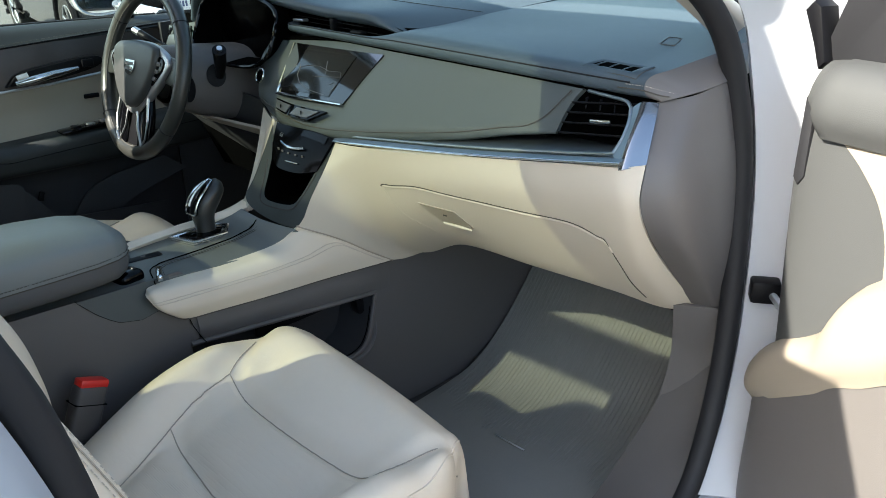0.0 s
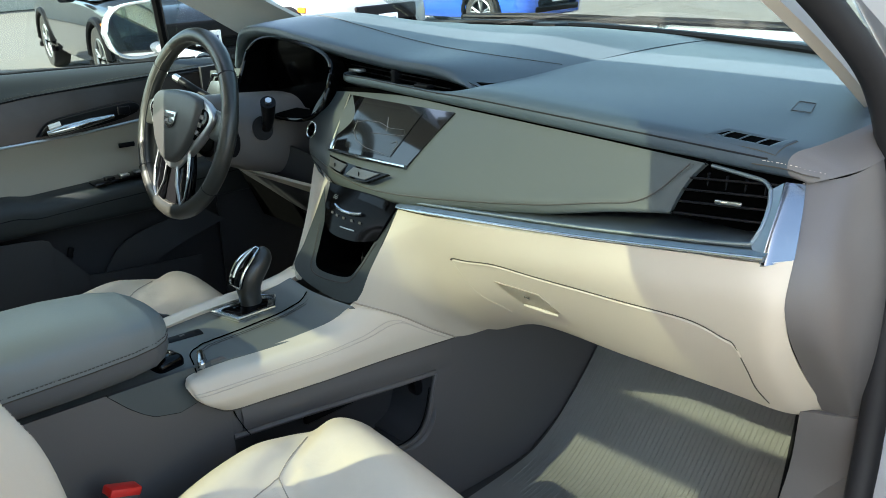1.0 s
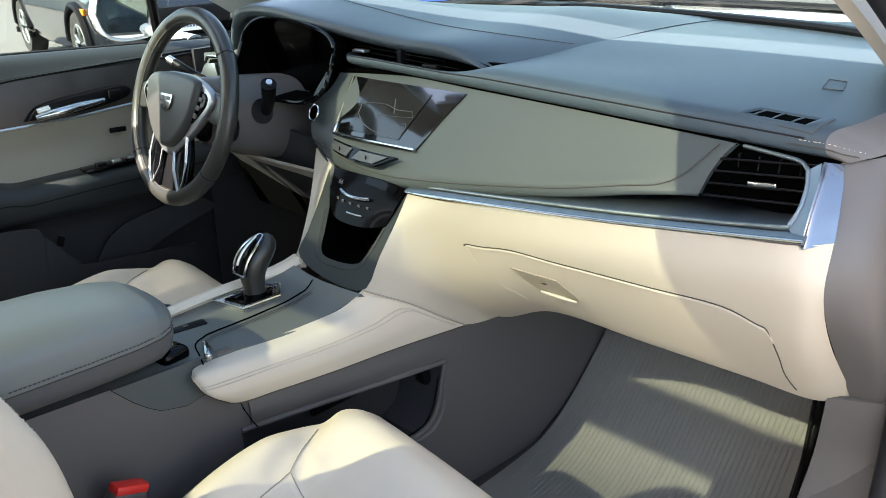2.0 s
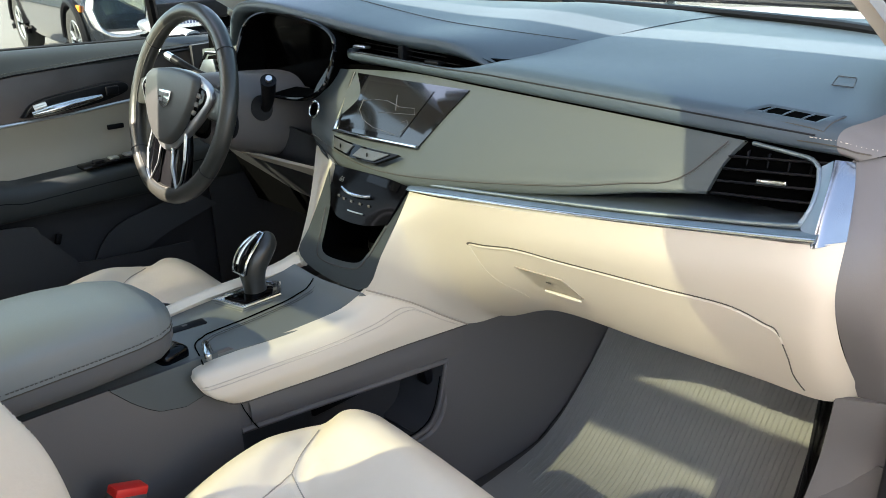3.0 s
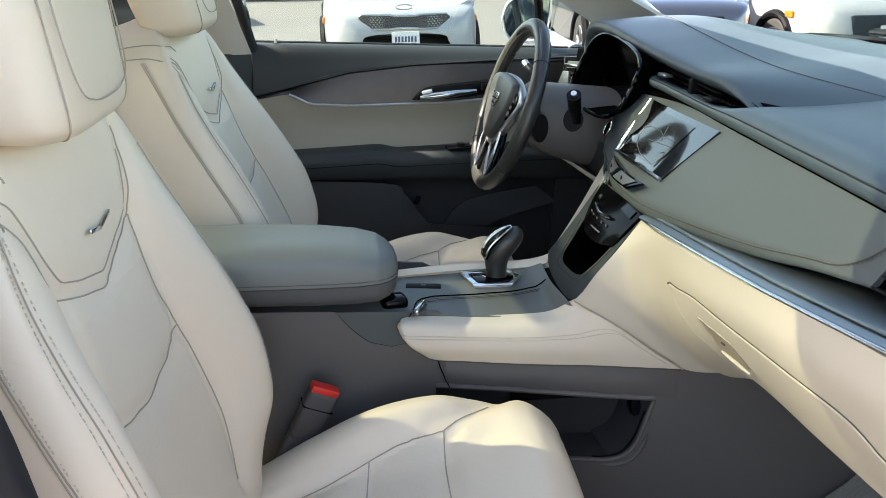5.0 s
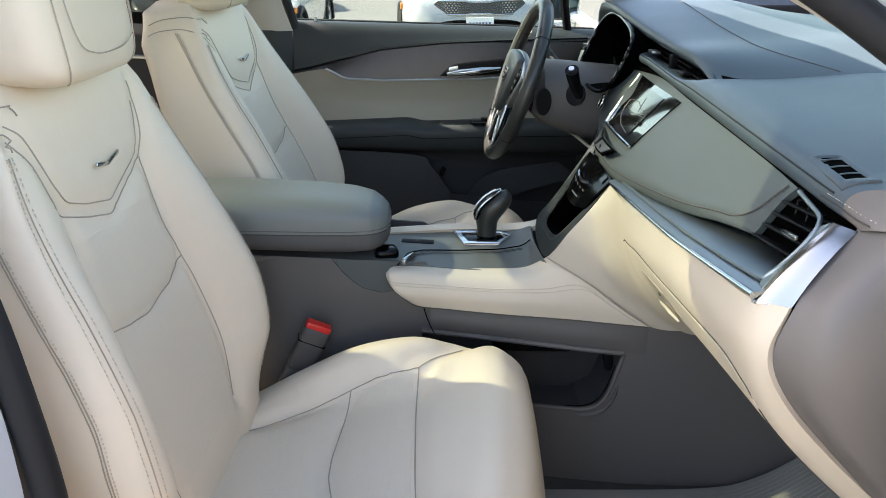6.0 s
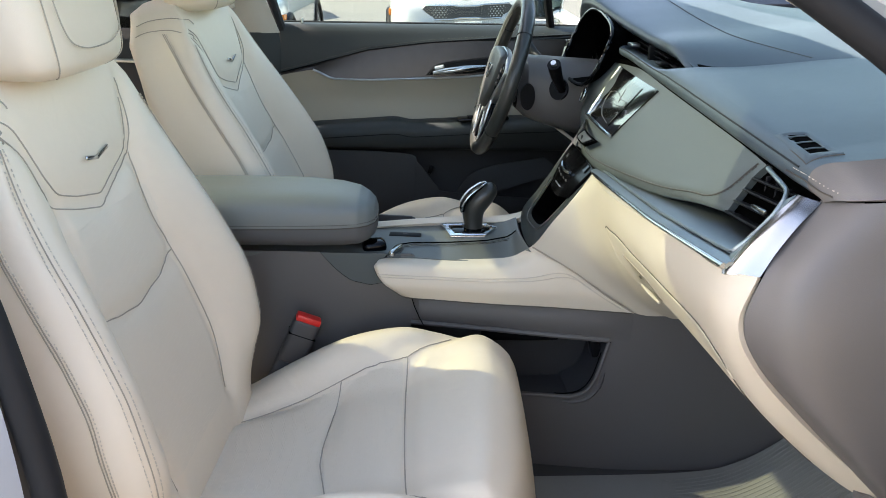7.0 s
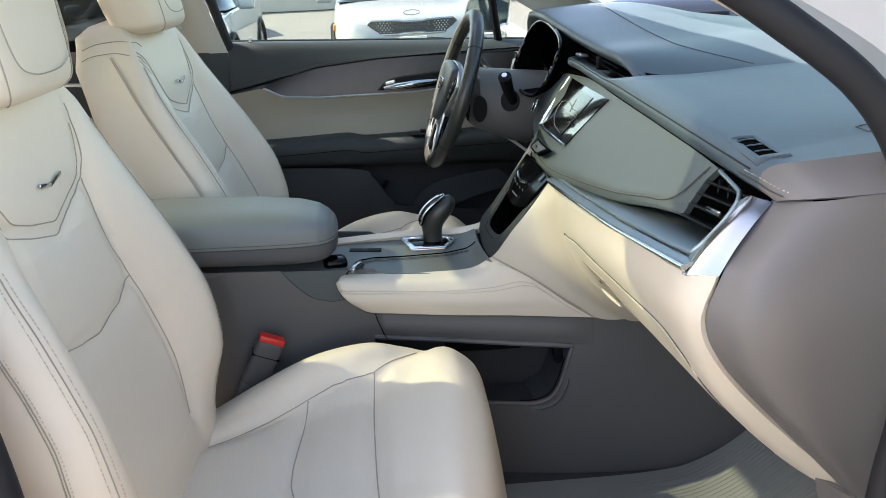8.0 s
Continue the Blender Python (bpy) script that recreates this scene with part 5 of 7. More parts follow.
back_pts[:, 0] -= np.minimum(sink, 0.012) * frontal
back = [[Vector((back_pts[i * ring_n + j][0], YC + back_pts[i * ring_n + j][1], back_pts[i * ring_n + j][2])) for i in range(len(brow))] for j in range(ring_n)]


def cap_back(bm):
    bm.verts.ensure_lookup_table()
    n = len(brow)
    bm.faces.new([bm.verts[j * n + n - 1] for j in range(ring_n)])


split("back_insert", cream_perf, "backrest", cream, back, True, lambda c: -0.120 < c.y - YC < 0.134 and 0.60 < c.z < 0.965 and c.x > -0.60, front_seat, "perforated cream insert", "cream leather backrest with side bolsters", cap_back)
front_half = [col for col, c in zip(back, bcross) if c[1] > -0.012]
bz = [r[0] for r in brow]


def ring_at(t, dx):
    return min(range(ring_n), key=lambda k: abs(bcross[k][0] - t) + 3 * abs(bcross[k][1] - dx))


front_js = {sg: sorted((sg * bcross[k][0], k) for k in range(ring_n) if sg * bcross[k][0] >= 0 and bcross[k][1] > -0.004) for sg in (1, -1)}


def on_back(sg, t, z):
    """A point of the backrest's skin, between its columns and rows."""
    js = front_js[sg]
    a = max((p for p in js if p[0] <= t), default=js[0])
    b = min((p for p in js if p[0] > t), default=js[-1])
    f = 0.0 if b[0] == a[0] else (t - a[0]) / (b[0] - a[0])
    i = max(0, min(len(brow) - 2, sum(1 for v in bz if v <= z) - 1))
    g = (z - bz[i]) / max(1e-6, bz[i + 1] - bz[i])
    return back[a[1]][i].lerp(back[b[1]][i], f).lerp(back[a[1]][i + 1].lerp(back[b[1]][i + 1], f), g)


for s in back_seams:
    part("seam", tube([on_back(1 if a >= 0 else -1, abs(a) / float(np.interp(b, bz, [r[3] for r in brow])), b) + Vector((0.0005, 0, 0)) for a, b in s], 0.0010, 6), cream_dark, front_seat)


outer_side = [col for col, c in zip(back, bcross) if c[0] < -0.75]


def bolster_line(sg, inset):
    """A line down the front of a side bolster."""
    pts = []
    for k in range(61):
        z = 1.090 - 0.480 * k / 60
        t = float(np.interp(z, (0.62, 0.68, 0.735, 0.80, 0.86, 0.92, 0.99, 1.045, 1.09, 1.11), (0.95, 0.945, 0.935, 0.928, 0.932, 0.940, 0.945, 0.953, 0.962, 0.965))) - inset
        pts.append(on_back(sg, t, z) + Vector((0.0014, sg * 0.0008, 0)))
    return pts


def side_line(sg, back_by):
    """A line down the outer face of a side bolster, drawing back towards the shoulder."""
    if sg > 0:
        a, b = back[ring_at(0.992, 0.0)], back[ring_at(1.01, -0.015)]
        return [p.lerp(q, 0.2 + back_by) + Vector((0.0004, 0.0012, 0)) for p, q in list(zip(a, b))[10:62]]
    f = -0.014 * back_by
    return drop_on(outer_side, fine([(x + f, z) for x, z in ((-0.453, 0.63), (-0.457, 0.68), (-0.463, 0.735), (-0.471, 0.792), (-0.492, 0.854), (-0.510, 0.895), (-0.531, 0.941), (-0.560, 1.005), (-0.588, 1.074), (-0.607, 1.117))], 90), 1, -0.0012)


for sg in (1, -1):
    for inset in (0.0, 0.05):
        stitch("bolster_stitching", bolster_line(sg, inset), front_seat, thread, 0.0008, 0.0042, 0.0016)
    part("bolster_seam", tube(bolster_line(sg, 0.022), 0.0009, 6), cream_dark, front_seat)
    stitch("bolster_stitching", side_line(sg, -0.25), front_seat, thread, 0.0008, 0.0042, 0.0016)
    for k in (0.0, 0.25):
        part("side_seam", tube(side_line(sg, k), 0.0009, 6), cream_dark, front_seat)
for line in ([(-0.668, 1.116), (-0.650, 1.122), (-0.629, 1.124), (-0.595, 1.123), (-0.561, 1.111), (-0.546, 1.097)], [(-0.665, 1.136), (-0.637, 1.144), (-0.592, 1.145), (-0.568, 1.139), (-0.556, 1.128)]):
    part("yoke_seam", tube(drop_on(outer_side, fine(line, 24), 1, -0.0012), 0.0010, 6), cream_dark, front_seat)

# chevron badge on the backrest
bc = drop_on(front_half, [(YC + 0.015, 1.032)], 0, 0.003)[0]
part("chevron_badge", joined(rbox((0, 0, 0), (0.004, 0.038, 0.006), 0.0015, 2, pose(bc.x, bc.y + 0.017, bc.z + 0.004, 13, 8, 0)), rbox((0, 0, 0), (0.004, 0.040, 0.006), 0.0015, 2, pose(bc.x, bc.y - 0.019, bc.z + 0.004, -11, 8, 0))), chrome, front_seat, "small chrome chevron badge")

# headrest
hr = []
HR = [(1.150, 0.030, 0.085), (1.158, 0.050, 0.115), (1.18, 0.062, 0.132), (1.25, 0.066, 0.138), (1.285, 0.066, 0.138), (1.322, 0.058, 0.130), (1.342, 0.040, 0.11), (1.348, 0.02, 0.08)]
for z, dx, w in spline_rows(HR, 36):
    xc = -0.560 - (z - 1.17) * 0.16
    ring = []
    for i in range(48):
        a = 2 * math.pi * i / 48
        ca, sa = math.cos(a), math.sin(a)
        ring.append(Vector((xc + dx * math.copysign(abs(ca) ** 0.5, ca) - 0.020 * (1 - abs(sa)) * 0, HY + w * math.copysign(abs(sa) ** 0.5, sa), z)))
    hr.append(ring)
bm = sheet([list(c) for c in zip(*hr)], 0.0, closed=True)
bm.verts.ensure_lookup_table()
for lvl in (0, 36):
    bm.faces.new([bm.verts[i * 37 + lvl] for i in range(48)])
bmesh.ops.recalc_face_normals(bm, faces=bm.faces)
headrest = part("headrest", bm, cream, front_seat, "cream leather headrest")
for j in (5, 43):
    part("headrest_seam", tube([hr[k][j] + Vector((0.001, 0.001 if j < 24 else -0.001, 0)) for k in range(2, 35)], 0.0009, 6), seam_soft, headrest)
fp_ = []
for yy, zz in fine([(0.092, 1.335), (0.095, 1.25), (0.084, 1.205), (0.05, 1.188), (0.0, 1.184), (-0.05, 1.187), (-0.084, 1.202), (-0.095, 1.25), (-0.092, 1.335)], 50):
    xc = -0.560 - (zz - 1.17) * 0.16
    fp_.append((xc + 0.0665 - 0.006 * max(0, 1.2 - zz) * 4, HY + yy, zz))
part("headrest_panel_seam", tube(fp_, 0.0009, 6), seam_soft, headrest)
for s in (-1, 1):
    part("headrest_post", tube([(-0.60, HY + s * 0.06, 1.12), (-0.595, HY + s * 0.06, 1.19)], 0.007, 10), chrome, front_seat, "chrome headrest post")
part("seat_base", rbox((-0.22, YC, 0.42), (0.46, 0.42, 0.12), 0.02), black, front_seat, "black seat frame")
for s in (-1, 1):
    part("seat_rail", rbox((-0.20, YC + s * 0.19, 0.348), (0.62, 0.03, 0.034), 0.004), black, front_seat)
part("side_shield", prism([(-0.50, 0.50), (-0.44, 0.56), (-0.10, 0.54), (0.05, 0.49), (0.03, 0.43), (-0.30, 0.40), (-0.50, 0.43)], YC - 0.268, YC - 0.225, "y", 0.008, 3), taupe_dark, front_seat, "taupe side shield")

driver_seat = copy_thing(front_seat, pose(-0.25 + 0.030, YC + 0.772, 0.33 + 0.042))
LEAN = pose(-0.46, 0, 0.985) @ pose(0, 0, 0, 0, -7, 0) @ pose(0.46, 0, -0.985)
bpy.context.view_layer.update()
for o in driver_seat.children:   # its cushion is slid forward and lowered, its back leans further back
    if o.name.startswith("cushion"):
        o.location += Vector((0.066, 0.0, -0.026))
    elif not o.name.startswith(("seat_", "side_shield")):
        o.matrix_world = LEAN @ o.matrix_world

# seat belt buckle
buckle_grey = material("dark grey buckle plastic", (0.055, 0.05, 0.05), 0.55, vary=0.08, grain=0.3)
buckle = thing("seat_belt_buckle", "seat belt buckle with red release button", "seat belt")
BU = pose(-0.312, -0.090, 0.614, 0, 24, 8) @ Matrix.Scale(1.12, 4)
part("body", rbox((0, 0, 0), (0.046, 0.026, 0.085), 0.008, 3, BU @ pose(0, 0, -0.002)), buckle_grey, buckle)
part("stalk", rbox((0, 0, 0), (0.038, 0.018, 0.14), 0.006, 3, BU @ pose(-0.005, 0, -0.10)), buckle_grey, buckle)
part("release_button", rbox((0, 0, 0), (0.042, 0.021, 0.012), 0.003, 2, BU @ pose(0, -0.001, 0.042)), red_plastic, buckle, "red release button")
part("buckle_joint", rbox((0, 0, 0), (0.0465, 0.0265, 0.0015), 0, 1, BU @ pose(0, 0, 0.012)), void_black, buckle)

# ---------------------------------------------------------------- driver door, seen across the cabin
driver_door = thing("driver_door", "closed driver door with cream insert, bronze trim and taupe pads", "car door")


def cv(tab, x):
    """Piecewise smooth value of a short table."""
    xs_ = [a for a, _ in tab]
    return float(np.interp(x, xs_, [b for _, b in tab]))


Z_SEAM = [(-0.50, 0.975), (-0.43, 0.992), (-0.226, 1.047), (-0.05, 1.070), (0.148, 1.084), (0.45, 1.102)]
Z_CHR = [(-0.50, 0.970), (-0.385, 0.992), (-0.365, 0.984), (-0.33, 0.966), (-0.22, 0.963), (0.05, 0.975), (0.15, 0.985), (0.45, 1.01)]
Z_BOT = [(-0.50, 0.836), (-0.378, 0.843), (-0.155, 0.859), (-0.135, 0.858), (-0.10, 0.850), (0.06, 0.859), (0.45, 0.875)]
DX = [-0.475 + 0.925 * i / 60 for i in range(61)]


def strip(fn, nv=10):
    return [[p for p in cr(fn(x), nv)] for x in DX]


part("upper_pad", sheet(strip(lambda x: [(x, 0.945, 1.113), (x, 0.925, 1.116), (x, 0.895, 1.105), (x, 0.878, (1.09 + cv(Z_SEAM, x)) / 2), (x, 0.872, cv(Z_SEAM, x))], 16), 0.008), soft_black, driver_door, "charcoal upper door pad")
part("trim_panel", sheet(strip(lambda x: [(x, 0.876, cv(Z_SEAM, x)), (x, 0.868, (cv(Z_SEAM, x) + cv(Z_CHR, x)) / 2), (x, 0.862, cv(Z_CHR, x))]), 0.006), bronze, driver_door, "dark bronze metal trim")
part("chrome_line", tube([(x, 0.858, cv(Z_CHR, x)) for x in DX if x > -0.39], 0.0032, 8), satin, driver_door, "thin chrome line")
part("insert", sheet(strip(lambda x: [(x, 0.862, cv(Z_CHR, x) - 0.001), (x, 0.870, (cv(Z_CHR, x) + cv(Z_BOT, x)) / 2), (x, 0.858, cv(Z_BOT, x))]), 0.006), shaded_cream, driver_door, "cream leather insert")
part("armrest_pad", sheet(strip(lambda x: [(x, 0.86, cv(Z_BOT, x)), (x, 0.815, cv(Z_BOT, x) - 0.004), (x, 0.795, cv(Z_BOT, x) - 0.022), (x, 0.795, cv(Z_BOT, x) - 0.055), (x, 0.805, 0.775), (x, 0.835, 0.765)], 20), 0.008), soft_black, driver_door, "charcoal door armrest")
seam("armrest_seam", [(x, 0.7935, cv(Z_BOT, x) - 0.040) for x in DX], driver_door, black, 0.0012)
seam("upper_seam", [(x, 0.870, cv(Z_SEAM, x)) for x in DX], driver_door, black, 0.0022)
stitch("upper_stitching", [(x, 0.8715, cv(Z_SEAM, x) + 0.007) for x in DX], driver_door, thread_dark)
part("lower_panel", sheet(strip(lambda x: [(x, 0.835, 0.768), (x, 0.86, 0.74), (x, 0.865, 0.60), (x, 0.86, 0.42), (x, 0.85, 0.34)]), 0.008), charcoal, driver_door)
part("map_pocket", sheet(patch([[(-0.46, 0.803, 0.770), (-0.46, 0.795, 0.58), (-0.46, 0.80, 0.38)], [(-0.13, 0.803, 0.760), (-0.13, 0.795, 0.58), (-0.13, 0.80, 0.38)], [(-0.075, 0.803, 0.728), (-0.08, 0.795, 0.56), (-0.08, 0.80, 0.38)], [(-0.022, 0.803, 0.660), (-0.02, 0.797, 0.52), (-0.02, 0.80, 0.38)], [(0.02, 0.806, 0.640), (0.02, 0.80, 0.50), (0.02, 0.80, 0.38)], [(0.28, 0.815, 0.618), (0.28, 0.81, 0.5), (0.28, 0.81, 0.38)]], 48, 10), 0.006), charcoal, driver_door, "dark moulded map pocket")
part("courtesy_lamp", rbox((-0.040, 0.825, 0.706), (0.014, 0.01, 0.026), 0.004, 2, pose(0, 0, 0, 0, 20, 0)), black, driver_door, "small black lamp")
part("speaker_bulge", sheet(patch([[(0.02, 0.845, 0.60), (0.10, 0.835, 0.70), (0.30, 0.83, 0.745)], [(0.10, 0.84, 0.585), (0.2, 0.82, 0.65), (0.36, 0.82, 0.70)]], 12, 10), 0.005), charcoal, driver_door)
# inside handle
hnd = [(-0.055, 0.842, 0.981), (-0.02, 0.846, 1.010), (0.06, 0.85, 1.024), (0.17, 0.846, 1.034), (0.18, 0.842, 1.010), (0.10, 0.842, 0.990), (0.0, 0.842, 0.982)]
part("handle_bezel", prism([(p.x, p.z) for p in cr([(a, 0, c) for a, _, c in hnd] + [(hnd[0][0], 0, hnd[0][2])], 40)[:-1]], 0.846, 0.872, "y", 0.004, 2), black, driver_door, "black handle recess")
lever = part("handle", tube([(-0.035, 0.838, 0.988), (0.0, 0.830, 0.995), (0.06, 0.828, 1.004), (0.115, 0.832, 1.010)], lambda s: 0.005 + 0.0085 * math.sin(math.pi * min(1, 0.15 + s * 0.8)), 12, flat=0.8), chrome, driver_door, "chrome inside handle")
part("handle_cup", tube([(-0.03, 0.838, 1.000), (-0.005, 0.833, 1.006)], 0.008, 12), satin, driver_door)
part("lock_switch", rbox((0.145, 0.842, 1.018), (0.03, 0.006, 0.02), 0.003), black, driver_door, "black lock switch")
part("window_switch", rbox((0.11, 0.822, 0.862), (0.15, 0.045, 0.010), 0.004, 2, pose(0, 0, 0, 0, -3, 0)), gloss_black, driver_door, "glossy black window switch panel")
for k in range(3):
    part("switch_key", rbox((0.075 + 0.036 * k, 0.815, 0.868 + 0.002 * k), (0.022, 0.02, 0.006), 0.002, 2), satin if k else black, driver_door)
part("seat_memory", rbox((0.145, 0.858, 0.932), (0.040, 0.006, 0.012), 0.003), black, driver_door)
part("lock_pin", tube([(-0.415, 0.918, 1.110), (-0.415, 0.918, 1.128)], 0.0035, 8), satin, driver_door, "lock pin")
part("lock_pin_collar", tube([(-0.415, 0.918, 1.112), (-0.415, 0.918, 1.1165)], 0.0075, 12), taupe_dark, driver_door)
part("outer_skin", sheet(patch([[(-0.52, 0.955, 1.112), (-0.52, 0.985, 0.95), (-0.52, 0.985, 0.6), (-0.52, 0.96, 0.36)], [(0.55, 0.955, 1.112), (0.55, 0.985, 0.95), (0.55, 0.985, 0.6), (0.55, 0.96, 0.36)]], 10, 14), 0.01), white_paint, driver_door, "white outer door skin")
part("window_seal", tube([(x, 0.950, 1.113) for x in (-0.5, 0.0, 0.5)], 0.007, 8), black_soft, driver_door)
pane = [[Vector((x, 0.945 - 0.30 * s * s - 0.05 * s, 1.105 + 0.40 * s)) for s in (0, 0.25, 0.5, 0.75, 1)] for x in (-0.50, 0.0, 0.34)]
part("window_pane", sheet(pane, 0.004), glass_side, driver_door, "clear side window")
part("front_divider", tube([(0.315, 0.93, 1.10), (0.295, 0.90, 1.18), (0.262, 0.85, 1.32), (0.24, 0.80, 1.42)], 0.0125, 8), black, driver_door, "black window divider")
part("sail_pane", sheet([[Vector((0.33 + 0.16 * k, 0.93 - 0.10 * s - 0.02 * k, 1.105 + 0.25 * s * (1 - 0.55 * k))) for s in (0, 0.5, 1)] for k in (0, 0.5, 1)], 0.004), glass_clear, driver_door)

# door mirror
mirror = thing("door_mirror", "white door mirror with black glass edge", "wing mirror")
MP = [(0.235, 1.180), (0.250, 1.225), (0.285, 1.252), (0.355, 1.262), (0.385, 1.25), (0.375, 1.13), (0.345, 1.112), (0.290, 1.110), (0.252, 1.130)]
MR = pose(0.31, 1.12, 1.185, 0, 0, -8)
loop = [(p.x - 0.31, p.z - 1.185) for p in cr([(a, 0, b) for a, b in MP] + [(MP[0][0], 0, MP[0][1])], 44)[:-1]]
bm = bmesh.new()
rings_ = []
for dyy, sc in ((-0.012, 0.90), (-0.02, 0.97), (0.0, 1.0), (0.06, 0.95), (0.10, 0.80), (0.12, 0.5)):
    rings_.append([MR @ Vector((a * sc, dyy, b * sc)) for a, b in loop])
bm.free()
bm = sheet([list(c) for c in zip(*rings_)], 0.0, closed=True)
bm.verts.ensure_lookup_table()
bm.faces.new([bm.verts[i * 6 + 5] for i in range(44)])
bmesh.ops.recalc_face_normals(bm, faces=bm.faces)
part("housing", bm, white_paint, mirror, "glossy white mirror housing")
bm = prism([(a * 0.89, b * 0.89) for a, b in loop], -0.010, 0.0, "y", 0.0)
bm.transform(MR @ pose(0, 0, 0, 0, 0, 3))
part("mirror_glass", bm, material("mirror silver", (0.85, 0.86, 0.87), 0.02, metal=1.0, vary=0.01), mirror, "mirror glass")
part("foot", tube([(0.37, 1.12, 1.14), (0.40, 1.03, 1.12), (0.42, 0.95, 1.11)], 0.028, 12, flat=0.6), white_paint, mirror)

# ---------------------------------------------------------------- body of the car round the cabin
def structure(name, bm, mat, label, category):
    return tagged(part(name, bm, mat), label, category, kind="structure")


headliner = material("light headliner cloth", (0.42, 0.39, 0.34), 0.9, vary=0.08, scale=30)
# driver-side front pillar trim and passenger-side front pillar trim
for s, nm in ((1, "trim_1"), (-1, "trim_2")):
    pil = patch([[(0.66, s * 0.66, 1.165), (0.42, s * 0.635, 1.27), (0.12, s * 0.60, 1.42), (-0.10, s * 0.57, 1.52)],
                 [(0.60, s * 0.685, 1.165), (0.38, s * 0.665, 1.255), (0.10, s * 0.63, 1.395), (-0.12, s * 0.60, 1.50)],
                 [(0.48, s * 0.715, 1.14), (0.31, s * 0.695, 1.235), (0.06, s * 0.66, 1.36), (-0.14, s * 0.63, 1.47)]], 10, 24)
    structure(nm, sheet(pil, 0.012), headliner, "light cloth front pillar trim", "pillar trim")
# B pillar on the driver side
bpil = patch([[(-0.475, 0.885, 1.09), (-0.525, 0.84, 1.24), (-0.58, 0.78, 1.40), (-0.61, 0.72, 1.52)], [(-0.54, 0.860, 1.09), (-0.585, 0.82, 1.24), (-0.63, 0.76, 1.40), (-0.66, 0.70, 1.52)], [(-0.66, 0.875, 1.09), (-0.68, 0.84, 1.24), (-0.70, 0.78, 1.40), (-0.72, 0.72, 1.52)]], 12, 20)
structure("trim_3", sheet(bpil, 0.012), headliner, "light centre pillar trim", "pillar trim")
bpl = patch([[(-0.445, 0.89, 0.40), (-0.452, 0.885, 0.8), (-0.478, 0.885, 1.092)], [(-0.55, 0.86, 0.40), (-0.55, 0.86, 0.8), (-0.545, 0.858, 1.092)], [(-0.70, 0.88, 0.40), (-0.69, 0.88, 0.8), (-0.665, 0.872, 1.092)]], 10, 12)
structure("trim_4", sheet(bpl, 0.01), soft_black, "dark taupe lower centre pillar trim", "pillar trim")
structure("weatherstrip_1", tube([(-0.44, 0.905, 0.5), (-0.445, 0.905, 0.9), (-0.470, 0.905, 1.09), (-0.505, 0.875, 1.22), (-0.56, 0.80, 1.40)], 0.014, 8), black_soft, "black rubber door seal", "weatherstrip")
structure("belt_guide", rbox((-0.61, 0.795, 1.25), (0.035, 0.012, 0.20), 0.006, 2, pose(0, 0, 0, -18, -14, 0)), headliner, "cream seat belt height guide", "belt guide")
# windscreen
ws = patch([[(0.99, -0.66, 1.165), (0.55, -0.63, 1.38), (0.06, -0.58, 1.57)], [(1.06, -0.3, 1.17), (0.60, -0.28, 1.40), (0.075, -0.26, 1.60)], [(1.08, 0, 1.17), (0.61, 0, 1.41), (0.08, 0, 1.605)], [(1.06, 0.3, 1.17), (0.60, 0.28, 1.40), (0.075, 0.26, 1.60)], [(0.99, 0.66, 1.165), (0.55, 0.63, 1.38), (0.06, 0.58, 1.57)]], 24, 16)
structure("window_1", sheet(ws, 0.005), glass_side, "clear windscreen", "windscreen")
structure("windscreen_band", tube(cr([(0.70, -0.66, 1.172), (0.78, -0.52, 1.181), (0.87, -0.34, 1.184), (0.95, -0.15, 1.186), (1.00, 0.1, 1.190), (1.01, 0.4, 1.190), (0.97, 0.60, 1.186), (0.84, 0.72, 1.18)], 40), 0.011, 8, flat=0.7), black, "black band along the windscreen base", "windscreen")
sensor = thing("sun_sensor", "small black sensor set in the dash top near the windscreen", "sensor")
part("dome", rbox((0.88, 0.13, 1.197), (0.05, 0.07, 0.012), 0.005, 3), black, sensor)
label = thing("dash_cover", "small flush rectangular cover in the dash top", "cover")
part("outline", tube([top_at(a, b, 0.0006) for a, b in ((0.419, -0.629), (0.458, -0.622), (0.455, -0.645), (0.417, -0.654))], 0.0006, 5, True), taupe_dark, label)
# bonnet, scuttle and wipers
bon = patch([[(1.02, -0.72, 1.13), (1.3, -0.74, 1.12), (1.8, -0.74, 1.06), (2.25, -0.66, 0.96)], [(1.12, -0.3, 1.150), (1.4, -0.3, 1.165), (1.85, -0.3, 1.115), (2.3, -0.28, 1.0)], [(1.14, 0, 1.150), (1.4, 0, 1.165), (1.85, 0, 1.115), (2.32, 0, 1.0)], [(1.12, 0.3, 1.150), (1.4, 0.3, 1.165), (1.85, 0.3, 1.115), (2.3, 0.28, 1.0)], [(1.02, 0.72, 1.13), (1.3, 0.74, 1.12), (1.8, 0.74, 1.06), (2.25, 0.66, 0.96)]], 24, 20)
structure("bonnet", sheet(bon, 0.012), white_paint, "white engine bonnet", "bonnet")
structure("scuttle", sheet(patch([[(0.98, -0.72, 1.13), (1.08, -0.72, 1.12)], [(1.05, -0.3, 1.155), (1.15, -0.3, 1.135)], [(1.07, 0, 1.155), (1.17, 0, 1.14)], [(1.05, 0.3, 1.155), (1.15, 0.3, 1.135)], [(0.98, 0.72, 1.13), (1.08, 0.72, 1.12)]], 20, 6), 0.01), black, "black plastic scuttle panel", "scuttle")
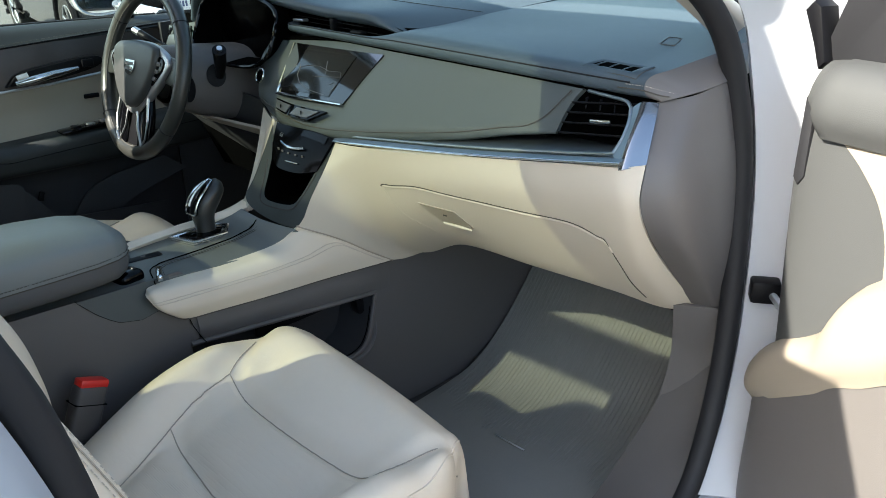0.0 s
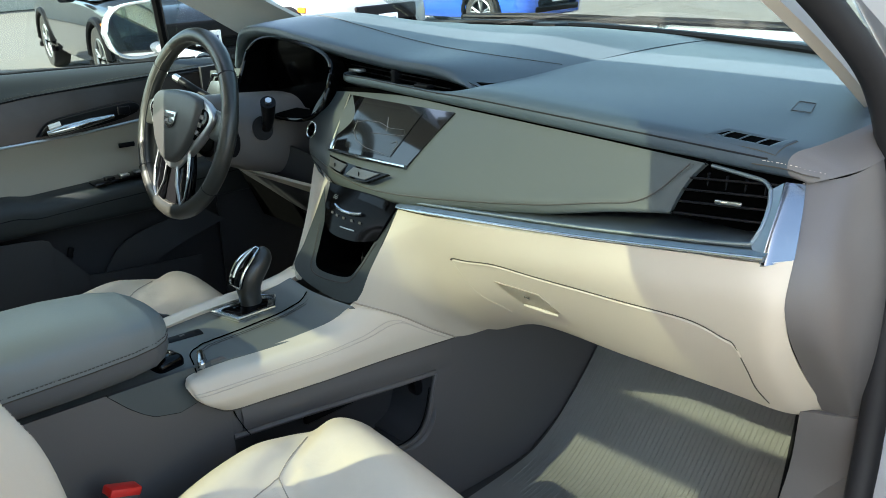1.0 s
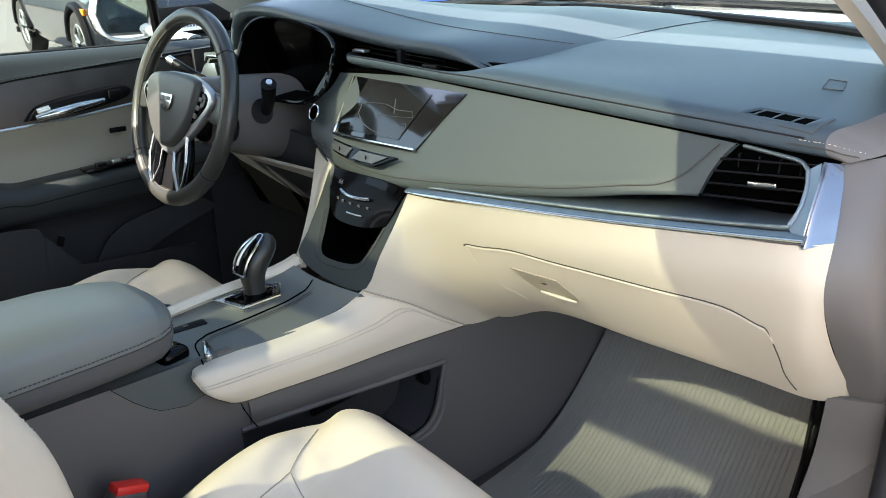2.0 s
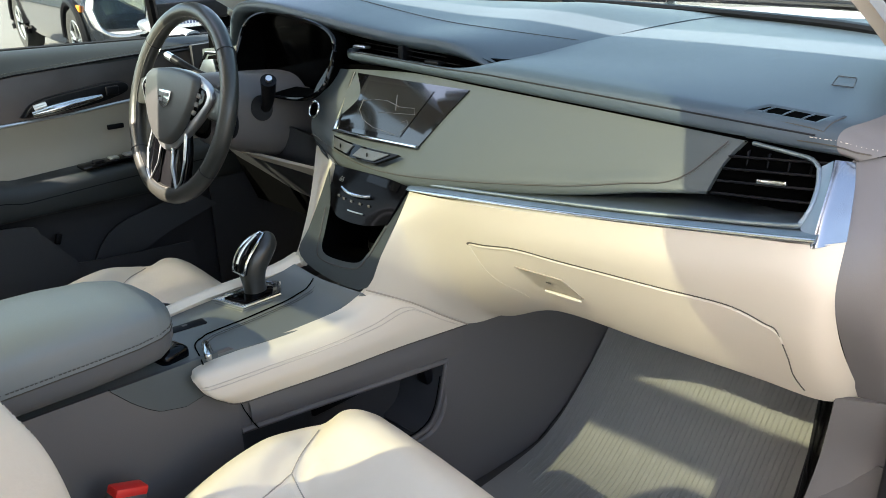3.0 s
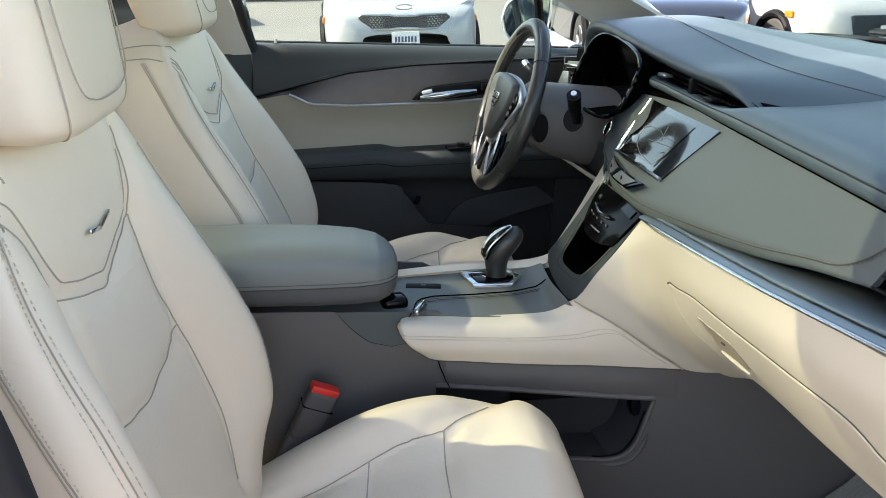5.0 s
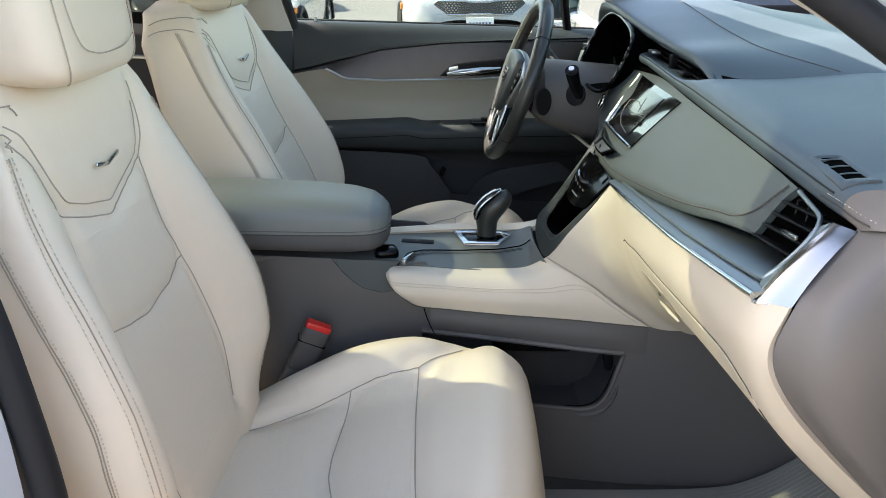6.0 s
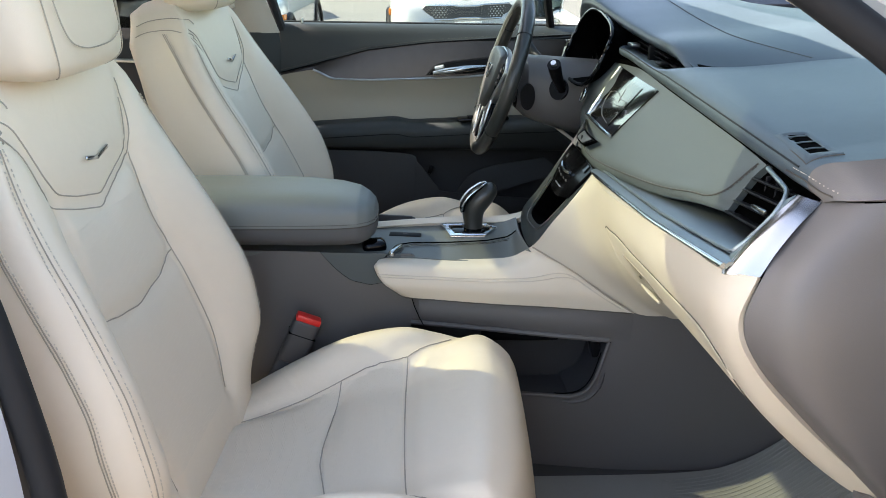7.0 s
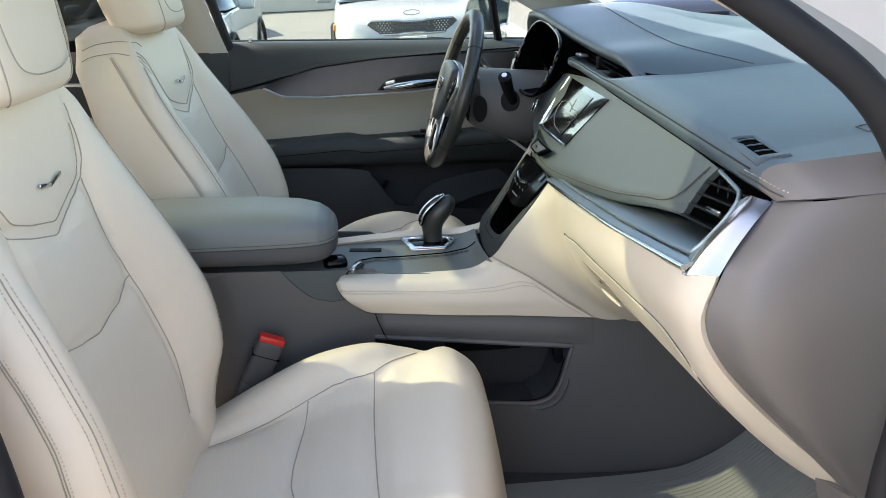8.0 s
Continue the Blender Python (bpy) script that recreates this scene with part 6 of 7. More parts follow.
for pts, lab in (([(1.06, -0.60, 1.188), (1.09, -0.25, 1.196), (1.10, 0.05, 1.20)], "a"), ([(1.10, -0.02, 1.196), (1.10, 0.30, 1.20), (1.05, 0.58, 1.20)], "b")):
    wp = thing("windscreen_wiper", "black and silver wiper resting on the windscreen base", "wiper", "wipers")
    part("arm", tube(cr(pts, 14), 0.007, 8), black, wp)
    part("blade", tube([p + Vector((0.012, 0, 0.006)) for p in cr(pts, 14)], 0.005, 6), black, wp)
    part("pivot", tube([Vector(pts[0]) + Vector((0.02, 0, -0.012)), Vector(pts[0]) + Vector((0.02, 0, 0.012))], 0.014, 12), satin, wp)

# roof with a glass panel, headliner below
RX0, RX1, RY = -1.90, -0.06, 0.60
PANES = ((-1.62, -1.115, 0.36), (-0.975, -0.30, 0.36))   # from, to, half width
def roof_z(x, y):
    return 1.60 + 0.05 * (1 - (y / 0.62) ** 2) - 0.06 * ((x + 0.75) / 1.1) ** 2
def roof_sheet(dz, hole):
    n, m = 130, 80
    g = [[Vector((RX0 + (RX1 - RX0) * i / n, -RY + 2 * RY * j / m, 0)) for j in range(m + 1)] for i in range(n + 1)]
    for c in g:
        for p in c:
            p.z = roof_z(p.x, p.y) + dz
    bm = sheet(g)
    if hole:
        gone = [f for f in bm.faces if any(a < f.calc_center_median().x < b and abs(f.calc_center_median().y) < c and math.hypot(max(0, f.calc_center_median().x - (b - 0.09)), max(0, abs(f.calc_center_median().y) - (c - 0.09))) < 0.09 for a, b, c in PANES)]
        bmesh.ops.delete(bm, geom=gone, context="FACES")
    bmesh.ops.solidify(bm, geom=bm.faces, thickness=0.012)
    bmesh.ops.recalc_face_normals(bm, faces=bm.faces)
    return bm
structure("roof", roof_sheet(0.0, True), white_paint, "white car roof with glass opening", "roof")
structure("ceiling", roof_sheet(-0.035, True), headliner, "light cloth headliner", "ceiling")
for k, (a, b, c) in enumerate(PANES):
    g = [[Vector((a - 0.03 + (b - a + 0.06) * i / 20, -c - 0.03 + (2 * c + 0.06) * j / 20, 0)) for j in range(21)] for i in range(21)]
    for col in g:
        for p in col:
            p.z = roof_z(p.x, p.y) + 0.016
    structure("window_%d" % (k + 2), sheet(g, 0.004), glass_tint, "tinted glass roof panel", "glass roof")
for s, nm in ((1, "roof_rail_1"), (-1, "roof_rail_2")):
    structure(nm, tube(cr([(0.62, s * 0.735, 1.15), (0.20, s * 0.69, 1.42), (-0.15, s * 0.64, 1.545), (-0.7, s * 0.62, 1.60), (-1.3, s * 0.62, 1.58), (-1.9, s * 0.60, 1.48)], 30), 0.032, 10), white_paint, "white roof rail and front pillar", "roof rail")

# passenger-side door opening: seal, sill, pillars
seal_path = [(-0.40, -0.665, 1.560), (-0.05, -0.675, 1.465), (0.12, -0.70, 1.345), (0.25, -0.725, 1.265), (0.345, -0.745, 1.195), (0.398, -0.758, 1.11), (0.418, -0.772, 1.0), (0.420, -0.782, 0.86), (0.408, -0.79, 0.70), (0.372, -0.795, 0.57), (0.31, -0.80, 0.475), (0.20, -0.80, 0.425), (0.0, -0.80, 0.405), (-0.30, -0.80, 0.405), (-0.45, -0.77, 0.45), (-0.49, -0.735, 0.58), (-0.486, -0.708, 0.74), (-0.514, -0.702, 0.96), (-0.547, -0.70, 1.08), (-0.605, -0.69, 1.25), (-0.66, -0.66, 1.42)]
structure("weatherstrip_2", tube(cr(seal_path, 120), 0.0165, 10), black_soft, "black rubber door seal round the opening", "weatherstrip")
sill = patch([[(0.46, -0.70, 0.62), (0.36, -0.66, 0.46), (0.20, -0.65, 0.385), (-0.2, -0.65, 0.375), (-0.6, -0.65, 0.38)], [(0.445, -0.755, 0.64), (0.36, -0.74, 0.50), (0.21, -0.735, 0.42), (-0.2, -0.735, 0.405), (-0.6, -0.735, 0.41)], [(0.42, -0.79, 0.65), (0.35, -0.79, 0.53), (0.22, -0.79, 0.435), (-0.2, -0.79, 0.41), (-0.6, -0.79, 0.415)]], 10, 30)
structure("sill_trim", sheet(sill, 0.01), taupe_dark, "dark taupe sill trim", "sill trim")
kick = patch([[(0.42, -0.755, 0.74), (0.445, -0.765, 0.70), (0.45, -0.76, 0.62)], [(0.60, -0.70, 0.74), (0.60, -0.70, 0.66), (0.60, -0.70, 0.42)], [(0.85, -0.66, 0.74), (0.85, -0.66, 0.68), (0.85, -0.66, 0.5)]], 10, 10)
structure("kick_trim", sheet(patch([[(0.395, -0.705, 0.745), (0.43, -0.69, 0.62), (0.40, -0.675, 0.49), (0.30, -0.67, 0.40)], [(0.42, -0.77, 0.75), (0.445, -0.77, 0.64), (0.385, -0.755, 0.51), (0.28, -0.75, 0.42)]], 8, 16), 0.006), taupe_dark, "taupe trim below the dash end", "kick panel")
structure("kick_panel", sheet(kick, 0.008), taupe_mid, "taupe kick panel beside the footwell", "kick panel")
rock = patch([[(0.55, -0.80, 0.50), (0.2, -0.80, 0.40), (-0.2, -0.80, 0.385), (-0.9, -0.80, 0.40)], [(0.55, -0.87, 0.48), (0.2, -0.87, 0.385), (-0.2, -0.87, 0.37), (-0.9, -0.87, 0.385)], [(0.55, -0.92, 0.36), (0.2, -0.92, 0.30), (-0.2, -0.92, 0.28), (-0.9, -0.92, 0.28)]], 10, 24)
structure("rocker", sheet(rock, 0.01), white_paint, "white body sill", "sill")
jamb = patch([[(0.22, -0.74, 1.30), (0.36, -0.765, 1.215), (0.415, -0.775, 1.11), (0.44, -0.79, 0.95), (0.435, -0.80, 0.75), (0.40, -0.805, 0.58), (0.33, -0.81, 0.47)],
              [(0.24, -0.765, 1.315), (0.39, -0.80, 1.225), (0.455, -0.815, 1.11), (0.475, -0.825, 0.95), (0.47, -0.835, 0.75), (0.44, -0.84, 0.58), (0.37, -0.845, 0.46)],
              [(0.30, -0.80, 1.33), (0.44, -0.86, 1.22), (0.50, -0.875, 1.10), (0.515, -0.885, 0.95), (0.51, -0.895, 0.75), (0.48, -0.895, 0.58), (0.42, -0.90, 0.45)],
              [(0.36, -0.82, 1.33), (0.49, -0.88, 1.21), (0.535, -0.895, 1.09), (0.55, -0.905, 0.95), (0.55, -0.915, 0.75), (0.52, -0.915, 0.58), (0.46, -0.92, 0.44)]], 18, 40)
structure("door_jamb", sheet(jamb, 0.01), white_paint, "glossy white door jamb", "door jamb")
bj = patch([[(-0.50, -0.740, 0.42), (-0.505, -0.722, 0.80), (-0.532, -0.715, 0.98), (-0.61, -0.70, 1.22), (-0.68, -0.665, 1.48)], [(-0.53, -0.79, 0.42), (-0.535, -0.775, 0.80), (-0.56, -0.765, 0.98), (-0.63, -0.75, 1.22), (-0.70, -0.70, 1.48)], [(-0.66, -0.90, 0.42), (-0.66, -0.90, 0.80), (-0.65, -0.895, 0.98), (-0.67, -0.86, 1.22), (-0.72, -0.77, 1.48)]], 10, 24)
structure("centre_pillar", sheet(bj, 0.01), white_paint, "white centre pillar jamb", "pillar")
bt = patch([[(-0.515, -0.715, 0.42), (-0.508, -0.70, 0.80), (-0.535, -0.692, 0.98), (-0.61, -0.68, 1.22), (-0.68, -0.65, 1.48)], [(-0.64, -0.70, 0.42), (-0.63, -0.70, 0.80), (-0.62, -0.69, 0.98), (-0.64, -0.67, 1.22), (-0.68, -0.63, 1.48)]], 8, 16)
structure("trim_5", sheet(bt, 0.008), taupe_dark, "dark taupe centre pillar trim", "pillar trim")
stop = thing("door_check", "black door check arm with steel link", "door check")
part("block", rbox((0.442, -0.825, 0.792), (0.03, 0.042, 0.036), 0.005, 2, pose(0, 0, 0, 0, 0, 30)), black, stop)
part("link", tube([(0.435, -0.84, 0.79), (0.42, -0.86, 0.782), (0.41, -0.885, 0.778)], 0.006, 8), satin, stop, "steel link")
cable = thing("footwell_cable", "thin black cable down the footwell side", "cable")
part("wire", tube(cr([(0.66, -0.615, 0.72), (0.64, -0.622, 0.60), (0.56, -0.640, 0.47), (0.47, -0.652, 0.385)], 16), 0.004, 8), black, cable)

# rear of the cabin and far side, closing the car
structure("wall_rear", sheet(patch([[(-2.0, -0.7, 1.0), (-2.1, -0.7, 0.7), (-2.1, -0.7, 0.36)], [(-2.0, 0.7, 1.0), (-2.1, 0.7, 0.7), (-2.1, 0.7, 0.36)]], 8, 8), 0.03), charcoal, "dark rear of the cabin", "rear wall")
structure("floor_rear", sheet(patch([[(-2.1, -0.80, 0.34), (-0.88, -0.80, 0.33)], [(-2.1, 0.86, 0.34), (-0.88, 0.86, 0.33)]], 6, 6), 0.02), carpet, "dark carpet of the rear floor", "floor")
rd = patch([[(-0.70, 0.89, 1.09), (-0.70, 0.86, 1.0), (-0.70, 0.86, 0.7), (-0.70, 0.85, 0.36)], [(-1.7, 0.86, 1.13), (-1.7, 0.83, 1.02), (-1.7, 0.83, 0.7), (-1.7, 0.82, 0.36)]], 10, 12)
rear_door = thing("rear_door", "closed rear door with dark taupe panel and chrome line", "car door", "rear doors")
part("panel", sheet(rd, 0.02), charcoal, rear_door)
part("trim_line", tube([(-0.72, 0.855, 1.005), (-1.2, 0.842, 1.02), (-1.65, 0.828, 1.03)], 0.006, 8), satin, rear_door, "chrome line")
part("outer_skin", sheet(patch([[(-0.56, 0.955, 1.112), (-0.56, 0.985, 0.95), (-0.56, 0.96, 0.36)], [(-1.8, 0.93, 1.15), (-1.8, 0.96, 0.95), (-1.8, 0.95, 0.36)]], 10, 10), 0.01), white_paint, rear_door, "white outer skin")
rear_door_2 = thing("rear_door", "closed white rear door beside the open front door", "car door", "rear doors")
part("panel", sheet(patch([[(-0.66, -0.86, 1.10), (-0.66, -0.89, 0.95), (-0.66, -0.90, 0.6), (-0.66, -0.90, 0.34)], [(-1.8, -0.84, 1.14), (-1.8, -0.89, 0.95), (-1.8, -0.9, 0.6), (-1.8, -0.9, 0.34)]], 10, 12), 0.06), white_paint, rear_door_2)
part("pane", sheet(patch([[(-0.68, -0.85, 1.10), (-0.70, -0.80, 1.28), (-0.74, -0.68, 1.50)], [(-1.75, -0.82, 1.14), (-1.72, -0.78, 1.28), (-1.65, -0.66, 1.48)]], 8, 8), 0.004), glass_tint, rear_door_2, "tinted rear window")
part("pane", sheet(patch([[(-0.70, 0.88, 1.09), (-0.72, 0.83, 1.28), (-0.75, 0.70, 1.50)], [(-1.75, 0.86, 1.13), (-1.72, 0.80, 1.28), (-1.68, 0.66, 1.48)]], 8, 8), 0.004), glass_privacy, rear_door, "tinted rear window")
structure("window_4", sheet(patch([[(-2.0, -0.66, 1.0), (-1.95, -0.62, 1.25), (-1.88, -0.58, 1.50)], [(-2.05, 0.66, 1.0), (-1.98, 0.62, 1.25), (-1.88, 0.58, 1.50)]], 8, 8), 0.004), glass_tint, "tinted rear window", "rear window")
rear_seat = thing("rear_seat", "cream leather rear bench seat", "car seat")
part("cushion", rbox((-1.22, 0.0, 0.55), (0.5, 1.3, 0.16), 0.05, 4), cream, rear_seat)
part("seat_base", rbox((-1.25, 0.0, 0.41), (0.42, 1.2, 0.18), 0.02), black, rear_seat)
part("backrest", rbox((0, 0, 0), (0.14, 1.3, 0.6), 0.05, 4, pose(-1.55, 0, 0.88, 0, -20, 0)), cream, rear_seat)

structure("wall_left", sheet(patch([[(0.36, 0.85, 1.10), (0.36, 0.85, 0.7), (0.36, 0.85, 0.32)], [(1.02, 0.74, 1.15), (1.02, 0.74, 0.7), (1.02, 0.74, 0.32)]], 6, 6), 0.02), charcoal, "dark driver-side kick panel", "kick panel")
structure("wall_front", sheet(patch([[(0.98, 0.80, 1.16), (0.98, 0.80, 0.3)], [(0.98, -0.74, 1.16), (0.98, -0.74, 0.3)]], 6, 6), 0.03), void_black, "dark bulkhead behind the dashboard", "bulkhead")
# ---------------------------------------------------------------- open passenger door
pdoor = thing("passenger_door", "wide open passenger door with taupe and cream panels", "car door")
PD = Matrix.Translation((0.40, -0.855, 0)) @ Euler((0, 0, radians(68))).to_matrix().to_4x4()
# local: -x runs from the hinge to the door's free end, +y is the inner face


def dpart(name, bm, mat, label=""):
    bm.transform(PD)
    return part(name, bm, mat, pdoor, label)


dpart("shell", rbox((-0.53, -0.075, 0.73), (1.06, 0.07, 0.80), 0.02), white_paint, "white door shell")
dpart("upper_pad", sheet(patch([[(-0.036, -0.03, 1.138), (-0.035, 0.005, 1.13), (-0.031, 0.018, 1.10), (-0.034, 0.012, 1.085)], [(-0.075, -0.03, 1.142), (-0.075, 0.02, 1.13), (-0.075, 0.034, 1.09), (-0.078, 0.024, 1.058)], [(-0.14, -0.03, 1.142), (-0.14, 0.024, 1.13), (-0.14, 0.04, 1.09), (-0.14, 0.028, 1.060)], [(-1.0, -0.03, 1.142), (-1.0, 0.024, 1.13), (-1.0, 0.04, 1.09), (-1.0, 0.028, 1.06)]], 30, 14), 0.01), door_skin, "taupe upper pad")
stitch_pts = [PD @ Vector(p) for p in cr([(-0.052, 0.020, 1.132), (-0.085, 0.036, 1.10), (-0.112, 0.042, 1.083), (-0.16, 0.043, 1.08), (-0.5, 0.043, 1.08)], 40)]
stitch("stitching", stitch_pts, pdoor, thread, 0.0014)
dpart("front_panel", sheet(patch([[(-0.030, -0.05, 1.09), (-0.030, -0.05, 0.99), (-0.04, -0.05, 0.757), (-0.045, -0.05, 0.66)], [(-0.034, 0.012, 1.09), (-0.034, 0.018, 0.99), (-0.046, 0.018, 0.757), (-0.05, 0.018, 0.66)], [(-0.30, 0.02, 1.08), (-0.30, 0.022, 0.99), (-0.30, 0.022, 0.757), (-0.30, 0.018, 0.66)], [(-1.0, 0.02, 1.08), (-1.0, 0.022, 0.99), (-1.0, 0.022, 0.757), (-1.0, 0.018, 0.66)]], 30, 14), 0.006), door_skin, "smooth taupe door panel")
dpart("cream_panel", sheet(patch([[(-0.082, 0.022, 1.058), (-0.3, 0.03, 1.06), (-1.0, 0.03, 1.06)], [(-0.125, 0.028, 1.029), (-0.3, 0.036, 1.03), (-1.0, 0.036, 1.03)], [(-0.154, 0.028, 0.995), (-0.3, 0.036, 0.995), (-1.0, 0.036, 0.995)], [(-0.172, 0.028, 0.95), (-0.3, 0.036, 0.95), (-1.0, 0.036, 0.95)], [(-0.180, 0.026, 0.88), (-0.3, 0.034, 0.88), (-1.0, 0.034, 0.88)]], 24, 12), 0.005), dimmed_cream, "cream upper panel")
dpart("cream_arm", sheet(patch([[(0.002, 0.016, 0.690), (0.003, 0.020, 0.678), (0.0, 0.022, 0.665), (-0.012, 0.018, 0.652)], [(-0.014, 0.018, 0.722), (-0.012, 0.030, 0.705), (-0.016, 0.034, 0.680), (-0.035, 0.025, 0.668)], [(-0.046, 0.020, 0.757), (-0.044, 0.036, 0.740), (-0.050, 0.042, 0.712), (-0.065, 0.035, 0.688)], [(-0.122, 0.021, 0.814), (-0.115, 0.042, 0.795), (-0.115, 0.050, 0.755), (-0.120, 0.040, 0.728)], [(-0.178, 0.022, 0.905), (-0.172, 0.050, 0.875), (-0.172, 0.060, 0.810), (-0.178, 0.045, 0.772)], [(-0.36, 0.022, 0.98), (-0.36, 0.055, 0.95), (-0.36, 0.065, 0.88), (-0.36, 0.05, 0.84)], [(-1.0, 0.022, 0.98), (-1.0, 0.055, 0.95), (-1.0, 0.065, 0.88), (-1.0, 0.05, 0.84)]], 48, 16), 0.008), dimmed_cream, "cream door armrest")
# same plastic as the upper door, its colour lightened to look sunlit
dpart("lower_panel", sheet(patch([[(-0.004, -0.05, 0.648), (-0.004, -0.05, 0.46), (-0.02, -0.05, 0.34)], [(-0.014, 0.014, 0.650), (-0.012, 0.014, 0.46), (-0.03, 0.0, 0.34)], [(-0.06, 0.030, 0.686), (-0.07, 0.03, 0.5), (-0.09, 0.01, 0.34)], [(-0.12, 0.035, 0.726), (-0.15, 0.035, 0.55), (-0.18, 0.01, 0.34)], [(-0.18, 0.040, 0.772), (-0.20, 0.037, 0.57), (-0.22, 0.01, 0.34)], [(-0.36, 0.045, 0.84), (-0.36, 0.04, 0.6), (-0.36, 0.01, 0.34)], [(-1.0, 0.045, 0.84), (-1.0, 0.04, 0.6), (-1.0, 0.01, 0.34)]], 40, 16), 0.01), taupe_mid, "taupe lower panel with pocket, sunlight put into its tone")
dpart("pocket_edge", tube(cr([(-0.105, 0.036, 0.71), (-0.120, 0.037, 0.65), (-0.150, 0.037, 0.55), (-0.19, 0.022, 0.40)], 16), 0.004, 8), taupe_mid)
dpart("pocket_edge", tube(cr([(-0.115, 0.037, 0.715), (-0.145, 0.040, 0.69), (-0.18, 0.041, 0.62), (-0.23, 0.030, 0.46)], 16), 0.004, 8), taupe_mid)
dpart("edge_seal", prism([(-0.024, 1.10), (-0.040, 1.09), (-0.040, 0.998), (-0.030, 0.985), (-0.022, 0.995)], 0.010, 0.028, "y", 0.004), black_soft, "black edge seal")
dpart("window_frame", prism([(-0.030, 1.135), (-0.020, 1.17), (-0.045, 1.24), (-0.11, 1.30), (-0.30, 1.42), (-0.34, 1.40), (-0.15, 1.27), (-0.115, 1.22), (-0.112, 1.135)], -0.03, 0.0, "y", 0.006), black_soft, "black window frame")
dpart("sail_panel", prism([(0.012, 1.20), (0.0, 1.212), (-0.012, 1.205), (-0.030, 1.14), (-0.020, 1.13), (-0.008, 1.16)], -0.02, 0.012, "y", 0.004), black, "black mirror base edge")
dpart("mirror_housing", rbox((-0.02, -0.14, 1.21), (0.14, 0.16, 0.12), 0.05, 4), white_paint, "white mirror housing")
dpart("pane", sheet(patch([[(-0.115, -0.02, 1.13), (-0.12, -0.03, 1.21), (-0.25, -0.06, 1.36)], [(-1.0, -0.03, 1.13), (-1.0, -0.06, 1.3), (-0.95, -0.10, 1.48)]], 10, 8), 0.004), glass_clear, "clear side window")

# ---------------------------------------------------------------- the car stands a little nose-down on its springs
CAR_OBS = [o for o in scene.objects if o.parent is None and o.type in {"MESH", "EMPTY"} and o.name != "ground"]
bpy.context.view_layer.update()
for o in CAR_OBS:
    o.matrix_world = CAR @ o.matrix_world
bpy.context.view_layer.update()

# ---------------------------------------------------------------- parked cars
tyre_mat = material("black tyre rubber", (0.02, 0.02, 0.02), 0.75)
rim_mat = material("cast alloy", (0.50, 0.51, 0.52), 0.3, metal=0.9)
lamp_mat = material("pale lamp glass", (0.45, 0.47, 0.48), 0.12, vary=0.3, scale=30, coat=0.5)
dark_glass = material("dark car glass", (0.02, 0.024, 0.026), 0.04, coat=0.5)
plate_mat = material("white plate", (0.72, 0.72, 0.70), 0.4)
plate_ink = material("blue-grey plate ink", (0.06, 0.08, 0.16), 0.5)
amber = material("amber lens", (0.75, 0.20, 0.02), 0.25)
tail_red = material("red lamp lens", (0.55, 0.02, 0.02), 0.2)
mesh_mat = material("dark grille mesh", (0.03, 0.03, 0.033), 0.45)


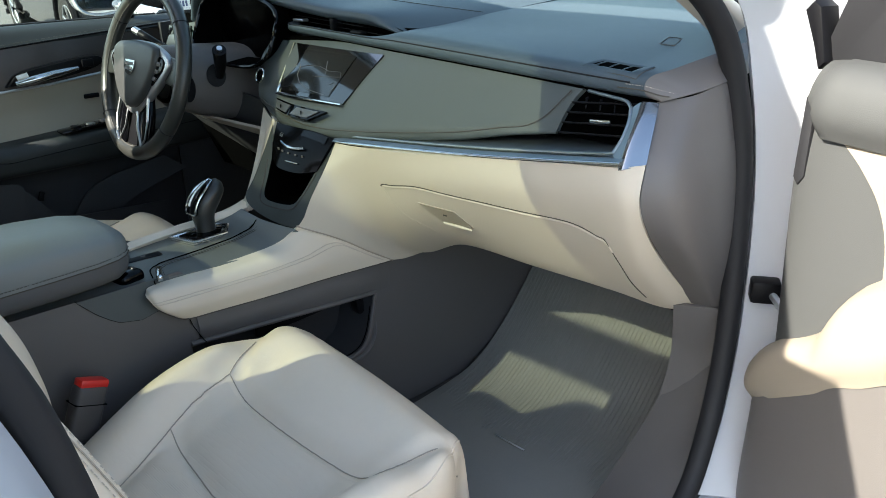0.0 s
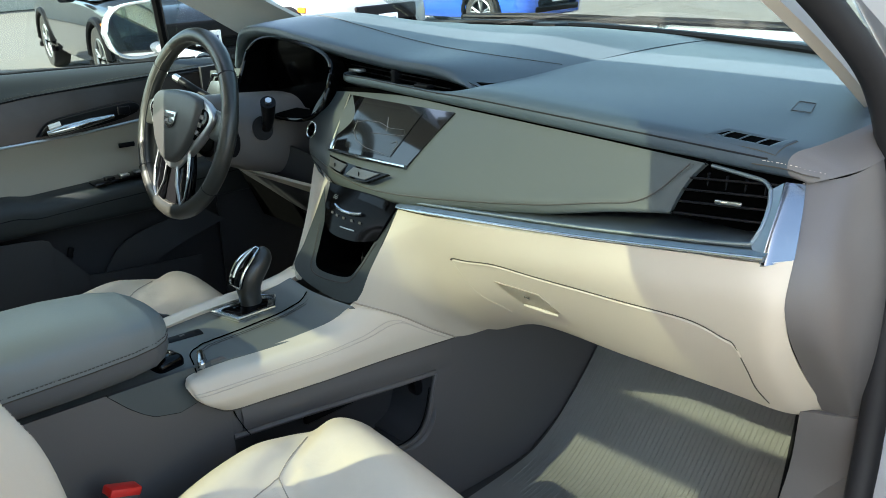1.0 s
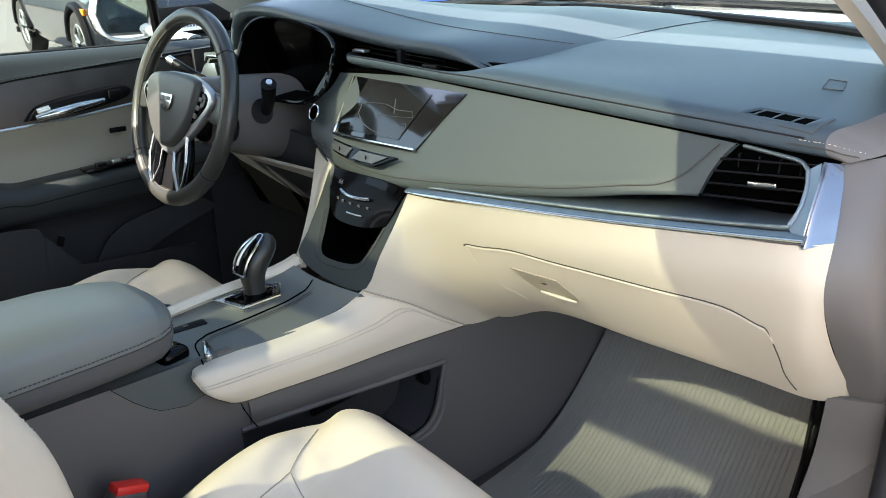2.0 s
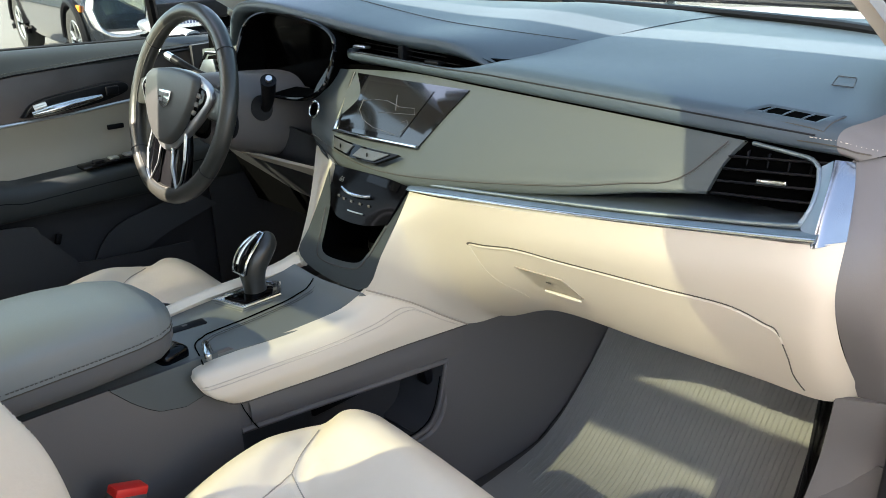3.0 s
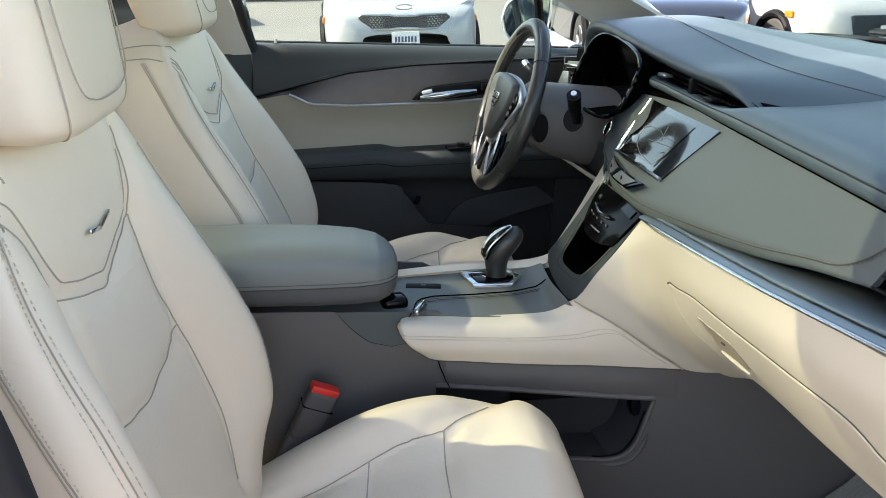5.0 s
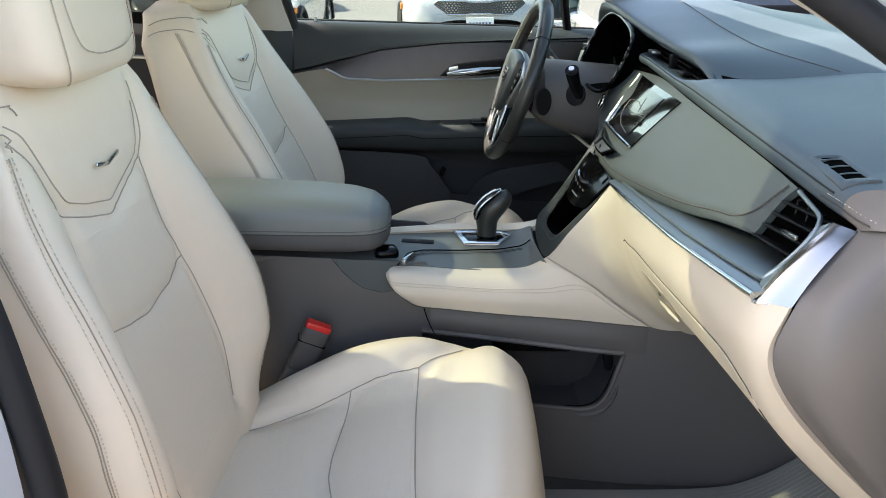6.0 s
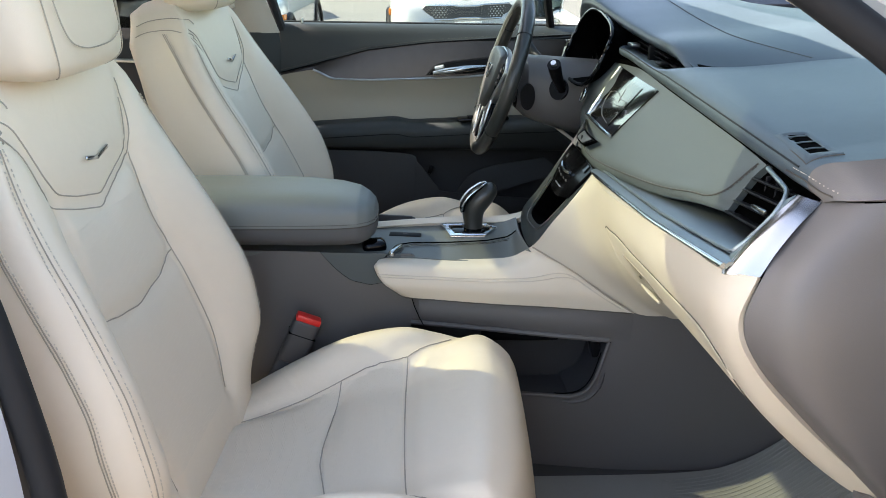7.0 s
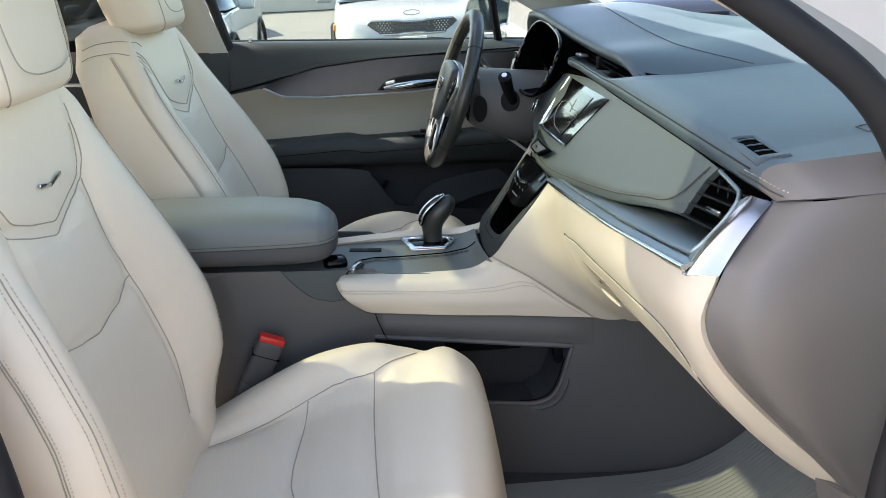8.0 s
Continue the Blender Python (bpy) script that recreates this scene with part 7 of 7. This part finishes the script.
def parked(x, y, turn, paint, label, length=4.4, width=1.80, height=1.56, wheel_r=0.34, grille="wide", rear=False):
    """A parked car; its nose points along local +x, turned about z, standing at x, y (middle of the nose)."""
    car = thing("parked_car", label, "car", "parked cars")
    M = pose(x, y, GROUND, 0, 0, turn) @ pose(-length, 0, 0)

    def cp(name, bm, mat, parent=None, label=""):
        bm.transform(M)
        return part(name, bm, mat, parent or car, label)
    L, w, H = length, width / 2, height
    st = [(0.0, 0.80, 0.62, 0.80), (0.06, 0.92, 0.50, 0.98), (0.25, 0.97, 0.44, 1.03), (0.9, 1.0, 0.30, 1.04), (2.0, 1.0, 0.26, 1.02), (L - 1.35, 1.0, 0.26, 0.99), (L - 0.75, 0.985, 0.27, 0.95), (L - 0.30, 0.93, 0.27, 0.90), (L - 0.10, 0.82, 0.28, 0.82), (L - 0.02, 0.66, 0.33, 0.70), (L, 0.55, 0.40, 0.60)]
    rows_ = spline_rows(st, 60)
    g = []
    for xx, ws_, lo, hi in rows_:
        ww = w * ws_
        col = []
        for t, hh in ((0.0, lo), (0.85, lo), (0.96, lo + 0.05), (1.0, lo + 0.3 * (hi - lo)), (1.0, lo + 0.62 * (hi - lo)), (0.965, hi - 0.06), (0.90, hi - 0.005), (0.6, hi + 0.022), (0.0, hi + 0.03)):
            col.append((xx, t * ww, hh))
        half = cr(col, 24)
        g.append([Vector((p.x, -p.y, p.z)) for p in half] + [p for p in half[-2::-1]])
    bm = sheet(g)
    xw = (0.82, L - 0.90)
    gone = [f for f in bm.faces for c in [f.calc_center_median()] if abs(c.y) > w * 0.62 and any((c.x - a) ** 2 + (c.z - wheel_r) ** 2 < (wheel_r + 0.06) ** 2 for a in xw)]
    bmesh.ops.delete(bm, geom=list(set(gone)), context="FACES")
    bm.verts.ensure_lookup_table()
    cp("body", bm, paint, None)
    cp("underside", rbox((L / 2, 0, 0.42), (L * 0.86, width * 0.80, 0.30), 0.05), black)
    # greenhouse
    gh = [(0.10, 0.72, 1.02), (0.35, 0.74, H - 0.12), (0.9, 0.72, H - 0.01), (1.7, 0.71, H), (2.3, 0.71, H - 0.03), (L - 1.75, 0.72, H - 0.10), (L - 1.05, 0.78, 1.0)]
    roofg = []
    for xx, yy, zz in spline_rows(gh, 30):
        base = 1.0
        roofg.append([Vector((xx, s * (w * 0.93 if f == 0 else yy * w + (w * 0.93 - yy * w) * (1 - f)), base + (zz - base) * f)) for s, f in ((-1, 0), (-1, 0.5), (-1, 0.9), (-0.85, 1.0), (0, 1.02), (0.85, 1.0), (1, 0.9), (1, 0.5), (1, 0))])
    cp("cabin_glass", sheet(roofg), dark_glass, None, "dark windows")
    cp("roof", sheet([[p + Vector((0, 0, 0.006)) for p in c[2:7]] for c in roofg[4:22]], 0.01), paint)
    for k in (4, 13, 22):
        for sl in (slice(0, 3), slice(6, 9)):
            cp("pillar", tube([p * 1.0 + Vector((0, 0, 0.004)) for p in roofg[k][sl]], 0.035, 8), paint)
    # wheels
    for a in xw:
        for s in (-1, 1):
            yy = s * (w - 0.11)
            tyre = []
            for r_, o_ in ((0.215, 0.10), (wheel_r * 0.93, 0.11), (wheel_r, 0.075), (wheel_r, -0.075), (wheel_r * 0.93, -0.11), (0.215, -0.10)):
                tyre.append([Vector((a + r_ * math.cos(q), yy + s * o_, wheel_r + r_ * math.sin(q))) for q in (2 * math.pi * i / 36 for i in range(36))])
            wheel_ob = cp("wheel", sheet([list(c) for c in zip(*tyre)], 0.0, closed=True), tyre_mat, None, "black tyre")
            spokes = []
            for i in range(5):
                q = 2 * math.pi * i / 5 + 0.3
                spokes.append(tube([(a + 0.04 * math.cos(q), yy + s * 0.085, wheel_r + 0.04 * math.sin(q)), (a + 0.22 * math.cos(q - 0.12), yy + s * 0.085, wheel_r + 0.22 * math.sin(q - 0.12))], 0.020, 6))
                spokes.append(tube([(a + 0.04 * math.cos(q), yy + s * 0.085, wheel_r + 0.04 * math.sin(q)), (a + 0.22 * math.cos(q + 0.22), yy + s * 0.085, wheel_r + 0.22 * math.sin(q + 0.22))], 0.016, 6))
            spokes.append(tube([(a + 0.225 * math.cos(q), yy + s * 0.09, wheel_r + 0.225 * math.sin(q)) for q in (2 * math.pi * i / 36 for i in range(36))], 0.016, 6, True))
            cp("rim", joined(*spokes), rim_mat, wheel_ob, "alloy spokes")
            cp("wheel_arch", tube([(a + (wheel_r + 0.055) * math.cos(q), s * (w - 0.012), wheel_r + (wheel_r + 0.055) * math.sin(q)) for q in (math.pi * (i / 24 * 1.16 - 0.08) for i in range(25))], 0.045, 8), black)
            cp("brake_disc", tube([(a, yy - s * 0.02, wheel_r), (a, yy + s * 0.02, wheel_r)], 0.19, 24), black, wheel_ob)
    # front
    zg = 0.755
    fx = lambda yy: L - 0.015 - 0.42 * (abs(yy) / w) ** 2.2
    for s in (-1, 1):
        hl = [[Vector((fx(yy) - 0.03 - (0.10 if v else 0) * 0.6, s * yy, z0 + (z1 - z0) * v)) for v in (0, 0.5, 1)] for yy, z0, z1 in ((w * 0.60, 0.84, 0.86), (w * 0.68, 0.82, 0.90), (w * 0.80, 0.83, 0.945), (w * 0.92, 0.88, 0.965))]
        cp("headlight", sheet(hl, 0.03), lamp_mat, None, "clear headlamp")
        cp("fog_slot", rbox((fx(w * 0.86) - 0.02, s * w * 0.86, 0.56), (0.10, 0.05, 0.16), 0.015), black)
        cp("side_marker", rbox((L - 0.62, s * (w * 0.975), 0.74), (0.16, 0.03, 0.07), 0.01), amber, None, "amber side marker")
        mirror_ob = cp("wing_mirror", rbox((L - 1.55, s * (w + 0.10), 1.05), (0.12, 0.20, 0.14), 0.04, 3), paint)
    if grille == "wide":
        oc = [(-0.54, 0.0), (-0.46, 0.075), (-0.16, 0.072), (-0.10, 0.060), (0.10, 0.060), (0.16, 0.072), (0.46, 0.075), (0.54, 0.0), (0.46, -0.075), (0.16, -0.072), (0.10, -0.060), (-0.10, -0.060), (-0.16, -0.072), (-0.46, -0.075)]
        poly = [(yy, zg + zz) for yy, zz in oc]
        bm = bmesh.new()
        f = bm.faces.new([bm.verts.new((fx(yy) + 0.055, yy, zz)) for yy, zz in poly])
        bmesh.ops.triangulate(bm, faces=bm.faces)
        bmesh.ops.solidify(bm, geom=bm.faces, thickness=0.02)
        cp("grille", bm, mesh_mat, None, "dark mesh grille")
        ring = [Vector((fx(yy) + 0.068, yy, zz)) for yy, zz in poly]
        cp("grille_frame", tube(ring, 0.010, 8, True), chrome, None, "chrome grille frame")
        v_, f_ = [], []
        for i in range(26):
            for j in range(5):
                yy, zz = -0.47 + 0.0376 * i + (0.018 if j % 2 else 0), zg - 0.048 + 0.024 * j
                b = len(v_)
                v_ += [(fx(yy) + 0.064, yy - 0.012, zz), (fx(yy) + 0.070, yy, zz + 0.008), (fx(yy) + 0.064, yy + 0.012, zz), (fx(yy) + 0.070, yy, zz - 0.008)]
                f_.append((b, b + 1, b + 2, b + 3))
        me = bpy.data.meshes.new("grille_studs")
        me.from_pydata(v_, [], f_)
        me.materials.append(rim_mat)
        bm = bmesh.new()
        bm.from_mesh(me)
        bpy.data.meshes.remove(me)
        tagged(cp("grille_studs", bm, rim_mat), kind="stuff")
        cp("emblem", tube([(L - 0.08, 0.09 * math.cos(q), 0.90 + 0.026 * math.sin(q)) for q in (2 * math.pi * i / 24 for i in range(24))], 0.006, 6, True), chrome)
    else:
        cp("grille", rbox((L - 0.03, 0, 0.66), (0.06, 1.0, 0.20), 0.03), black, None, "black grille")
    plate_ob = cp("number_plate", rbox((L + 0.012, 0, 0.575), (0.012, 0.305, 0.152), 0.004), plate_mat, None, "white number plate with plain bars")
    for i in range(7):
        cp("plate_bar", rbox((L + 0.02, -0.108 + 0.036 * i, 0.57), (0.004, 0.022, 0.062), 0), plate_ink, plate_ob)
    cp("lower_grille", rbox((L - 0.03, 0, 0.40), (0.07, 1.1, 0.10), 0.02), black)
    for s in (-1, 1):
        cp("tail_light", rbox((0.03, s * w * 0.72, 0.90), (0.08, 0.34, 0.14), 0.03), tail_red, None, "red tail lamp")
    return car


parked_white = material("white car paint", (0.30, 0.31, 0.32), 0.3, vary=0.03, coat=0.6)
black_paint = material("black car paint", (0.012, 0.014, 0.018), 0.12, vary=0.1, coat=1.0)
blue_paint = material("bright blue car paint", (0.03, 0.10, 0.48), 0.15, vary=0.08, coat=1.0)
silver_paint = material("silver car paint", (0.36, 0.38, 0.39), 0.25, vary=0.05, coat=1.0)
parked(0.57, 7.40, -90, parked_white, "white compact crossover parked nose-out across the lane")
parked(3.62, 7.15, -97, black_paint, "black crossover with alloy wheels parked nose-out", length=4.7, width=1.92, height=1.68, wheel_r=0.37, grille="slim")
parked(5.95, 6.8, -90, parked_white, "white car with a plate parked in the far row", grille="slim")
parked(9.8, 7.1, -90, blue_paint, "bright blue car parked in the far row", grille="slim", height=1.45)
parked(-2.35, 6.9, -90, silver_paint, "pale silver car parked in the far row", grille="slim")
parked(-4.0, 15.0, -75, black_paint, "dark sport utility vehicle parked far behind", length=4.8, width=1.95, height=1.75, wheel_r=0.38, grille="slim")
parked(-6.2, 9.0, 90, material("red car paint", (0.35, 0.02, 0.02), 0.2, coat=1.0), "red car parked beyond the rear window", grille="slim")
parked(-9.0, 11.0, 90, black_paint, "black car parked beyond the rear window", grille="slim")
for i, x in enumerate((-3.7, -0.75, 2.15, 5.2, 8.0, 10.8)):
    ln = rbox((x, 9.6, GROUND + 0.004), (0.10, 5.2, 0.008), 0)
    tagged(part("parking_line", ln, line_paint), "worn white painted parking bay line", "road marking", "parking lines")
tagged(part("boundary_wall", rbox((2.0, 26.0, 1.2), (70, 0.4, 2.6), 0.02), material("sunlit stucco", (0.55, 0.51, 0.44), 0.9, vary=0.12, scale=1.2, grain=0.4, grain_scale=90)), "pale stucco boundary wall far across the lot", "wall", kind="structure")
